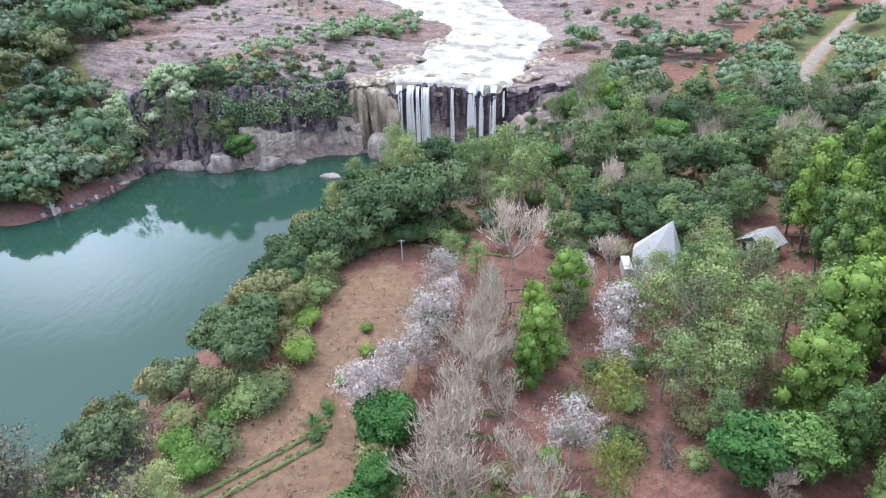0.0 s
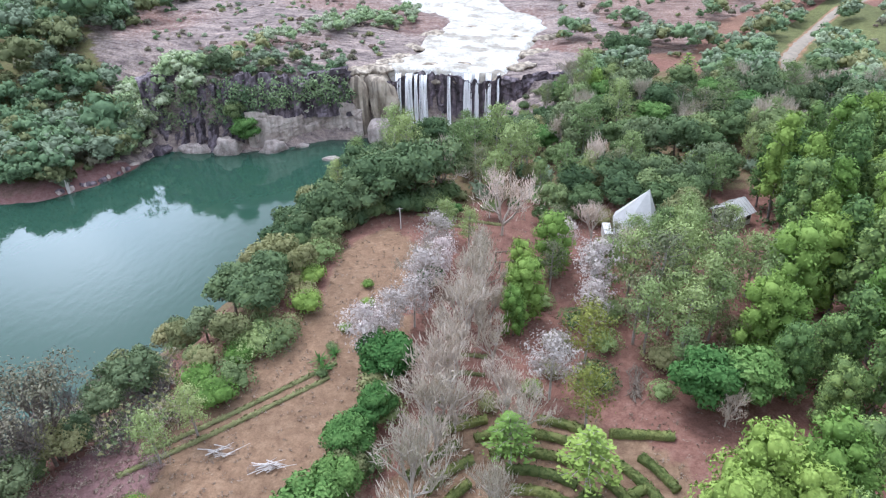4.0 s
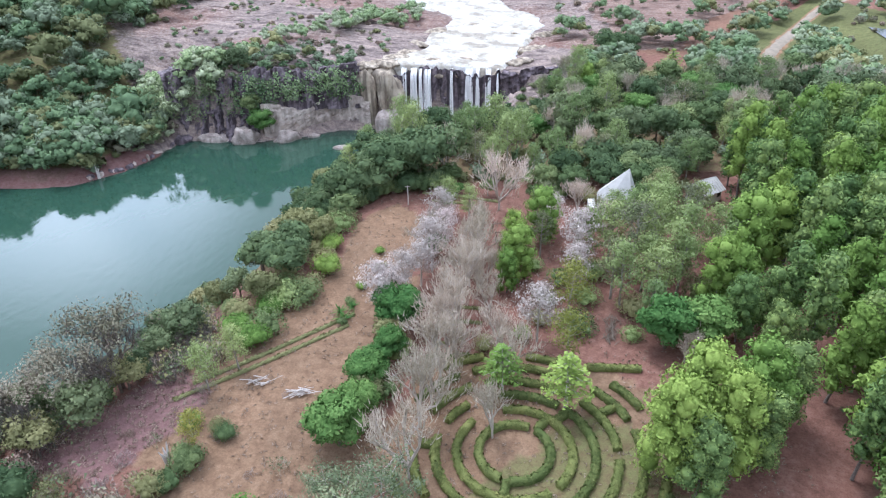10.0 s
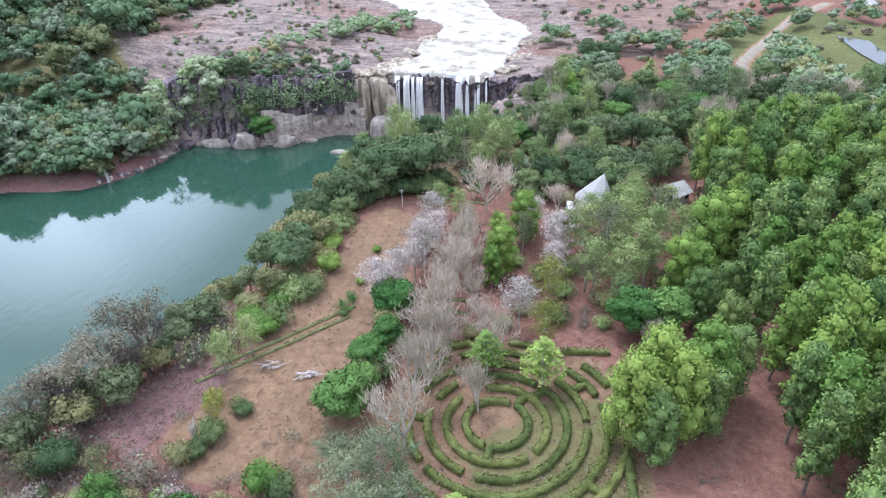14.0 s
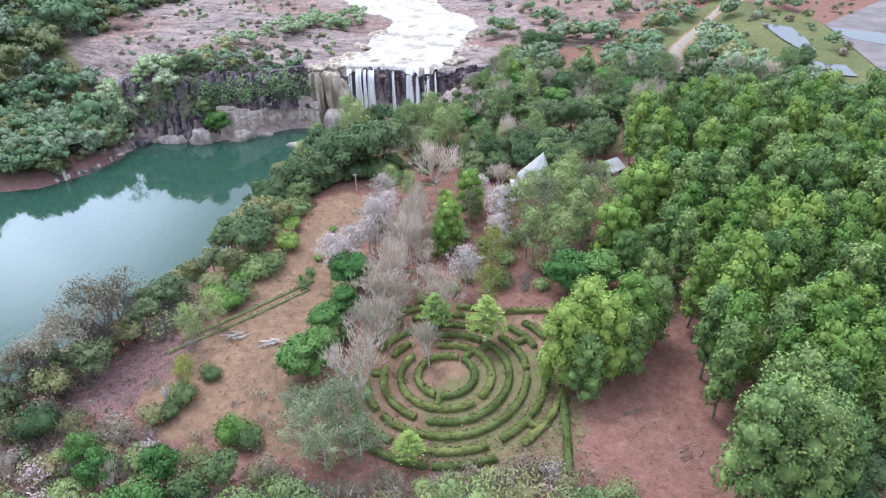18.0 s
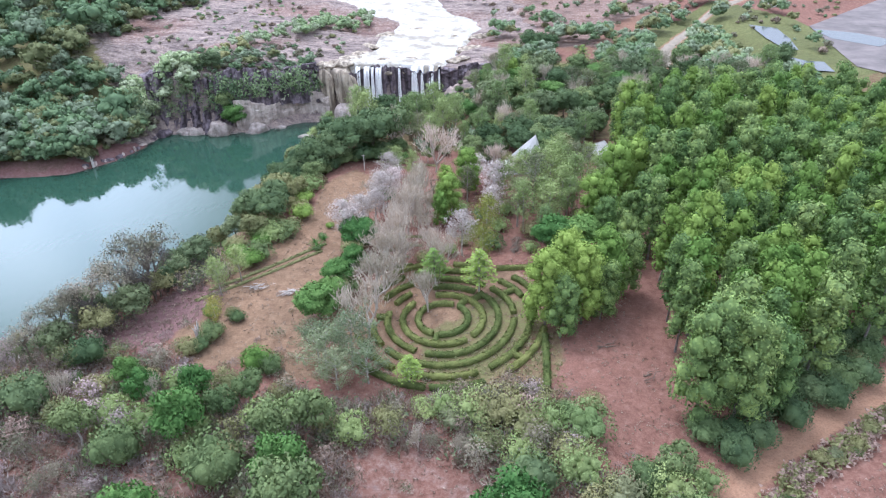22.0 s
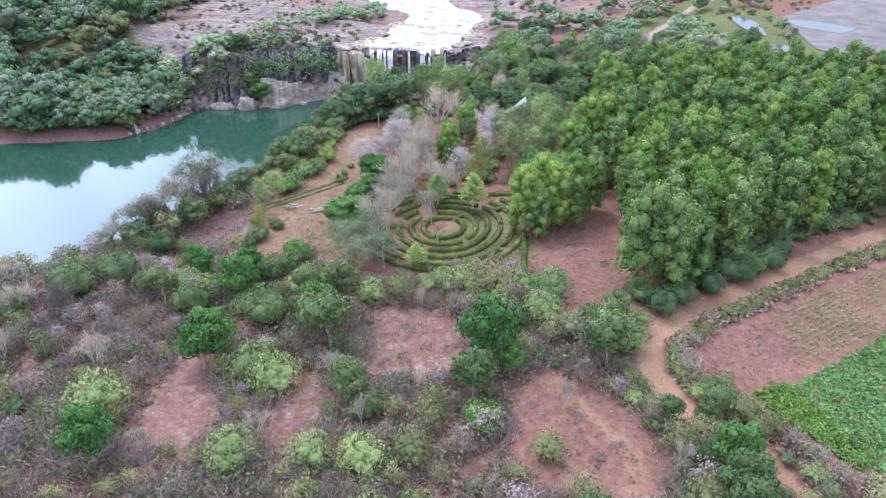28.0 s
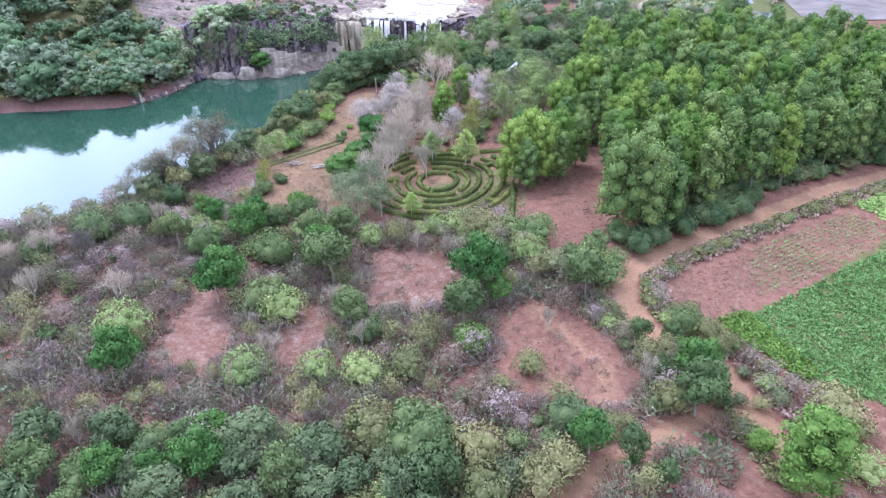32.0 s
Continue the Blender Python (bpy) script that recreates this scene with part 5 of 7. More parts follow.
def hedge(points, label, group, name="hedge", wide=0.38, tall=0.62, seed=0, dense=95, mat=None):
    """A clipped leafy hedge along points, with a bushy uneven skin."""
    rng = np.random.default_rng(seed + 900)
    pts = np.array(points, float)
    seg = np.hypot(*np.diff(pts, axis=0).T)
    run = np.concatenate([[0], np.cumsum(seg)])
    n = max(2, int(run[-1] / 0.45))
    s = np.linspace(0, run[-1], n + 1)
    px, py = np.interp(s, run, pts[:, 0]), np.interp(s, run, pts[:, 1])
    dx, dy = np.gradient(px), np.gradient(py)
    ln = np.hypot(dx, dy) + 1e-9
    ox, oy = -dy / ln, dx / ln
    gz = height(px, py) - 0.1
    w, t = wide * (1 + rng.normal(0, 0.12, n + 1)), tall * (1 + rng.normal(0, 0.1, n + 1))
    rows = [np.stack([px + ox * w * a, py + oy * w * a, gz + t * b + 0.1], 1) for a, b in ((-0.85, -0.1), (-0.95, 0.6), (-0.55, 0.95), (0.55, 0.95), (0.95, 0.6), (0.85, -0.1))]
    co, fa, m = np.concatenate(rows), [], n + 1
    for r in range(5):
        fa += [(r * m + k, r * m + k + 1, (r + 1) * m + k + 1, (r + 1) * m + k) for k in range(n)]
    fa += [(r * m, (r + 1) * m, (4 - r) * m, (5 - r) * m) for r in (0, 1)] + [(r * m + n, (r + 1) * m + n, (4 - r) * m + n, (5 - r) * m + n) for r in (0, 1)]
    cnt = int(run[-1] * dense)
    u, a = rng.uniform(0, run[-1], cnt), rng.uniform(-1.25, 1.25, cnt)
    k = np.interp(u, s, np.arange(n + 1))
    base = np.stack([np.interp(u, s, px), np.interp(u, s, py), np.interp(u, s, gz)], 1)
    side = np.stack([np.interp(u, s, ox), np.interp(u, s, oy)], 1)
    ang = a * 1.25
    lat, up = np.sin(ang) * wide * 1.02, tall * (0.15 + 0.85 * np.maximum(0.05, np.cos(ang * 0.9)) ** 0.5) + 0.1
    p = base + np.concatenate([side * lat[:, None], up[:, None]], 1) + rng.normal(0, 0.05, (cnt, 3))
    nor = np.concatenate([side * np.sin(ang)[:, None], np.cos(ang)[:, None] + 0.2], 1)
    me = fast_mesh(name, *joined([(co, np.array(fa)), leaf_quads(p, nor, 0.19, rng, 1.4, 0.5)]))
    me.materials.append(mat or LEAF_HEDGE)
    return tagged(new(name, me), label, "hedge", group)


def arc(r, a, b):
    n = max(3, int(abs(b - a) * r / 40))
    return [(MAZE[0] + r * math.cos(radians(a + (b - a) * k / n)), MAZE[1] + r * math.sin(radians(a + (b - a) * k / n))) for k in range(n + 1)]


RINGS = {3.25: [(65, 248), (262, 412)], 5.2: [(138, 304), (-44, 102)], 7.15: [(168, 243), (254, 408), (54, 102), (128, 152)], 9.1: [(184, 215), (222, 354), (2, 44), (52, 108), (118, 150)],
         11.15: [(196, 240), (247, 292), (300, 372), (20, 46), (58, 112), (120, 148)], 13.0: [(218, 262), (264, 292), (306, 346), (24, 42), (66, 84), (104, 124)]}
for r, spans in RINGS.items():
    for k, (a, b) in enumerate(spans):
        hedge(arc(r, a, b), "curved clipped yellow-green hedge of the ring maze", "maze hedges", seed=int(r * 10) + k)
for k, (a, ra, rb) in enumerate([(258, 3.3, 5.1), (52, 3.4, 5.0), (44, 5.3, 7.0), (30, 9.2, 11), (176, 7.2, 8.6), (318, 11.2, 12.8)]):
    hedge([arc(ra, a, a + 1)[0], arc(rb, a, a + 1)[0]], "short clipped hedge joining two maze rings", "maze hedges", seed=300 + k)
hedge([(12.2, -7.6), (11.9, -12), (11.3, -17.5)], "straight clipped hedge beside the ring maze", "maze hedges", seed=310)
hedge([(7.2, 8.4), (12.6, 8.0)], "straight clipped hedge beside the ring maze", "maze hedges", seed=311)
hedge([(-9.5, 9.2), (-5, 9.6)], "straight clipped hedge beside the ring maze", "maze hedges", seed=312)
hedge([(7.5, -16.5), (11, -17)], "straight clipped hedge beside the ring maze", "maze hedges", seed=313)
for k, line in enumerate([[(-34, 1.5), (-28.3, 6.2), (-19, 14.6)], [(-33, 4), (-27.8, 8.4), (-18.8, 16.8)], [(-8.6, 17.2), (-6.5, 18.8), (-3.6, 18.6)], [(-8.6, 14.4), (-6.4, 16), (-3.8, 15.8)], [(-14.2, 49), (-8, 48), (-2, 46.5)], [(-12.5, 46.5), (-6, 45.6)], [(-9, 11.6), (-5.6, 12.6)]]):
    hedge(line, "low grassy hedge strip across the bare soil", "garden strips", "grass_hedge", 0.22, 0.22, 400 + k, 70, LEAF_OLIVE)


# ---- the garden ----
def row(kinds, spots, rng, tall=None, size=1.0):
    return [put(kinds, x, y, s * size, rng, tall=tall) for x, y, s in spots]


rg = np.random.default_rng(20)
BARE_ROW = [(-9.4, -6.4, 1.08), (-9.1, -0.2, 1.05), (-8.4, 3.2, 0.9), (-7.8, 6.5, 1.08), (-7.4, 9.8, 0.9), (-7, 13.1, 1.04), (-6.5, 16.4, 0.9), (-6.1, 19.8, 1.03), (-5.6, 23.4, 0.95), (-5.4, 27, 1.01), (-5, 30.5, 0.9), (-4.7, 34, 0.86), (-2.2, 44, 1.24), (-2.3, -1.2, 0.72), (-1.6, 10.3, 0.78), (-0.8, 7.1, 0.89), (9.1, 41.1, 0.75), (-3.4, 24, 0.7), (-3, 17.5, 0.7), (-11.5, 31, 0.8), (12, 33, 0.8)]
row(BARE, BARE_ROW, rg, None, 1.24)
row(BARE, [(-6.2, 8.2, 0.75), (-4.6, 21.4, 0.75), (-8.4, 15, 0.7), (-7.2, 25, 0.75)], rg, None, 1.1)
BLOSSOM_ROW = [(-10.6, 26.8, 1.1), (-11.6, 23.4, 0.9), (-13.1, 21, 0.91), (-14.3, 18.4, 0.8), (-15.7, 16.3, 0.98), (-10.2, 36.2, 0.95), (-9.2, 32, 0.8), (7.6, 27.1, 1.13), (2.3, 13, 1.05), (5.2, 36.9, 0.82), (7.4, 23, 0.9)]
row(BLOSSOM, BLOSSOM_ROW, rg)
row(BRIGHT, [(-13.0, 14.4, 0.92), (-15.0, 4.8, 0.72), (-16.2, -2.9, 0.9), (-15.0, 0.6, 0.66), (-13.2, 9.2, 0.58), (-14.4, 7.2, 0.5), (-10.5, 30.7, 0.55)], rg)
row(OLIVE, [(-13.8, 11, 0.55), (-14.6, 2.6, 0.5)], rg)
row(SLIM, [(-0.2, 29.8, 0.5), (-1, 22.4, 0.42), (-0.6, 26.2, 0.42), (27.2, 24.2, 0.9), (22.7, 19.2, 0.7)], rg)
row(PALE, [(4.1, 39.2, 0.7), (14.1, 25.3, 1.0), (16.8, 27.5, 0.95), (12, 19.3, 0.8), (15.8, 19.9, 0.85), (14.7, 15.8, 0.6), (20.7, 26.9, 0.9), (11.9, 29.3, 0.85), (17.5, 31.5, 0.9), (19, 22, 0.75), (22, 33, 0.85), (25, 30, 0.8), (3.4, 31, 0.6), (9, 33, 0.5), (-6.5, 40.5, 0.55), (-9.5, 42.5, 0.6), (35, 47, 0.75)], rg)
row(PALE, [(18, 23, 0.85), (11.2, 21, 0.8), (25.4, 24.6, 0.95), (28.4, 31, 0.8), (15, 22.6, 0.8), (25.5, 40.5, 0.62), (19.5, 34, 0.8), (9.2, 28.6, 0.75)], rg)
row(SLIM, [(0.3, 25, 0.62), (24.4, 18.5, 0.7), (3.6, 33.6, 0.7), (30.6, 27, 0.85)], rg)
row(FLUFFBUSH, [(6.6, 14.6, 0.8), (8.2, 20.4, 0.7), (13.4, 17.6, 0.8), (17.4, 17.2, 0.8), (9.6, 25.6, 0.8), (2.2, 28, 0.6), (20.4, 17.6, 0.8), (5.4, 24.6, 0.6), (12.6, 13.4, 0.5), (21.6, 20.8, 0.9), (3.6, 20.6, 0.6), (-13.2, 3.6, 0.7), (-12.6, 9.6, 0.7), (-12.2, 16.6, 0.6), (-3.4, 11.2, 0.5), (2.6, 16.4, 0.5), (28, 12, 0.8), (23.6, 23, 0.7)], rg)
row(PALE, [(13.2, 36.4, 0.62), (17.2, 37.2, 0.66), (20, 40, 0.7), (15.4, 33.4, 0.75), (11.6, 38.4, 0.45)], rg)
row(YELLOW, [(6.1, 18.3, 1.0), (5.3, 9.5, 0.85)], rg)
row(TIERED, [(-1.4, 4.6, 0.8), (4.5, 2.2, 0.9), (-3.9, -15.4, 0.6)], rg)
row(BRIGHT, [(15.8, 12, 0.95), (19.6, 12.9, 1.0)], rg)
row(ACACIA_LOW, [(23.5, 13.5, 0.6), (25.5, 9.5, 0.55), (27, 15, 0.6)], rg)
row(BARE, [(17.3, 9.8, 0.7)], rg)
row(ACACIA_LOW[1:2], [(12.4, -5.8, 0.84), (15.4, -2.4, 0.9)], rg)
row(ACACIA_LOW, [(17, -5.2, 0.78), (20.2, -0.6, 0.86), (19.6, -4.2, 0.62), (14, -8, 0.66), (23.6, 1.5, 0.7)], rg)
row(DARKBUSH + BUSH, [(32.2, -20.4, 1.0), (26.2, -24, 0.9), (39.7, -18.9, 0.9), (35.6, -21, 0.8), (43.5, -16.6, 0.8), (29, -25, 0.8)], rg)
row(ACACIA_LOW, [(26.2, -21.6, 0.98), (29.8, -22, 0.95), (30.5, -18, 0.95), (33.5, -20, 0.85)], rg)
row(ACACIA_LOW[1:2], [(34.8, -64.8, 1.0)], rg, 0.68)
row(FLUFF, [(-10.8, -12.0, 1.1), (-13.6, -13.6, 1.05), (-8.6, -15, 0.85), (-15, -10.8, 0.8), (-12, -16, 0.8)], rg)
row(FLUFFBUSH[:2], [(3.2, -20.6, 1.0), (6.4, -21.6, 1.1), (10.4, -23, 0.9), (14.4, -24, 1.0), (15.6, -20.6, 0.6), (4.2, -25.2, 0.7), (8, -27, 0.8), (12.4, -27.6, 0.85), (0.4, -19.8, 0.7), (10.4, -19.4, 0.6)], rg, 1.25)
row(BANKGREY, [(-40.4, 3.6, 1.3), (-42.6, 0.2, 1.15), (-45.2, -3.4, 1.1), (-47.6, -7, 0.9), (-50.5, -10, 0.75)], rg)
row(BANKBARE, [(-40, 2.6, 1.0), (-45.4, -4.4, 0.8), (-55, -36.4, 0.6), (-48, -30, 0.7)], rg)
row(OLIVE + GREYISH, [(-40.5, -2.6, 0.7), (-43.5, -6, 0.65), (-39, 4.5, 0.5)], rg)
row(DARKBUSH + GREYISH + BUSH, [(-44, -3, 0.6), (-47, -2, 0.7), (-41.5, 1.6, 0.6), (-45.5, 2.5, 0.7), (-40, 6.5, 0.6), (-49, -6, 0.7), (-38.6, 8.8, 0.5), (-47.5, -9, 0.6), (-43, 5.6, 0.7)], rg)
row(PALE, [(-31, 3.2, 0.6), (-29, 6.4, 0.6)], rg)
row(BUSH + LIMEBUSH, [(-19.8, 14.8, 0.5), (-19, 22.3, 0.6), (-17.4, 27, 0.7), (-19.8, 19, 0.5), (-18, 31, 0.6), (0.6, 13.6, 0.9), (-29.3, -6.2, 1.3), (-27.2, -2.6, 0.9), (-20.5, -12.6, 1.3), (-30, -8.5, 1.0)], rg, None, 0.5)

# ---- woods, zone by zone ----
def off_road(x, y):
    return near_line(x, y, ROAD, 2.6) or near_line(x, y, TRACK, 1.9)


CLEARINGS = [[(-9, -25.5), (-3, -24.5), (4.3, -29), (4.3, -37), (-2, -39.5), (-8, -38)], [(8.4, -41), (12.4, -38.6), (18, -41.5), (22.4, -47.4), (23.4, -53), (17, -58.6), (12, -56), (7.6, -52.5)], [(-19, -38), (-12, -38), (-12.5, -50), (-17, -49)], [(-31.5, -34), (-27, -34), (-23.5, -42), (-24, -52), (-31, -48)], [(-27, -27), (-22, -26.5), (-21.5, -31), (-25.5, -32)], [(13, -30), (13, -9), (27, -4), (26, -30)], [(-46, -8), (-36, 8), (-29, 2), (-34, -10)], [(30, -33), (40, -28.6), (41.4, -37), (35.2, -42), (29, -39.8)]]


def in_clearing(x, y):
    return off_road(x, y) or any(in_poly(x, y, c) for c in CLEARINGS)


PLANTATION = [(29.5, -18.5), (38, -17), (57, -7.4), (80, 4.2), (100, 50), (78, 66), (50, 66), (33, 54), (31, 20), (29.5, -4)]
scatter(ACACIA, PLANTATION, 3.75, (0.82, 1.1), np.random.default_rng(1), 0.4, 0.97)
r3 = np.random.default_rng(3)
row(ACACIA, [(29.3, 4.7, 0.95), (27.9, -4.5, 0.9), (27.2, -10.6, 0.9), (29.1, 10.2, 0.95), (32.6, 0.1, 1.0), (29.6, -7.4, 0.9), (28.6, 14.8, 0.9)], r3)
NORTH = [(-40, 78), (-38, 62), (-22, 56), (-12, 52), (12, 54), (34, 64), (60, 70), (80, 78), (84, 100), (56, 104), (40, 104), (26, 110), (12, 112), (-4, 108), (-25, 100)]


def at_shore(x, y):
    return near_line(x, y, NEAR_SHORE, 7)


def by_house(x, y):
    return 10 < x < 19 and 31 < y < 46 or 22 < x < 34 and 33 < y < 52 or x < -8 and y > 57 or x < 2 and y > 71 or x < 9 and y > 82 or y > 66 and near_line(x, y, NEAR_SHORE, 7)


scatter(DARK + GREEN + GREEN + PALE + PALE + OLIVE + GREYISH + GREYISH + BRIGHT, NORTH, 5.0, (0.5, 1.1), r3, 0.5, 0.96, by_house, 290)
row(DARK, [(-19, 51, 1.2), (-15, 52, 1.25), (-12, 55.5, 1.15), (-22, 48.6, 1.05), (-25.4, 46.6, 1.05), (-28.6, 45, 0.9), (-20, 56, 1.0), (-16, 57, 0.95), (14, 54.5, 0.9), (20, 56, 0.85), (8, 53, 0.8)], r3)
row(DARKBUSH + BUSH, [(-20.4, 48.4, 0.8), (-16.6, 49.4, 0.85), (-24, 45.6, 0.8), (-13.2, 51.6, 0.8), (-27.4, 43.8, 0.75), (-18.4, 49, 0.6), (-22.2, 46.6, 0.7), (-14.8, 50, 0.7), (-10.6, 53, 0.7), (-30.4, 44.6, 0.7)], r3, 1.3)
scatter(BARE, NORTH, 14.0, (0.9, 1.3), r3, 0.5, 0.8, by_house)
row(GREEN + DARK + GREYISH, [(9, 48, 0.75), (14, 48.5, 0.8), (18.4, 47.6, 0.8), (22, 50, 0.85), (5, 50, 0.7), (24.6, 54, 0.8), (20, 44.5, 0.6)], r3)
scatter(BUSH + OLIVEBUSH + FLUFFBUSH + YOUNG, [(-15, 47), (10, 45), (24, 47), (30, 56), (-16, 56)], 3.8, (0.4, 0.8), r3, 0.5, 0.75, by_house)
row(BAMBOO, [(-8, 74, 0.9), (-5, 80, 0.85), (-13, 80, 0.8), (26, 60, 0.9), (-26, 58, 0.6)], r3)
row(DARK + OLIVE + GREYISH + PALE + BAMBOO, [(-33, 62, 0.85), (-29.5, 66, 0.7), (-25, 64, 0.9), (-27, 72, 0.75), (-20, 68, 0.9), (-21, 77, 0.7), (-14, 70, 0.85), (-15, 84, 0.7), (-9, 66, 0.8), (-17, 62, 0.95), (-4, 72, 0.75), (-23, 84, 0.6), (-31, 57, 0.9), (-1, 78, 0.7), (-9, 88, 0.6)], r3)
row(BARE, [(40, 76, 1.2), (44, 80, 1.1), (52, 92, 1.2), (60, 95, 1.1), (68, 96, 1.2)], r3)
scatter(GREEN + DARK + GREYISH + OLIVE + OLIVE + BUSH + PALE[3:], [(-36, 60), (-8, 58), (2, 71), (9, 82), (9, 88), (-28, 88)], 3.7, (0.36, 0.58), r3, 0.5, 0.97, at_shore)
scatter(DARK + GREEN + BUSH + GREYISH, [(-28, 88), (9, 88), (9, 97), (-24, 97)], 3.6, (0.25, 0.45), r3, 0.5, 0.95, at_shore)
scatter(BUSH + OLIVEBUSH + DARKBUSH, [(-40, 66), (-35, 66), (-29, 88), (-20, 103), (-8, 109), (-9, 112), (-22, 106), (-31, 96), (-36, 88)], 3.4, (0.3, 0.5), r3, 0.4)
scatter(GREYISH + OLIVE + PALE + GREEN, [(6, 98), (16, 102), (26, 117), (15, 121), (6, 115)], 4.6, (0.45, 0.8), r3, 0.5, 0.9)
scatter(BUSH + DARKBUSH + OLIVEBUSH + GREYBUSH, [(-30, 94), (8, 94), (10, 114), (2, 111), (-8, 109), (-20, 104)], 3.2, (0.3, 0.55), r3, 0.5, 0.95, at_shore)
row(SPIKY, [(-19.8, 15.5, 1.3), (-19.2, 18, 1.1), (-20.5, 17, 1.2), (19.4, -63.8, 1.5), (24, -46, 1.4), (23, -48, 1.2), (23.5, -31.5, 1.2), (22.6, -33.4, 1.3), (27.5, -60.5, 1), (25, -62.5, 1.1)], r3)
scatter(FLUFFBUSH + LIMEBUSH + OLIVEBUSH, [(-31, 10), (-28, 10.5), (-24.8, 16.5), (-23.6, 26), (-21.8, 39), (-25, 42), (-29, 26), (-34, 14)], 3.0, (0.55, 0.95), r3, 0.4)
scatter(OLIVE + GREEN + DARK + OLIVE, [(-42, 46), (-36, 27), (-27, 19), (-24, 40), (-21, 54), (-38, 62)], 4.2, (0.5, 0.9), r3, 0.4)
scatter(OLIVE + BUSH + GREYISH, [(-50, 22), (-36, 10), (-30, 12), (-28, 21), (-36, 27), (-46, 36)], 4.0, (0.45, 0.75), r3, 0.4)
scatter(GREEN + PALE + OLIVE + GREYISH, [(12, 34), (30, 28), (33, 54), (34, 64), (12, 54)], 5.2, (0.7, 1.0), r3, 0.4, 0.95, by_house)

# south slope: the larger clumps, then a looser fill
S_GREEN = [(-37.2, -24.3, 1.6), (-32.4, -26.4, 1.7), (-26.6, -23.9, 2), (-22.3, -28.3, 2), (-16.7, -24.8, 1.8), (-12.9, -22.8, 1.6), (-26.1, -36.2, 2.1), (-13.1, -34.1, 2.4), (-9.3, -43.2, 1.6), (-7.2, -44.7, 1.3), (-33.1, -51.9, 1.9), (-34.5, -66.4, 1.5), (-30.7, -65.7, 1.4), (-28, -66.2, 1.4), (-19.9, -65.5, 1.7), (-0.2, -62.3, 2.3), (1.2, -66.7, 1.8), (5.8, -36.4, 2.4), (4, -42, 1.8), (27.2, -57, 1.8), (-20.5, -38.5, 1.9), (-27.3, -37.4, 1.8), (-15, -30, 2)]
S_BRIGHT = [(-24.1, -65.6, 1.3), (-22.4, -60.9, 1.4), (-11.9, -66.9, 1.9), (5, -46.7, 1.7), (19.2, -37.7, 2.2), (15.6, -62.6, 1.7), (21.6, -66.4, 1.1), (19.4, -63.2, 1.3), (23.9, -46.5, 1.2), (8.2, -38.8, 1.4), (20.5, -34.6, 1.4)]
S_DARK = [(-55.4, -27.1, 1.8), (-50.3, -22.7, 2.3), (-42.7, -10.8, 1.8), (-45, -18.8, 2.2), (14.3, -58.8, 1.7), (27.8, -27.2, 1.5), (-26.2, -63, 1.4), (8.5, -30.4, 1.8), (36, -22, 1.5), (40.8, -19.4, 1.5), (46, -16, 1.4), (31.5, -25, 1.4)]
S_OLIVE = [(-17.9, -40.6, 2), (-4.6, -60.6, 2.3), (-1.9, -67.5, 1.6), (-6.5, -52.4, 1.7), (-2.1, -51.4, 1.7), (16.4, -32.3, 1.8), (13.1, -29.4, 1.8), (24.2, -30.4, 1.2), (12.9, -64.9, 1.9), (10.8, -66.8, 1.8), (11.2, -51.2, 1.3), (24.6, -56.5, 1.8), (28.2, -51.9, 1.6), (-35.9, -44.9, 2.3), (5.5, -63.1, 2), (5.9, -67.3, 1.9), (-19.5, -52, 1.9), (-11.8, -51.4, 1.6), (7.9, -65.9, 1.6), (4.5, -20.5, 1.8), (8.5, -24, 1.9), (1.2, -21.8, 1.5)]
S_GREY = [(-15.9, -64.3, 0.75), (-9.4, -63.6, 0.8), (-9.2, -67.4, 0.65), (-6, -66, 0.6), (-14.2, -61.4, 0.6), (-2.7, -64, 0.55), (-19.4, -62.2, 0.55)]
S_BARE = [(23.3, -52.5, 0.6), (13.8, -44, 0.45), (-51.3, -36.9, 0.7), (-39.5, -38.3, 0.75), (-33, -61.7, 0.6), (-12, -38.9, 0.55), (12.1, -64.1, 0.45), (-18, -48.2, 0.6), (-2.5, -25, 0.5), (1.5, -26, 0.45)]
row(YOUNG + YOUNG + BUSH, S_GREEN, r3, 1.3, 0.6)
row(LIMEBUSH + YOUNG, S_BRIGHT, r3, 1.35, 0.5)
row(DARKBUSH, S_DARK, r3, 1.3, 0.52)
row(OLIVEBUSH + FLUFFBUSH[:2] + GREYBUSH, S_OLIVE, r3, 1.3, 0.52)
row(GREYISH + PALE[:1] + FLUFF, S_GREY, r3, 0.75)
row(BARE, S_BARE, r3)
row(YOUNG + LIMEBUSH + OLIVEBUSH + FLUFFBUSH[:2], [(-30, -15.4, 0.7), (-27, -17.6, 0.85), (-24, -16.2, 0.7), (-21, -18.4, 0.8), (-18, -17.6, 0.6), (-28, -20.8, 0.9), (-23.4, -21, 0.8), (-33, -18, 0.8), (-36, -15, 0.7), (-39, -17.2, 0.8), (-19.2, -21.6, 0.8), (-15.6, -19.8, 0.7), (-31.6, -22.2, 0.8), (-35.2, -21, 0.9), (-6, -21, 0.6), (-9.4, -23.2, 0.8), (-41, -21, 0.8), (-24.8, -26.8, 0.8)], r3, 1.25)
SLOPE = [(-82, -18), (-64, -2), (-54, 4), (-46, -8), (-34, -10), (-22, -16), (-8, -18), (12, -18), (24, -31), (22, -40), (31, -58), (24, -75), (-70, -75)]
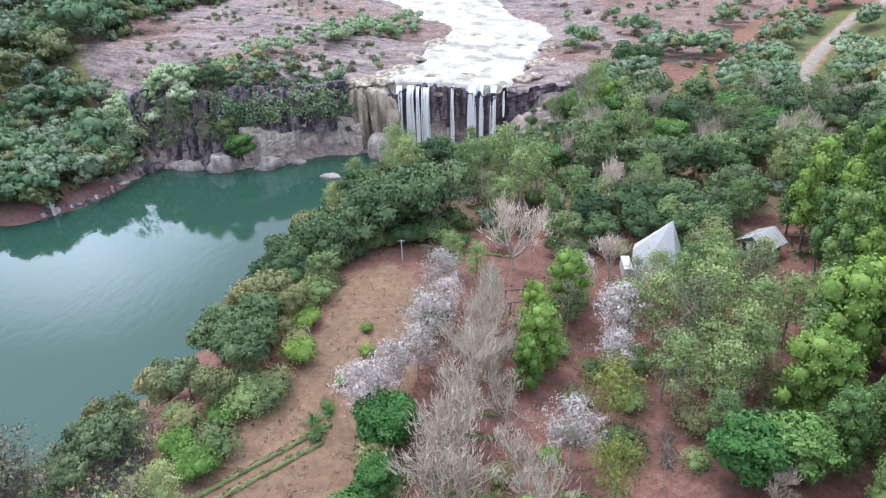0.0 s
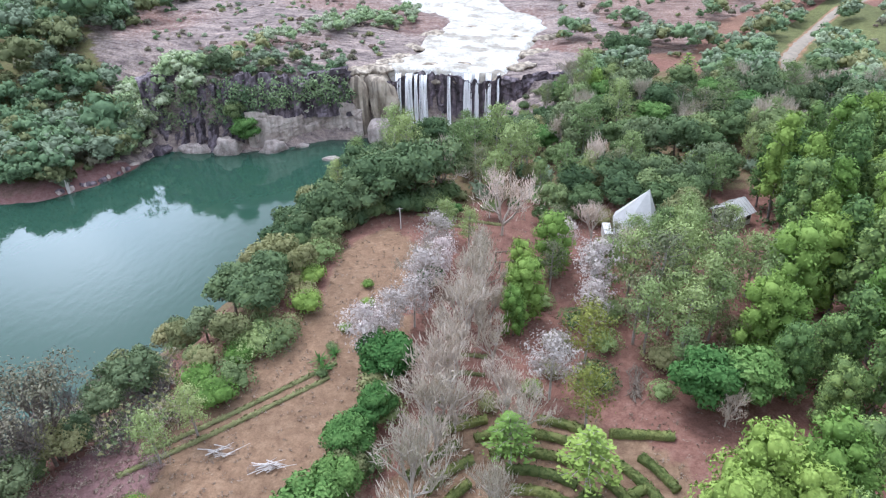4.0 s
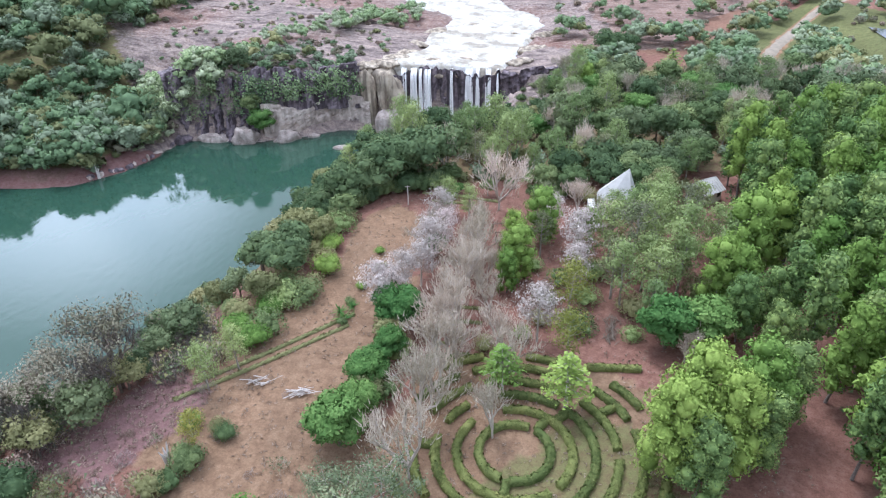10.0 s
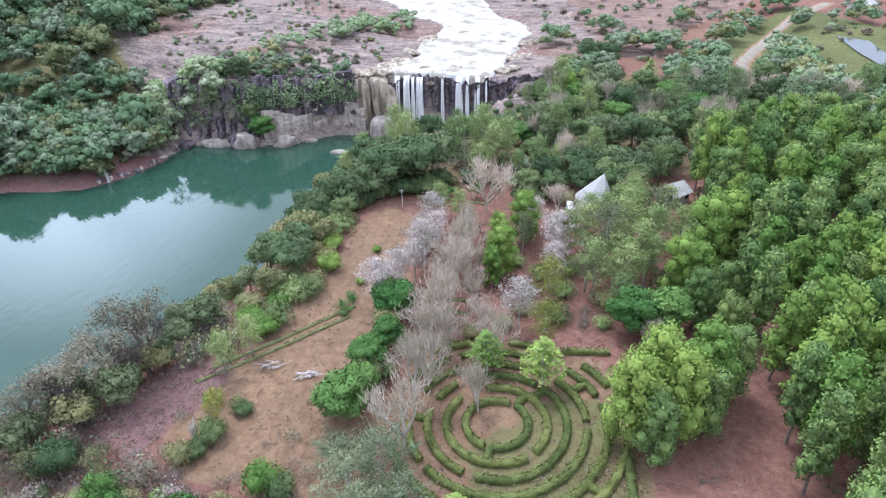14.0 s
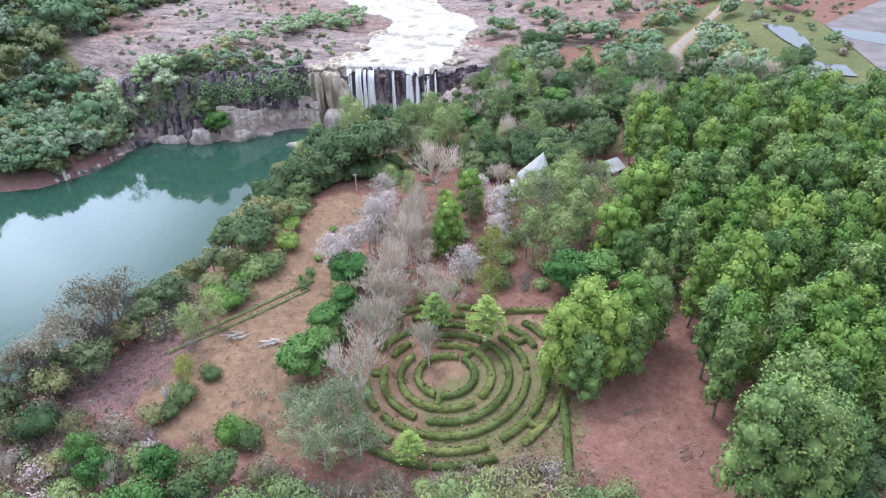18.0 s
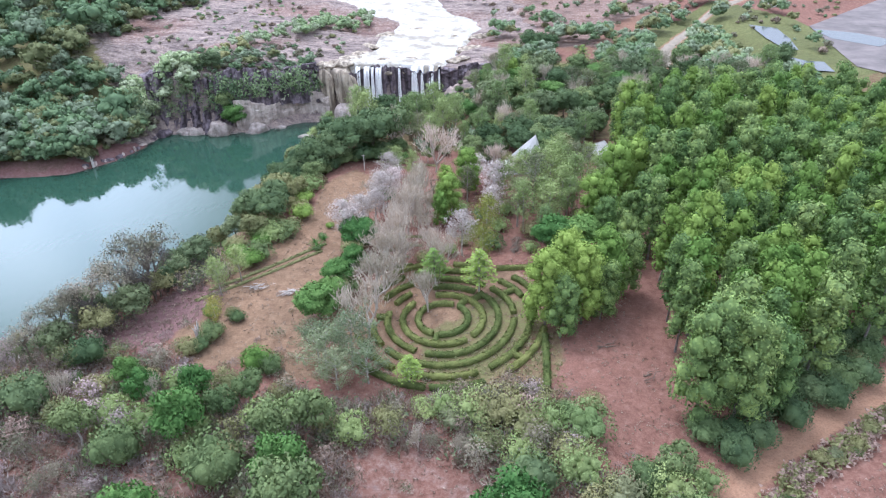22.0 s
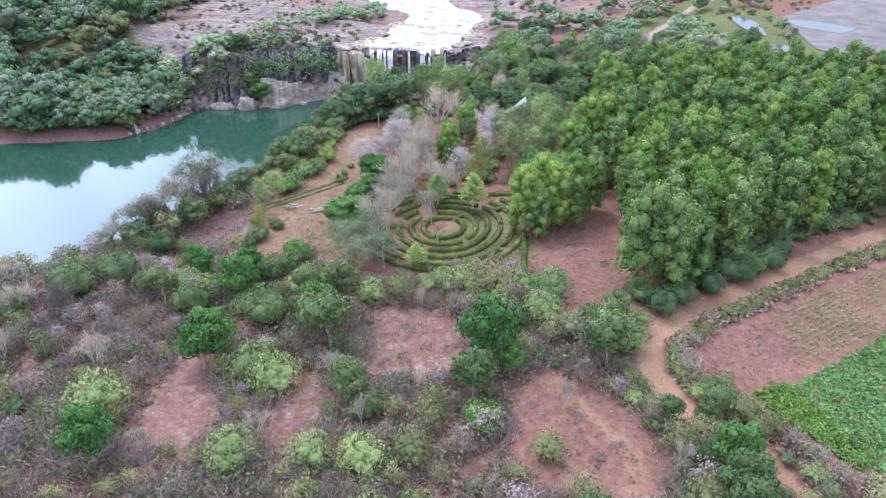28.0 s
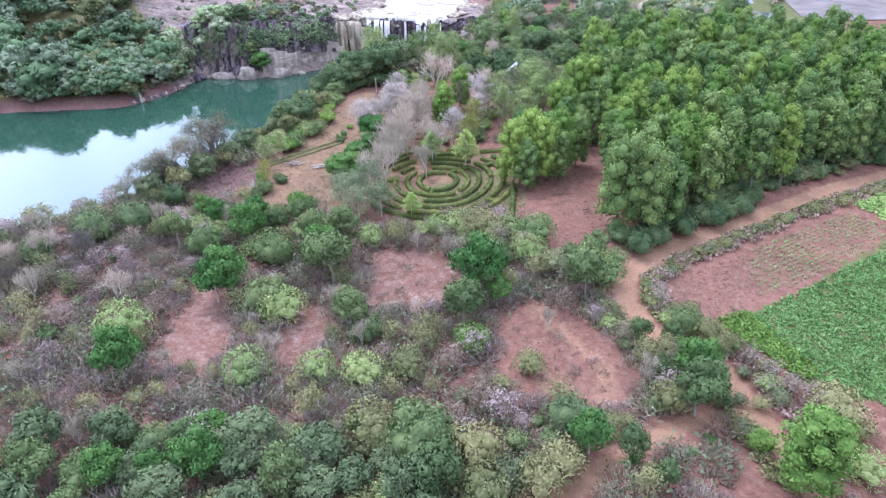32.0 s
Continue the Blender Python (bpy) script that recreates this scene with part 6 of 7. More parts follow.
scatter(OLIVEBUSH + GREYBUSH + GREYBUSH + FLUFFBUSH + BUSH, SLOPE, 4.8, (0.25, 0.55), r3, 0.5, 0.42, in_clearing, 300)
scatter(GREYISH + YOUNG + OLIVEBUSH + FLUFFBUSH + FLUFFBUSH, [(-42, -58), (8, -58), (12, -68), (6, -75), (-46, -75)], 3.4, (0.45, 0.85), r3, 0.5, 0.95, off_road)
scatter(SCRUB, SLOPE, 3.5, (0.6, 1.25), r3, 0.5, 0.62, in_clearing, 290)
merged("dry_thicket", "dense dry grey and brown thicket on the slope", "shrubs", THICKET, spots_in(SLOPE, 1500, (0.7, 1.7), r3, in_clearing), r3, False)
scatter(BARE + DRYSHRUB + DRYSHRUB, [(-74, -22), (-44, -14), (-10, -24), (2, -44), (2, -66), (-60, -66)], 6.0, (0.35, 0.65), r3, 0.5, 0.75, in_clearing)
merged("dry_thicket", "sparse dry shrubs on bare soil", "shrubs", THICKET, spots_in([(-44, -12), (-28, 12), (-12, -8), (14, -18), (26, -30), (24, -56), (-30, -52)], 130, (0.35, 0.8), r3, off_road), r3, False)
merged("dry_thicket", "dry thicket on the slope beyond the track", "shrubs", THICKET + OLIVEBUSH, spots_in([(-80, -75), (32, -75), (32, -108), (-80, -108)], 240, (0.5, 1.1), r3), r3, False)
merged("dry_thicket", "grey shrubs above the lake bank", "shrubs", BANKTHICKET, spots_in([(-58, 13), (-50, 24), (-40, 24), (-32, 8), (-44, -6), (-62, 0)], 170, (0.8, 1.7), r3), r3, False)
scatter(OLIVE + GREYISH + BUSH + BANKBARE, [(-54, 12), (-48, 22), (-38, 12), (-36, 6), (-46, -4)], 4.2, (0.4, 0.7), r3, 0.5, 0.85)
scatter(DARKBUSH + GREYBUSH + OLIVEBUSH + DRYSHRUB + BARE, [(-86, -20), (-64, 0), (-50, -8), (-56, -34), (-90, -40)], 5.0, (0.4, 0.8), r3, 0.5, 0.8)


def beside(kinds, line, off, gap, scale, rng, wide=0.5):
    """A loose row of plants beside a line, off to its side."""
    for (ax, ay), (bx, by) in zip(line, line[1:]):
        d = math.hypot(bx - ax, by - ay)
        for k in range(int(d / gap)):
            u, o = (k + rng.random()) * gap / d, off + rng.normal(0, wide)
            x, y = ax + (bx - ax) * u + (by - ay) / d * o, ay + (by - ay) * u - (bx - ax) / d * o
            put(kinds, x, y, rng.uniform(*scale), rng)


ROADSIDE = OLIVEBUSH + FLUFFBUSH + GREYBUSH + THICKET[2:] + DRYSHRUB
beside(ROADSIDE, ROAD[:6], -3.2, 1.7, (0.2, 0.45), r3, 0.7)
beside(ROADSIDE, ROAD[5:9], -3.4, 1.1, (0.25, 0.5), r3, 0.7)
beside(ROADSIDE, ROAD[7:13], -4.0, 1.1, (0.3, 0.6), r3, 1.2)
beside(ROADSIDE, ROAD[7:13], -5.6, 1.6, (0.25, 0.5), r3, 2.0)
beside(ROADSIDE + LIMEBUSH, ROAD[6:12], 3.4, 0.9, (0.3, 0.65), r3, 0.8)
beside(ROADSIDE, TRACK, 2.8, 1.3, (0.25, 0.5), r3, 0.6)
beside(DARKBUSH + BUSH + DARKBUSH + OLIVEBUSH, ROAD[:5], 4.6, 1.5, (0.3, 0.75), r3, 0.9)
beside(DARKBUSH + BUSH, ROAD[:4], 7.0, 1.8, (0.4, 0.8), r3, 1.0)
row(FLUFFBUSH + OLIVEBUSH + BUSH + YOUNG, [(26.6, -49, 0.75), (28, -52.2, 0.95), (29.2, -54.8, 0.8), (27.4, -47, 0.55), (29.8, -50.6, 0.7), (25.4, -51.4, 0.6), (30, -44, 0.7), (32, -45.4, 0.75), (34, -47.2, 0.6), (20.7, -32.1, 0.95), (22.4, -34.6, 0.8), (21.4, -30, 0.8), (18.8, -30.6, 0.8), (40.4, -59, 0.7), (41.6, -63, 0.8), (43.6, -57.4, 0.6)], r3, 1.3)
row(DRYSHRUB + THICKET[:3] + OLIVEBUSH, [(35.6, -48.6, 1.1), (37, -50.6, 1.2), (38.6, -52.4, 1.2), (40.4, -53.6, 1.2), (42.2, -55.4, 1.2), (36.4, -52.4, 0.9), (39, -55, 1.0), (28.4, -38.6, 1.1), (28, -40.6, 1.1), (29, -42.4, 1.0), (28.6, -36.6, 0.9), (30.4, -33.4, 0.8)], r3)


def strip_beside(line, near, far):
    """The outline of a strip beside a line."""
    a, b = [], []
    for k, (x, y) in enumerate(line):
        (px, py), (qx, qy) = line[max(k - 1, 0)], line[min(k + 1, len(line) - 1)]
        d = math.hypot(qx - px, qy - py)
        ux, uy = (qy - py) / d, -(qx - px) / d
        a.append((x + ux * near, y + uy * near))
        b.append((x + ux * far, y + uy * far))
    return a + b[::-1]


# ---- grass, litter and crops ----
def tufts(name, label, mat, poly, count, size, blades, seed, skip=None, lift=0.25):
    """Low tufts that nobody could count, in one mesh."""
    rng = np.random.default_rng(seed)
    spots = np.array(spots_in(poly, count, (0.6, 1.4), rng, skip))
    z = height(spots[:, 0], spots[:, 1])
    base = np.repeat(np.stack([spots[:, 0], spots[:, 1], z], 1), blades, 0)
    sc = np.repeat(spots[:, 2], blades)[:, None]
    pts = base + rng.normal(0, 1, base.shape) * (size * 0.7, size * 0.7, size * 0.25) * sc + (0, 0, lift * size * 2)
    me = fast_mesh(name, *leaf_quads(pts, rng.normal(0, 0.8, pts.shape) + (0, 0, 0.7), size * 0.6, rng, 1.8, 0.4))
    me.materials.append(mat)
    return tagged(new(name, me), label, "grass" if "grass" in name else "plants", kind="stuff")


tufts("dry_grass", "dry grey-brown grass and litter on the slope", LEAF_DRY, SLOPE, 9000, 0.36, 12, 41, in_clearing)
tufts("dry_grass", "thin dry grass on bare soil", LEAF_DRY, [(-38, 8), (-30, -14), (24, -70), (26, -4), (12, 50), (-22, 50)], 3600, 0.2, 6, 42, off_road)
tufts("olive_grass", "olive grass between the shrubs", LEAF_FEATHER, SLOPE, 700, 0.28, 12, 43, in_clearing)
tufts("olive_grass", "short green grass beside the maze", LEAF_OLIVE, [(-10, -20), (14, -20), (13, -6), (4, -8), (-4, -12)], 900, 0.2, 6, 44)
tufts("undergrowth", "low green undergrowth below the plantation", LEAF_DARK, PLANTATION, 1500, 0.5, 8, 45)
FIELD = [(35.3, -42.4), (52.5, -32.4), (62, -26.6), (67, -21.5), (84, -11), (84, -60), (52, -60), (48.7, -53.4), (44.3, -51.2), (38.8, -47.8)]
tufts("roadside_scrub", "low olive-brown scrub along the dirt road", LEAF_OLIVE, strip_beside(ROAD[:9], -2.1, -4.2), 520, 0.45, 16, 52, None, 0.5)
tufts("roadside_scrub", "low dry brown scrub along the dirt road", LEAF_DRY, strip_beside(ROAD[:12], -2.0, -4.8), 620, 0.42, 14, 53, None, 0.5)
tufts("roadside_scrub", "low scrub between the road and the slope", LEAF_OLIVE, strip_beside(ROAD[5:12], 1.9, 4.0), 260, 0.42, 14, 54, None, 0.5)
tufts("roadside_scrub", "bright green grass at the edge of the crop field", LEAF_LIME, [(34.2, -41.9), (38, -39.8), (43, -49.2), (41, -50.6), (36.6, -46)], 300, 0.4, 12, 55, None, 0.4)
tufts("dry_grass", "pale straw litter on the bare plot beside the road", LEAF_DRY, [(30, -33), (40, -28.6), (42, -28), (41.4, -37), (35.2, -42), (29, -39.8)], 420, 0.16, 7, 56)
tufts("dry_grass", "short mauve-brown stubble on the red bank", LEAF_DRY, [(-46, -8), (-36, 7), (-30, 2), (-36, -9)], 500, 0.2, 8, 51)
tufts("crop_field", "dense low green crop in a field", CROP, FIELD, 11500, 0.32, 10, 46)
tufts("crop_field", "dense low green crop in a field", CROP, [(64.2, -13.4), (72, -8.8), (84, -2), (92, -4), (84, -9), (67, -19.5)], 1100, 0.42, 11, 47)


def crop_rows():
    """Sparse young rows across a brown plot."""
    rng = np.random.default_rng(48)
    plot = [(42, -27.3), (62.2, -15.6), (66, -20.4), (62.2, -26), (41.4, -37)]
    p = []
    for k in range(34):
        for u in np.arange(0, 36, 0.3):
            x, y = 37 + u * 0.86 + k * 0.36, -29 + u * 0.5 - k * 0.62
            if in_poly(x, y, plot) and rng.random() < 0.62 + 0.3 * wobble(x, y, 3.0):
                p.append((x + rng.normal(0, 0.06), y + rng.normal(0, 0.06), 0))
    p = np.repeat(np.array(p), 6, 0)
    p[:, 2] = height(p[:, 0], p[:, 1]) + 0.12
    p += rng.normal(0, 0.09, p.shape)
    me = fast_mesh("crop_row", *leaf_quads(p, np.zeros_like(p) + (0, 0, 1), 0.15, rng, 1.5, 0.6))
    me.materials.append(LEAF_PALE)
    tagged(new("crop_row", me), "young pale green crop in rows on brown soil", "plants", kind="stuff")


crop_rows()

# ---- across the lake and behind the falls ----
rf = np.random.default_rng(50)
WEST_WOOD = [(-185, 70), (-130, 78.5), (-101, 82.5), (-94, 85.5), (-89.5, 91), (-87.5, 100), (-90, 112), (-99, 126), (-112, 132), (-116, 146), (-109, 158), (-105, 196), (-97, 212), (-110, 235), (-195, 235)]
# this wood's paleness is haze painted into its leaves
merged("far_wood", "mixed green and grey wood on the far hill, paled for haze", "woods", FAR_KINDS, spots_in(WEST_WOOD, 640, (0.5, 1.35), rf) + spots_in(WEST_WOOD, 75, (1.7, 2.5), rf), rf)
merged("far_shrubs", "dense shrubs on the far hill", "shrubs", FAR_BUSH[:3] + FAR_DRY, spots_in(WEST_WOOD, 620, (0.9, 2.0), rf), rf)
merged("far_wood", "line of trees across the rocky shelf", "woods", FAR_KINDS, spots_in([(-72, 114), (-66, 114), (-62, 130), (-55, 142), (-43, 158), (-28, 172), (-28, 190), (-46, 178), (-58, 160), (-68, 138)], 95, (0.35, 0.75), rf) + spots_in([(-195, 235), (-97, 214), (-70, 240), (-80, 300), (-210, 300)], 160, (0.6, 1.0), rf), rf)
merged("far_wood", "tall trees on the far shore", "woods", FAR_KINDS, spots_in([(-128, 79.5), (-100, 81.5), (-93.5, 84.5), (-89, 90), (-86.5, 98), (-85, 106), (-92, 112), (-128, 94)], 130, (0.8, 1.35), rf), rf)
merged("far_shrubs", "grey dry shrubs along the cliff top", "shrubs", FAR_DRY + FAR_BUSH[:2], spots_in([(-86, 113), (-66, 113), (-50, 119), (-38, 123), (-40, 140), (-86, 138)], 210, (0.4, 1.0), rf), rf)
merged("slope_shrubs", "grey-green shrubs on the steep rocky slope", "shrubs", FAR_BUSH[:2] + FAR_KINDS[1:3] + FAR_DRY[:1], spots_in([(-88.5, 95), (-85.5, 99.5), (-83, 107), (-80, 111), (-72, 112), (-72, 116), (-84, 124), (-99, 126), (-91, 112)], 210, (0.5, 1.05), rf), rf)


merged("cliff_wood", "small trees and bushes along the cliff top", "woods", FAR_KINDS + FAR_BUSH[:2], spots_in([(-84, 112), (-74, 112.5), (-66, 112.5), (-56, 116.5), (-46, 120.5), (-39, 122), (-42, 129), (-60, 123), (-84, 122)], 80, (0.35, 0.7), rf), rf)


def face_plants(line, low, high, lean, count, seed):
    """Creepers and bushes that cling to a rock face."""
    rng = np.random.default_rng(seed)
    co, fa, sh, off = [], [], [], 0
    for _ in range(count):
        k = int(rng.integers(len(line) - 1))
        u, v = rng.uniform(), rng.uniform(0.25, 1.0)
        (ax, ay), (bx, by) = line[k], line[k + 1]
        x, y = ax + (bx - ax) * u, ay + (by - ay) * u + lean * v * (high - low) - 0.9
        n, r = 26, rng.uniform(0.5, 1.2)
        p = rng.normal(0, 1, (n, 3)) * (r, r * 0.5, r * 0.9) + (x, y, low + v * (high - low))
        c, f, s = leaf_quads(p, rng.normal(0, 0.5, (n, 3)) + (0, -0.7, 0.6), 0.42, rng)
        co.append(c), fa.append(f + off), sh.append(s)
        off += len(c)
    me = fast_mesh("cliff_plants", np.concatenate(co), np.concatenate(fa), np.concatenate(sh))
    me.materials.append(LEAF_GREYGREEN if seed % 2 else LEAF_MIDHAZE)
    return tagged(new("cliff_plants", me), "creepers and bushes clinging to the rock face", "shrubs", kind="stuff")


face_plants([(-86, 99), (-83, 105.5), (-80, 108.6), (-74, 108.4), (-66, 108.2)], -13, 0.4, 0.32, 46, 1)
face_plants([(-66, 109.4), (-58, 111.6), (-50, 114.6), (-44, 117.4), (-37, 118.2)], -8.0, 0.2, 0.28, 62, 2)
face_plants([(-66, 109.4), (-58, 111.6), (-50, 114.6), (-44, 117.4), (-38, 118.2)], -7.5, -1.0, 0.28, 30, 3)
face_plants([(-67, 108.4), (-60, 109.5)], -13, 0, 0.35, 40, 4)
merged("cliff_plants", "creepers and bushes hanging on the cliff", "shrubs", FAR_BUSH[:3], spots_in([(-84, 111), (-66, 112.5), (-50, 117.5), (-39, 120.5), (-41, 125), (-56, 121), (-82, 118)], 70, (0.4, 0.9), rf), rf)
merged("far_shrubs", "dry and green shrubs on the rocky shelf", "shrubs", FAR_DRY + FAR_BUSH, spots_in([(-104, 134), (-60, 126), (-32, 132), (-32, 170), (-60, 215), (-100, 215)], 200, (0.35, 0.9), rf, lambda x, y: in_poly(x, y, RIVER)), rf)
POND_OUTLINES = [[(108, 134), (118, 128), (124, 118), (116, 112), (108, 122)], [(92, 141), (98.3, 136), (96.5, 122), (93.5, 110), (90.4, 112), (90.4, 124)], [(88, 103.5), (91, 99), (94.6, 98), (93, 89), (89, 90.5), (87.4, 95)]]
MEADOW = [(27, 107), (33, 105), (46, 123), (40, 130), (28, 122)]


def far_open(x, y):
    """Road, water and bare ground in the far east, where no trees stand."""
    return near_line(x, y, FAR_ROAD, 5) or in_poly(x, y, PADDY) or in_poly(x, y, MEADOW) or any(in_poly(x, y, p) for p in POND_OUTLINES) or 57 < x < 66 and 100 < y < 118 or 86 < x < 97 and 82 < y < 108


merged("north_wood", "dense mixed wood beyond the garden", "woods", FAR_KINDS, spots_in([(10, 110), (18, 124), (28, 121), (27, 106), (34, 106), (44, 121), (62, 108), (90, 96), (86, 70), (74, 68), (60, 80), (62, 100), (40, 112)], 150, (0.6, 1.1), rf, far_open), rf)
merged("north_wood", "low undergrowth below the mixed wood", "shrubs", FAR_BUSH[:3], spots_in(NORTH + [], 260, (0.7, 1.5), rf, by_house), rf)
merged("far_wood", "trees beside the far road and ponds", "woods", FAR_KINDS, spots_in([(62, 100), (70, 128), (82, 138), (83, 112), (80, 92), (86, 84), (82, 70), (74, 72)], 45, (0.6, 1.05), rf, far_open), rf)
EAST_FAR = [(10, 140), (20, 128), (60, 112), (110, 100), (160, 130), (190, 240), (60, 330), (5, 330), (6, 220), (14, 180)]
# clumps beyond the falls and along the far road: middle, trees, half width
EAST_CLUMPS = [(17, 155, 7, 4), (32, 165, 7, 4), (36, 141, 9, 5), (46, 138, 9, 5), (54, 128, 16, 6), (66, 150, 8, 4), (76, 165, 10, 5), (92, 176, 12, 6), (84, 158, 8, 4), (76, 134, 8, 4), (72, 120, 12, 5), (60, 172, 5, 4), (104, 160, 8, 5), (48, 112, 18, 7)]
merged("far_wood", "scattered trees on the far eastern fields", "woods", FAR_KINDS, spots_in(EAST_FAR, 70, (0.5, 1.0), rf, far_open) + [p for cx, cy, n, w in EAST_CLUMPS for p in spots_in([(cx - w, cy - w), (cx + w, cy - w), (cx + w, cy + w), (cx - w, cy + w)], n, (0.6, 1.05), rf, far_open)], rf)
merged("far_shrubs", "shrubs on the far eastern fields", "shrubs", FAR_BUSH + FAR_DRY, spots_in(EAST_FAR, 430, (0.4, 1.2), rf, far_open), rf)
put(BRIGHT, -61.4, 109.8, 1.25, rf, z=-14.6)
put(GREEN, -63.8, 110.6, 0.85, rf, z=-9.4)
put(GREYISH, -67.0, 114.5, 0.8, rf)
put(DARK, 24.6, 126, 1.15, rf)
put(DARK, 29, 127.5, 0.9, rf)
put(SLIM, 16.4, 101.4, 0.5, rf)
put(TIERED, 35, 104, 1.0, rf)



# ---- fields and ponds behind the wood ----
def sheet(name, poly, z, mat, label, category):
    bm = bmesh.new()
    bm.faces.new([bm.verts.new((x, y, z)) for x, y in poly])
    bmesh.ops.triangulate(bm, faces=bm.faces[:])
    return tagged(part(name, bm, mat), label, category, kind="structure")


sheet("paddy_field", PADDY, 5.35, MUD_FIELD, "flooded grey-brown paddy field", "field")
ROAD_PALE = plain("pale_road_dust", (0.27, 0.225, 0.17), 0.9, 0.0, 0.6, 0.25)


def road_strip(name, path, half, mat, label):
    """A worn road laid on the ground, a hand above it, with uneven edges."""
    rng = np.random.default_rng(77)
    path = np.array(path, float)
    run = np.concatenate([[0], np.cumsum(np.hypot(*np.diff(path, axis=0).T))])
    at = np.arange(0, run[-1], 1.2)
    px, py = np.interp(at, run, path[:, 0]), np.interp(at, run, path[:, 1])
    dx, dy = np.gradient(px), np.gradient(py)
    ln = np.hypot(dx, dy)
    rows = []
    for side in (-1, -0.4, 0.4, 1):
        w = side * half * (1 + (abs(side) == 1) * rng.normal(0, 0.1, len(at)))
        x, y = px - dy / ln * w, py + dx / ln * w
        rows.append(np.stack([x, y, height(x, y) + (0.3 if abs(side) < 1 else 0.02)], 1))
    m = len(at)
    fa = [(r * m + k, (r + 1) * m + k, (r + 1) * m + k + 1, r * m + k + 1) for r in range(3) for k in range(m - 1)]
    return tagged(part(name, fast_mesh(name, np.concatenate(rows), np.array(fa)[:, ::-1]), mat), label, "road", kind="structure")


road_strip("far_road", FAR_ROAD, 1.5, ROAD_PALE, "pale dusty road winding through the far fields")
for poly in POND_OUTLINES:
    sheet("pond", poly, 5.42, POND, "shallow pale pond reflecting the sky", "pond")


# ---- buildings ----
def box(bm, x0, y0, z0, x1, y1, z1):
    v = [bm.verts.new(p) for p in ((x0, y0, z0), (x1, y0, z0), (x1, y1, z0), (x0, y1, z0), (x0, y0, z1), (x1, y0, z1), (x1, y1, z1), (x0, y1, z1))]
    for f in ((0, 3, 2, 1), (4, 5, 6, 7), (0, 1, 5, 4), (1, 2, 6, 5), (2, 3, 7, 6), (3, 0, 4, 7)):
        bm.faces.new([v[i] for i in f])


def slab(corners, thick):
    """A thin panel over three or four corners."""
    bm = bmesh.new()
    f = bm.faces.new([bm.verts.new(c) for c in corners])
    bm.normal_update()
    bmesh.ops.solidify(bm, geom=[f], thickness=thick)
    return bm


def peaked_house(x, y, turn):
    """A steep tent-like house of sheet metal, one corner drawn up to a peak."""
    root = tagged(new("peaked_house"), "steep tent-shaped house of pale grey sheet metal among trees", "house")
    root.matrix_world = pose(x, y, ground_at(x, y), 0, 0, turn)
    a, b, c, d = (-3.0, -2.2, 0), (1.9, -2.4, 0), (3.2, 1.4, 0), (-2.4, 2.4, 0)
    peak = (1.4, 1.4, 6.3)
    at, dt, ct = (-3.0, 0.2, 2.9), (-2.4, 2.4, 2.4), (3.2, 1.4, 1.6)
    for name, quad in (("roof", (a, b, peak, at)), ("roof", (b, c, ct, peak)), ("roof", (at, peak, dt)), ("roof", (peak, ct, dt)), ("wall", (d, a, at, dt)), ("wall", (c, d, dt, ct))):
        part(name, slab(quad, 0.08), SHEET_METAL, root)
    bm = bmesh.new()
    box(bm, -4.1, -1.8, 0, -3.1, 1.2, 1.5)
    part("porch", bm, PLASTER, root)
    for k in range(7):
        u = (k + 0.5) / 7
        bm = bmesh.new()
        p0, p1 = Vector(a).lerp(Vector(b), u), Vector(at).lerp(Vector(peak), u)
        box(bm, p0.x - 0.03, p0.y - 0.06, 0, p0.x + 0.03, p0.y - 0.0, 0.01)
        for v in bm.verts:
            if v.co.z > 0.005:
                v.co += p1 - p0
        part("seam", bm, SHEET_METAL, root)
    return root


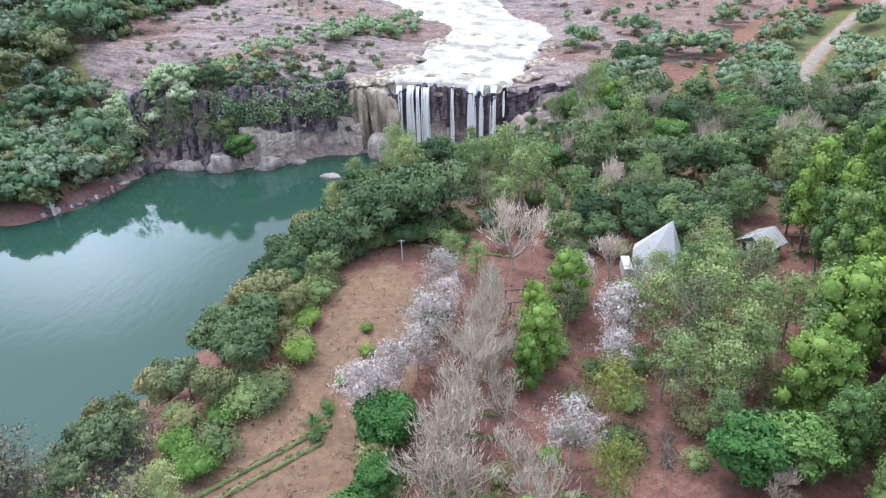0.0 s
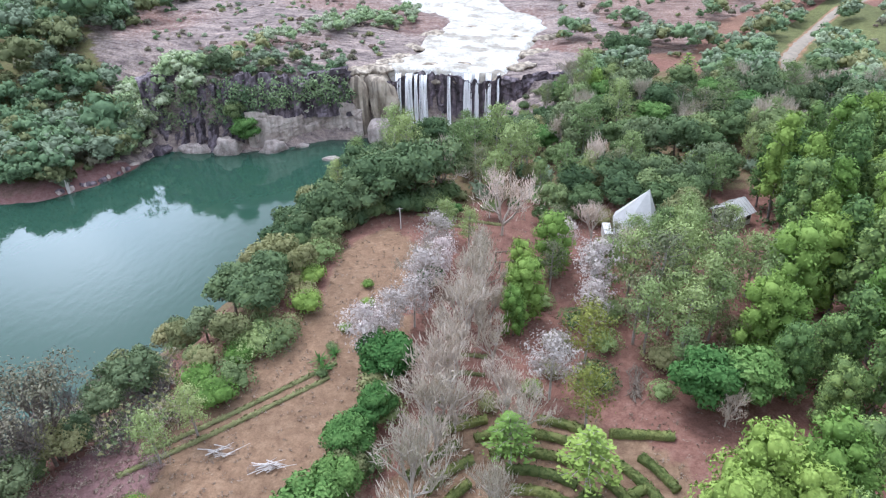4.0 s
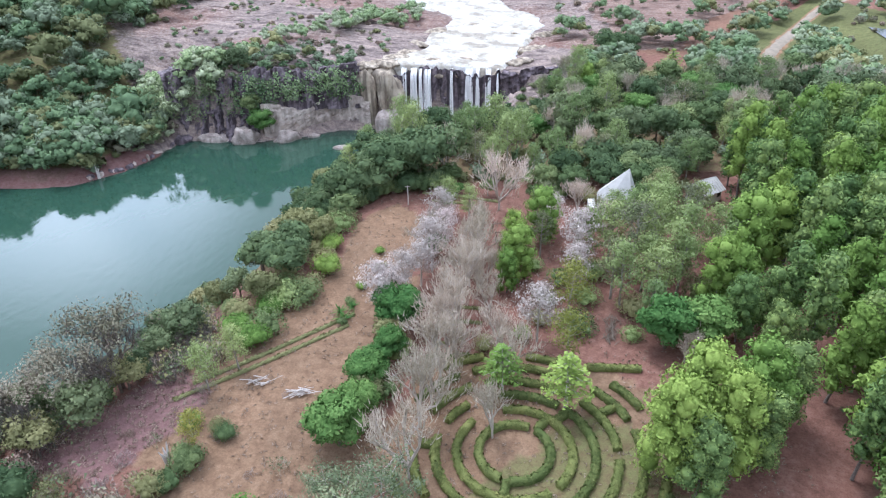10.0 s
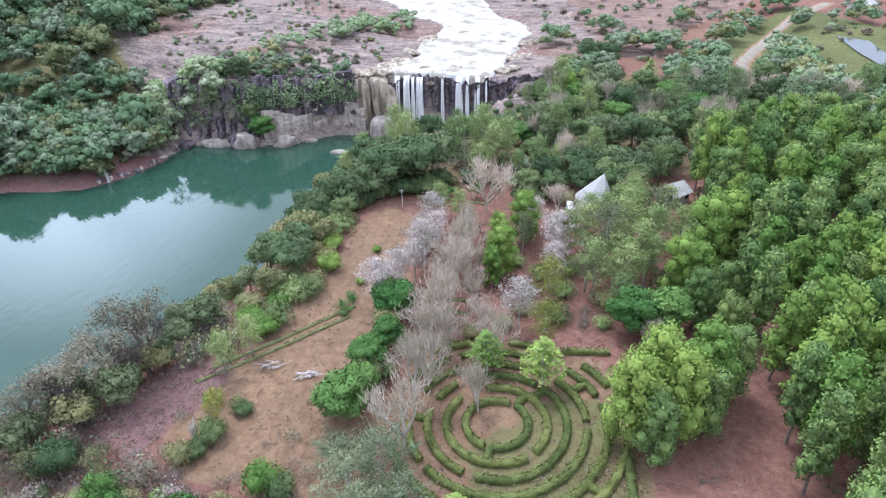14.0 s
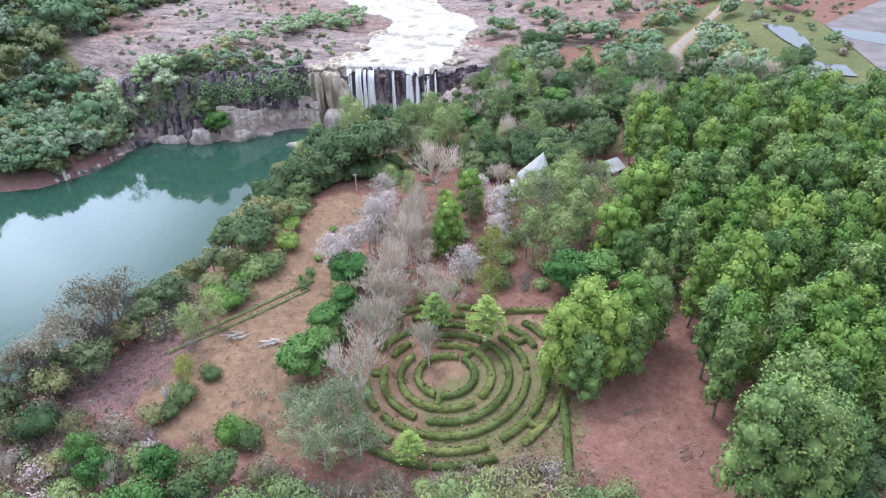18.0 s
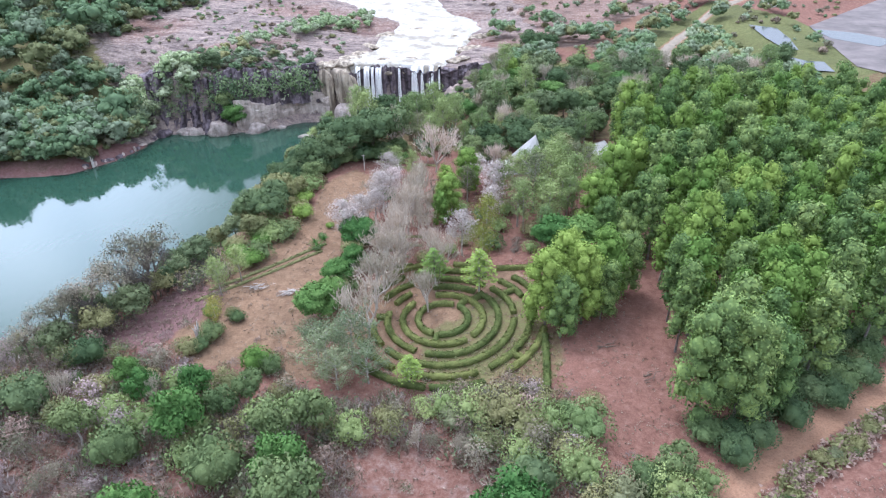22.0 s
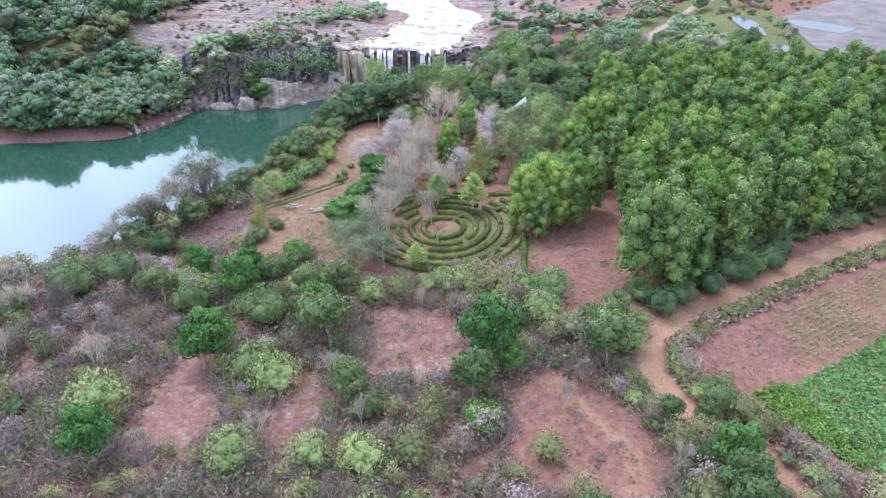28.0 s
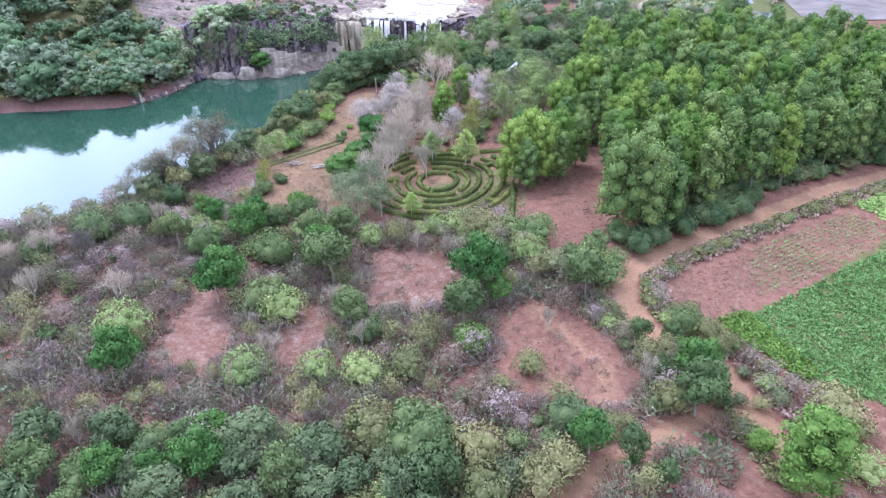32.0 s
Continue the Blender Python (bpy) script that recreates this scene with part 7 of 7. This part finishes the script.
def gable_house(x, y, turn, w=5.4, d=4.2, wall=2.3, rise=1.3, ribs=8, label="small house with white walls and a ribbed grey roof", name="gable_house"):
    root = tagged(new(name), label, "house")
    root.matrix_world = pose(x, y, ground_at(x, y), 0, 0, turn)
    bm = bmesh.new()
    box(bm, -w / 2, -d / 2, -0.3, w / 2, d / 2, wall)
    part("wall", bm, PLASTER, root)
    for s in (-1, 1):
        bm = bmesh.new()
        f = bm.faces.new([bm.verts.new(p) for p in ((s * w / 2, -d / 2, wall), (s * w / 2, d / 2, wall), (s * w / 2, 0, wall + rise))])
        bmesh.ops.solidify(bm, geom=[f], thickness=0.1)
        part("gable", bm, PLASTER, root)
        e = w / 2 + 0.35
        q = [(-e, s * (d / 2 + 0.4), wall - 0.15), (e, s * (d / 2 + 0.4), wall - 0.15), (e, 0, wall + rise + 0.12), (-e, 0, wall + rise + 0.12)]
        slope = part("roof", slab(q if s < 0 else q[::-1], 0.07), OLD_ROOF, root)
        for k in range(ribs):
            xx = -e + 2 * e * (k + 0.5) / ribs
            rib = slab([(xx - 0.06, s * (d / 2 + 0.41), wall - 0.07), (xx + 0.06, s * (d / 2 + 0.41), wall - 0.07), (xx + 0.06, 0, wall + rise + 0.2), (xx - 0.06, 0, wall + rise + 0.2)], 0.05)
            part("rib", rib, OLD_ROOF, slope)
    for yy in (-1.0, 0.9):
        bm = bmesh.new()
        box(bm, -w / 2 - 0.03, yy - 0.35, 0.9, -w / 2 + 0.02, yy + 0.35, 1.9)
        part("window", bm, DARKNESS, root)
    for xx in (-1.2, 1.3):
        bm = bmesh.new()
        box(bm, xx - 0.4, -d / 2 - 0.03, 0.8, xx + 0.4, -d / 2 + 0.02, 1.8)
        part("window", bm, DARKNESS, root)
    return root


peaked_house(14.8, 42.4, 0)
gable_house(28.4, 47.8, 38, 3.9, 3.3, 2.0, 1.1)
gable_house(68.5, 74.5, 30, 9, 5, 2.6, 1.4, 14, "long low shed with a weathered grey roof", "long_shed")
gable_house(63.6, 96.3, 15, 6, 5, 2.4, 1.5, 9, "small farm hut with a pale roof")
gable_house(112, 172, 40, 8, 5, 2.5, 1.4, 10, "far farm house with a pale roof")


def water_tank(x, y):
    root = tagged(new("water_tank"), "pale blue water tank on a small tower", "tank")
    root.matrix_world = pose(x, y, ground_at(x, y))
    bm = bmesh.new()
    bmesh.ops.create_cone(bm, cap_ends=True, segments=16, radius1=0.8, radius2=0.8, depth=1.6, matrix=Matrix.Translation((0, 0, 4.4)))
    part("tank", bm, TANK_BLUE, root)
    for sx in (-0.6, 0.6):
        for sy in (-0.6, 0.6):
            bm = bmesh.new()
            box(bm, sx - 0.08, sy - 0.08, -0.3, sx + 0.08, sy + 0.08, 3.6)
            part("leg", bm, SHEET_METAL, root)
    return root


water_tank(65, 99)


# ---- small things ----
def branch_heap(x, y, turn, label, n=16, long=1.6, seed=0, mat=None):
    rng = np.random.default_rng(seed)
    root = tagged(new("branch_heap"), label, "brushwood")
    root.matrix_world = pose(x, y, ground_at(x, y), 0, 0, turn)
    for k in range(n):
        a = rng.uniform(-0.7, 0.7)
        p = np.array([rng.normal(0, 0.7), rng.normal(0, 0.35), 0.08 + 0.5 * k / n])
        d = np.array([math.cos(a), math.sin(a), rng.normal(0, 0.08)]) * long * rng.uniform(0.5, 1)
        part("branch", fast_mesh("branch", *tube([p - d / 2, p + (0, 0, 0.06), p + d / 2], [0.05, 0.04, 0.015], 5)), mat or DEADWOOD, root)
    return root


branch_heap(-21.6, 3.3, 20, "heap of bleached cut branches on dry soil", 18, 2.0, 1)
branch_heap(10.4, 13.8, 75, "long heap of dark grey cut branches on red soil", 44, 1.5, 2, BARK_BROWN)
branch_heap(10.7, 16.0, 80, "long heap of dark grey cut branches on red soil", 36, 1.4, 3, BARK_BROWN)
branch_heap(-26, 4.6, 10, "scattered bleached branches on dry soil", 12, 2.4, 4)
branch_heap(19.5, -9.5, 10, "small heap of dark brushwood on red soil", 12, 1.4, 5, BARK_BROWN)
branch_heap(23, -15.5, 40, "small heap of dark brushwood on red soil", 12, 1.2, 6, BARK_BROWN)


def dead_stump(x, y, label, tall=1.8, seed=0, z=None):
    rng = np.random.default_rng(seed)
    root = tagged(new("dead_stump"), label, "stump")
    root.matrix_world = pose(x, y, ground_at(x, y) if z is None else z)
    for k in range(5):
        a = k * 1.3
        tip = (0.5 * math.cos(a) * rng.uniform(0.4, 1.2), 0.5 * math.sin(a), tall * rng.uniform(0.6, 1))
        part("limb", fast_mesh("limb", *tube([(0.15 * math.cos(a), 0.15 * math.sin(a), -0.2), (tip[0] * 0.5, tip[1] * 0.5, tall * 0.45), tip], [0.16, 0.12, 0.04], 6), smooth_faces=True), DEADWOOD, root)
    return root


row(LIMEBUSH + YELLOW + OLIVEBUSH, [(-30.6, -1.8, 0.45), (-29.2, -4.6, 0.5), (-28, -2.2, 0.4), (-31.2, -9.4, 0.6), (-22.2, -12.2, 0.75)], rg, 1.3)
dead_stump(-31.2, -6.0, "bleached white dead stump on the slope", 2.2, 1)
dead_stump(-91.5, 84.4, "bleached dead trunk on the red lake shore", 3.2, 2, LAKE_Z + 0.4)


def lamp_post(x, y, label):
    root = tagged(new("post"), label, "post")
    root.matrix_world = pose(x, y, ground_at(x, y))
    part("shaft", fast_mesh("shaft", *tube([(0, 0, -0.3), (0.03, 0, 1.6), (0, 0, 3.2)], [0.09, 0.08, 0.06], 8)), DEADWOOD, root)
    part("crossbar", fast_mesh("crossbar", *tube([(-0.4, 0, 3.0), (0.4, 0, 3.05)], [0.04, 0.04], 6)), DEADWOOD, root)
    return root


lamp_post(-16, 45, "weathered wooden post at the edge of the wood")


def trellis(x, y):
    """A rough dark timber frame."""
    root = tagged(new("timber_frame"), "rough dark timber frame standing on red soil", "frame")
    root.matrix_world = pose(x, y, ground_at(x, y), 0, 0, 12)
    for px, py in ((-1, -2.4), (1, -2.4), (-1, 0), (1, 0), (-1, 2.4), (1, 2.4)):
        part("post", fast_mesh("post", *tube([(px, py, -0.3), (px, py, 1.5)], [0.11, 0.1], 6)), BARK_BROWN, root)
    for py in (-2.4, 0, 2.4):
        part("beam", fast_mesh("beam", *tube([(-1.3, py, 1.5), (1.3, py, 1.52)], [0.09, 0.09], 6)), BARK_BROWN, root)
    return root


trellis(-1.5, 35)

for ob in PROTOTYPES:
    for o in (*ob.children_recursive, ob):
        bpy.data.objects.remove(o)
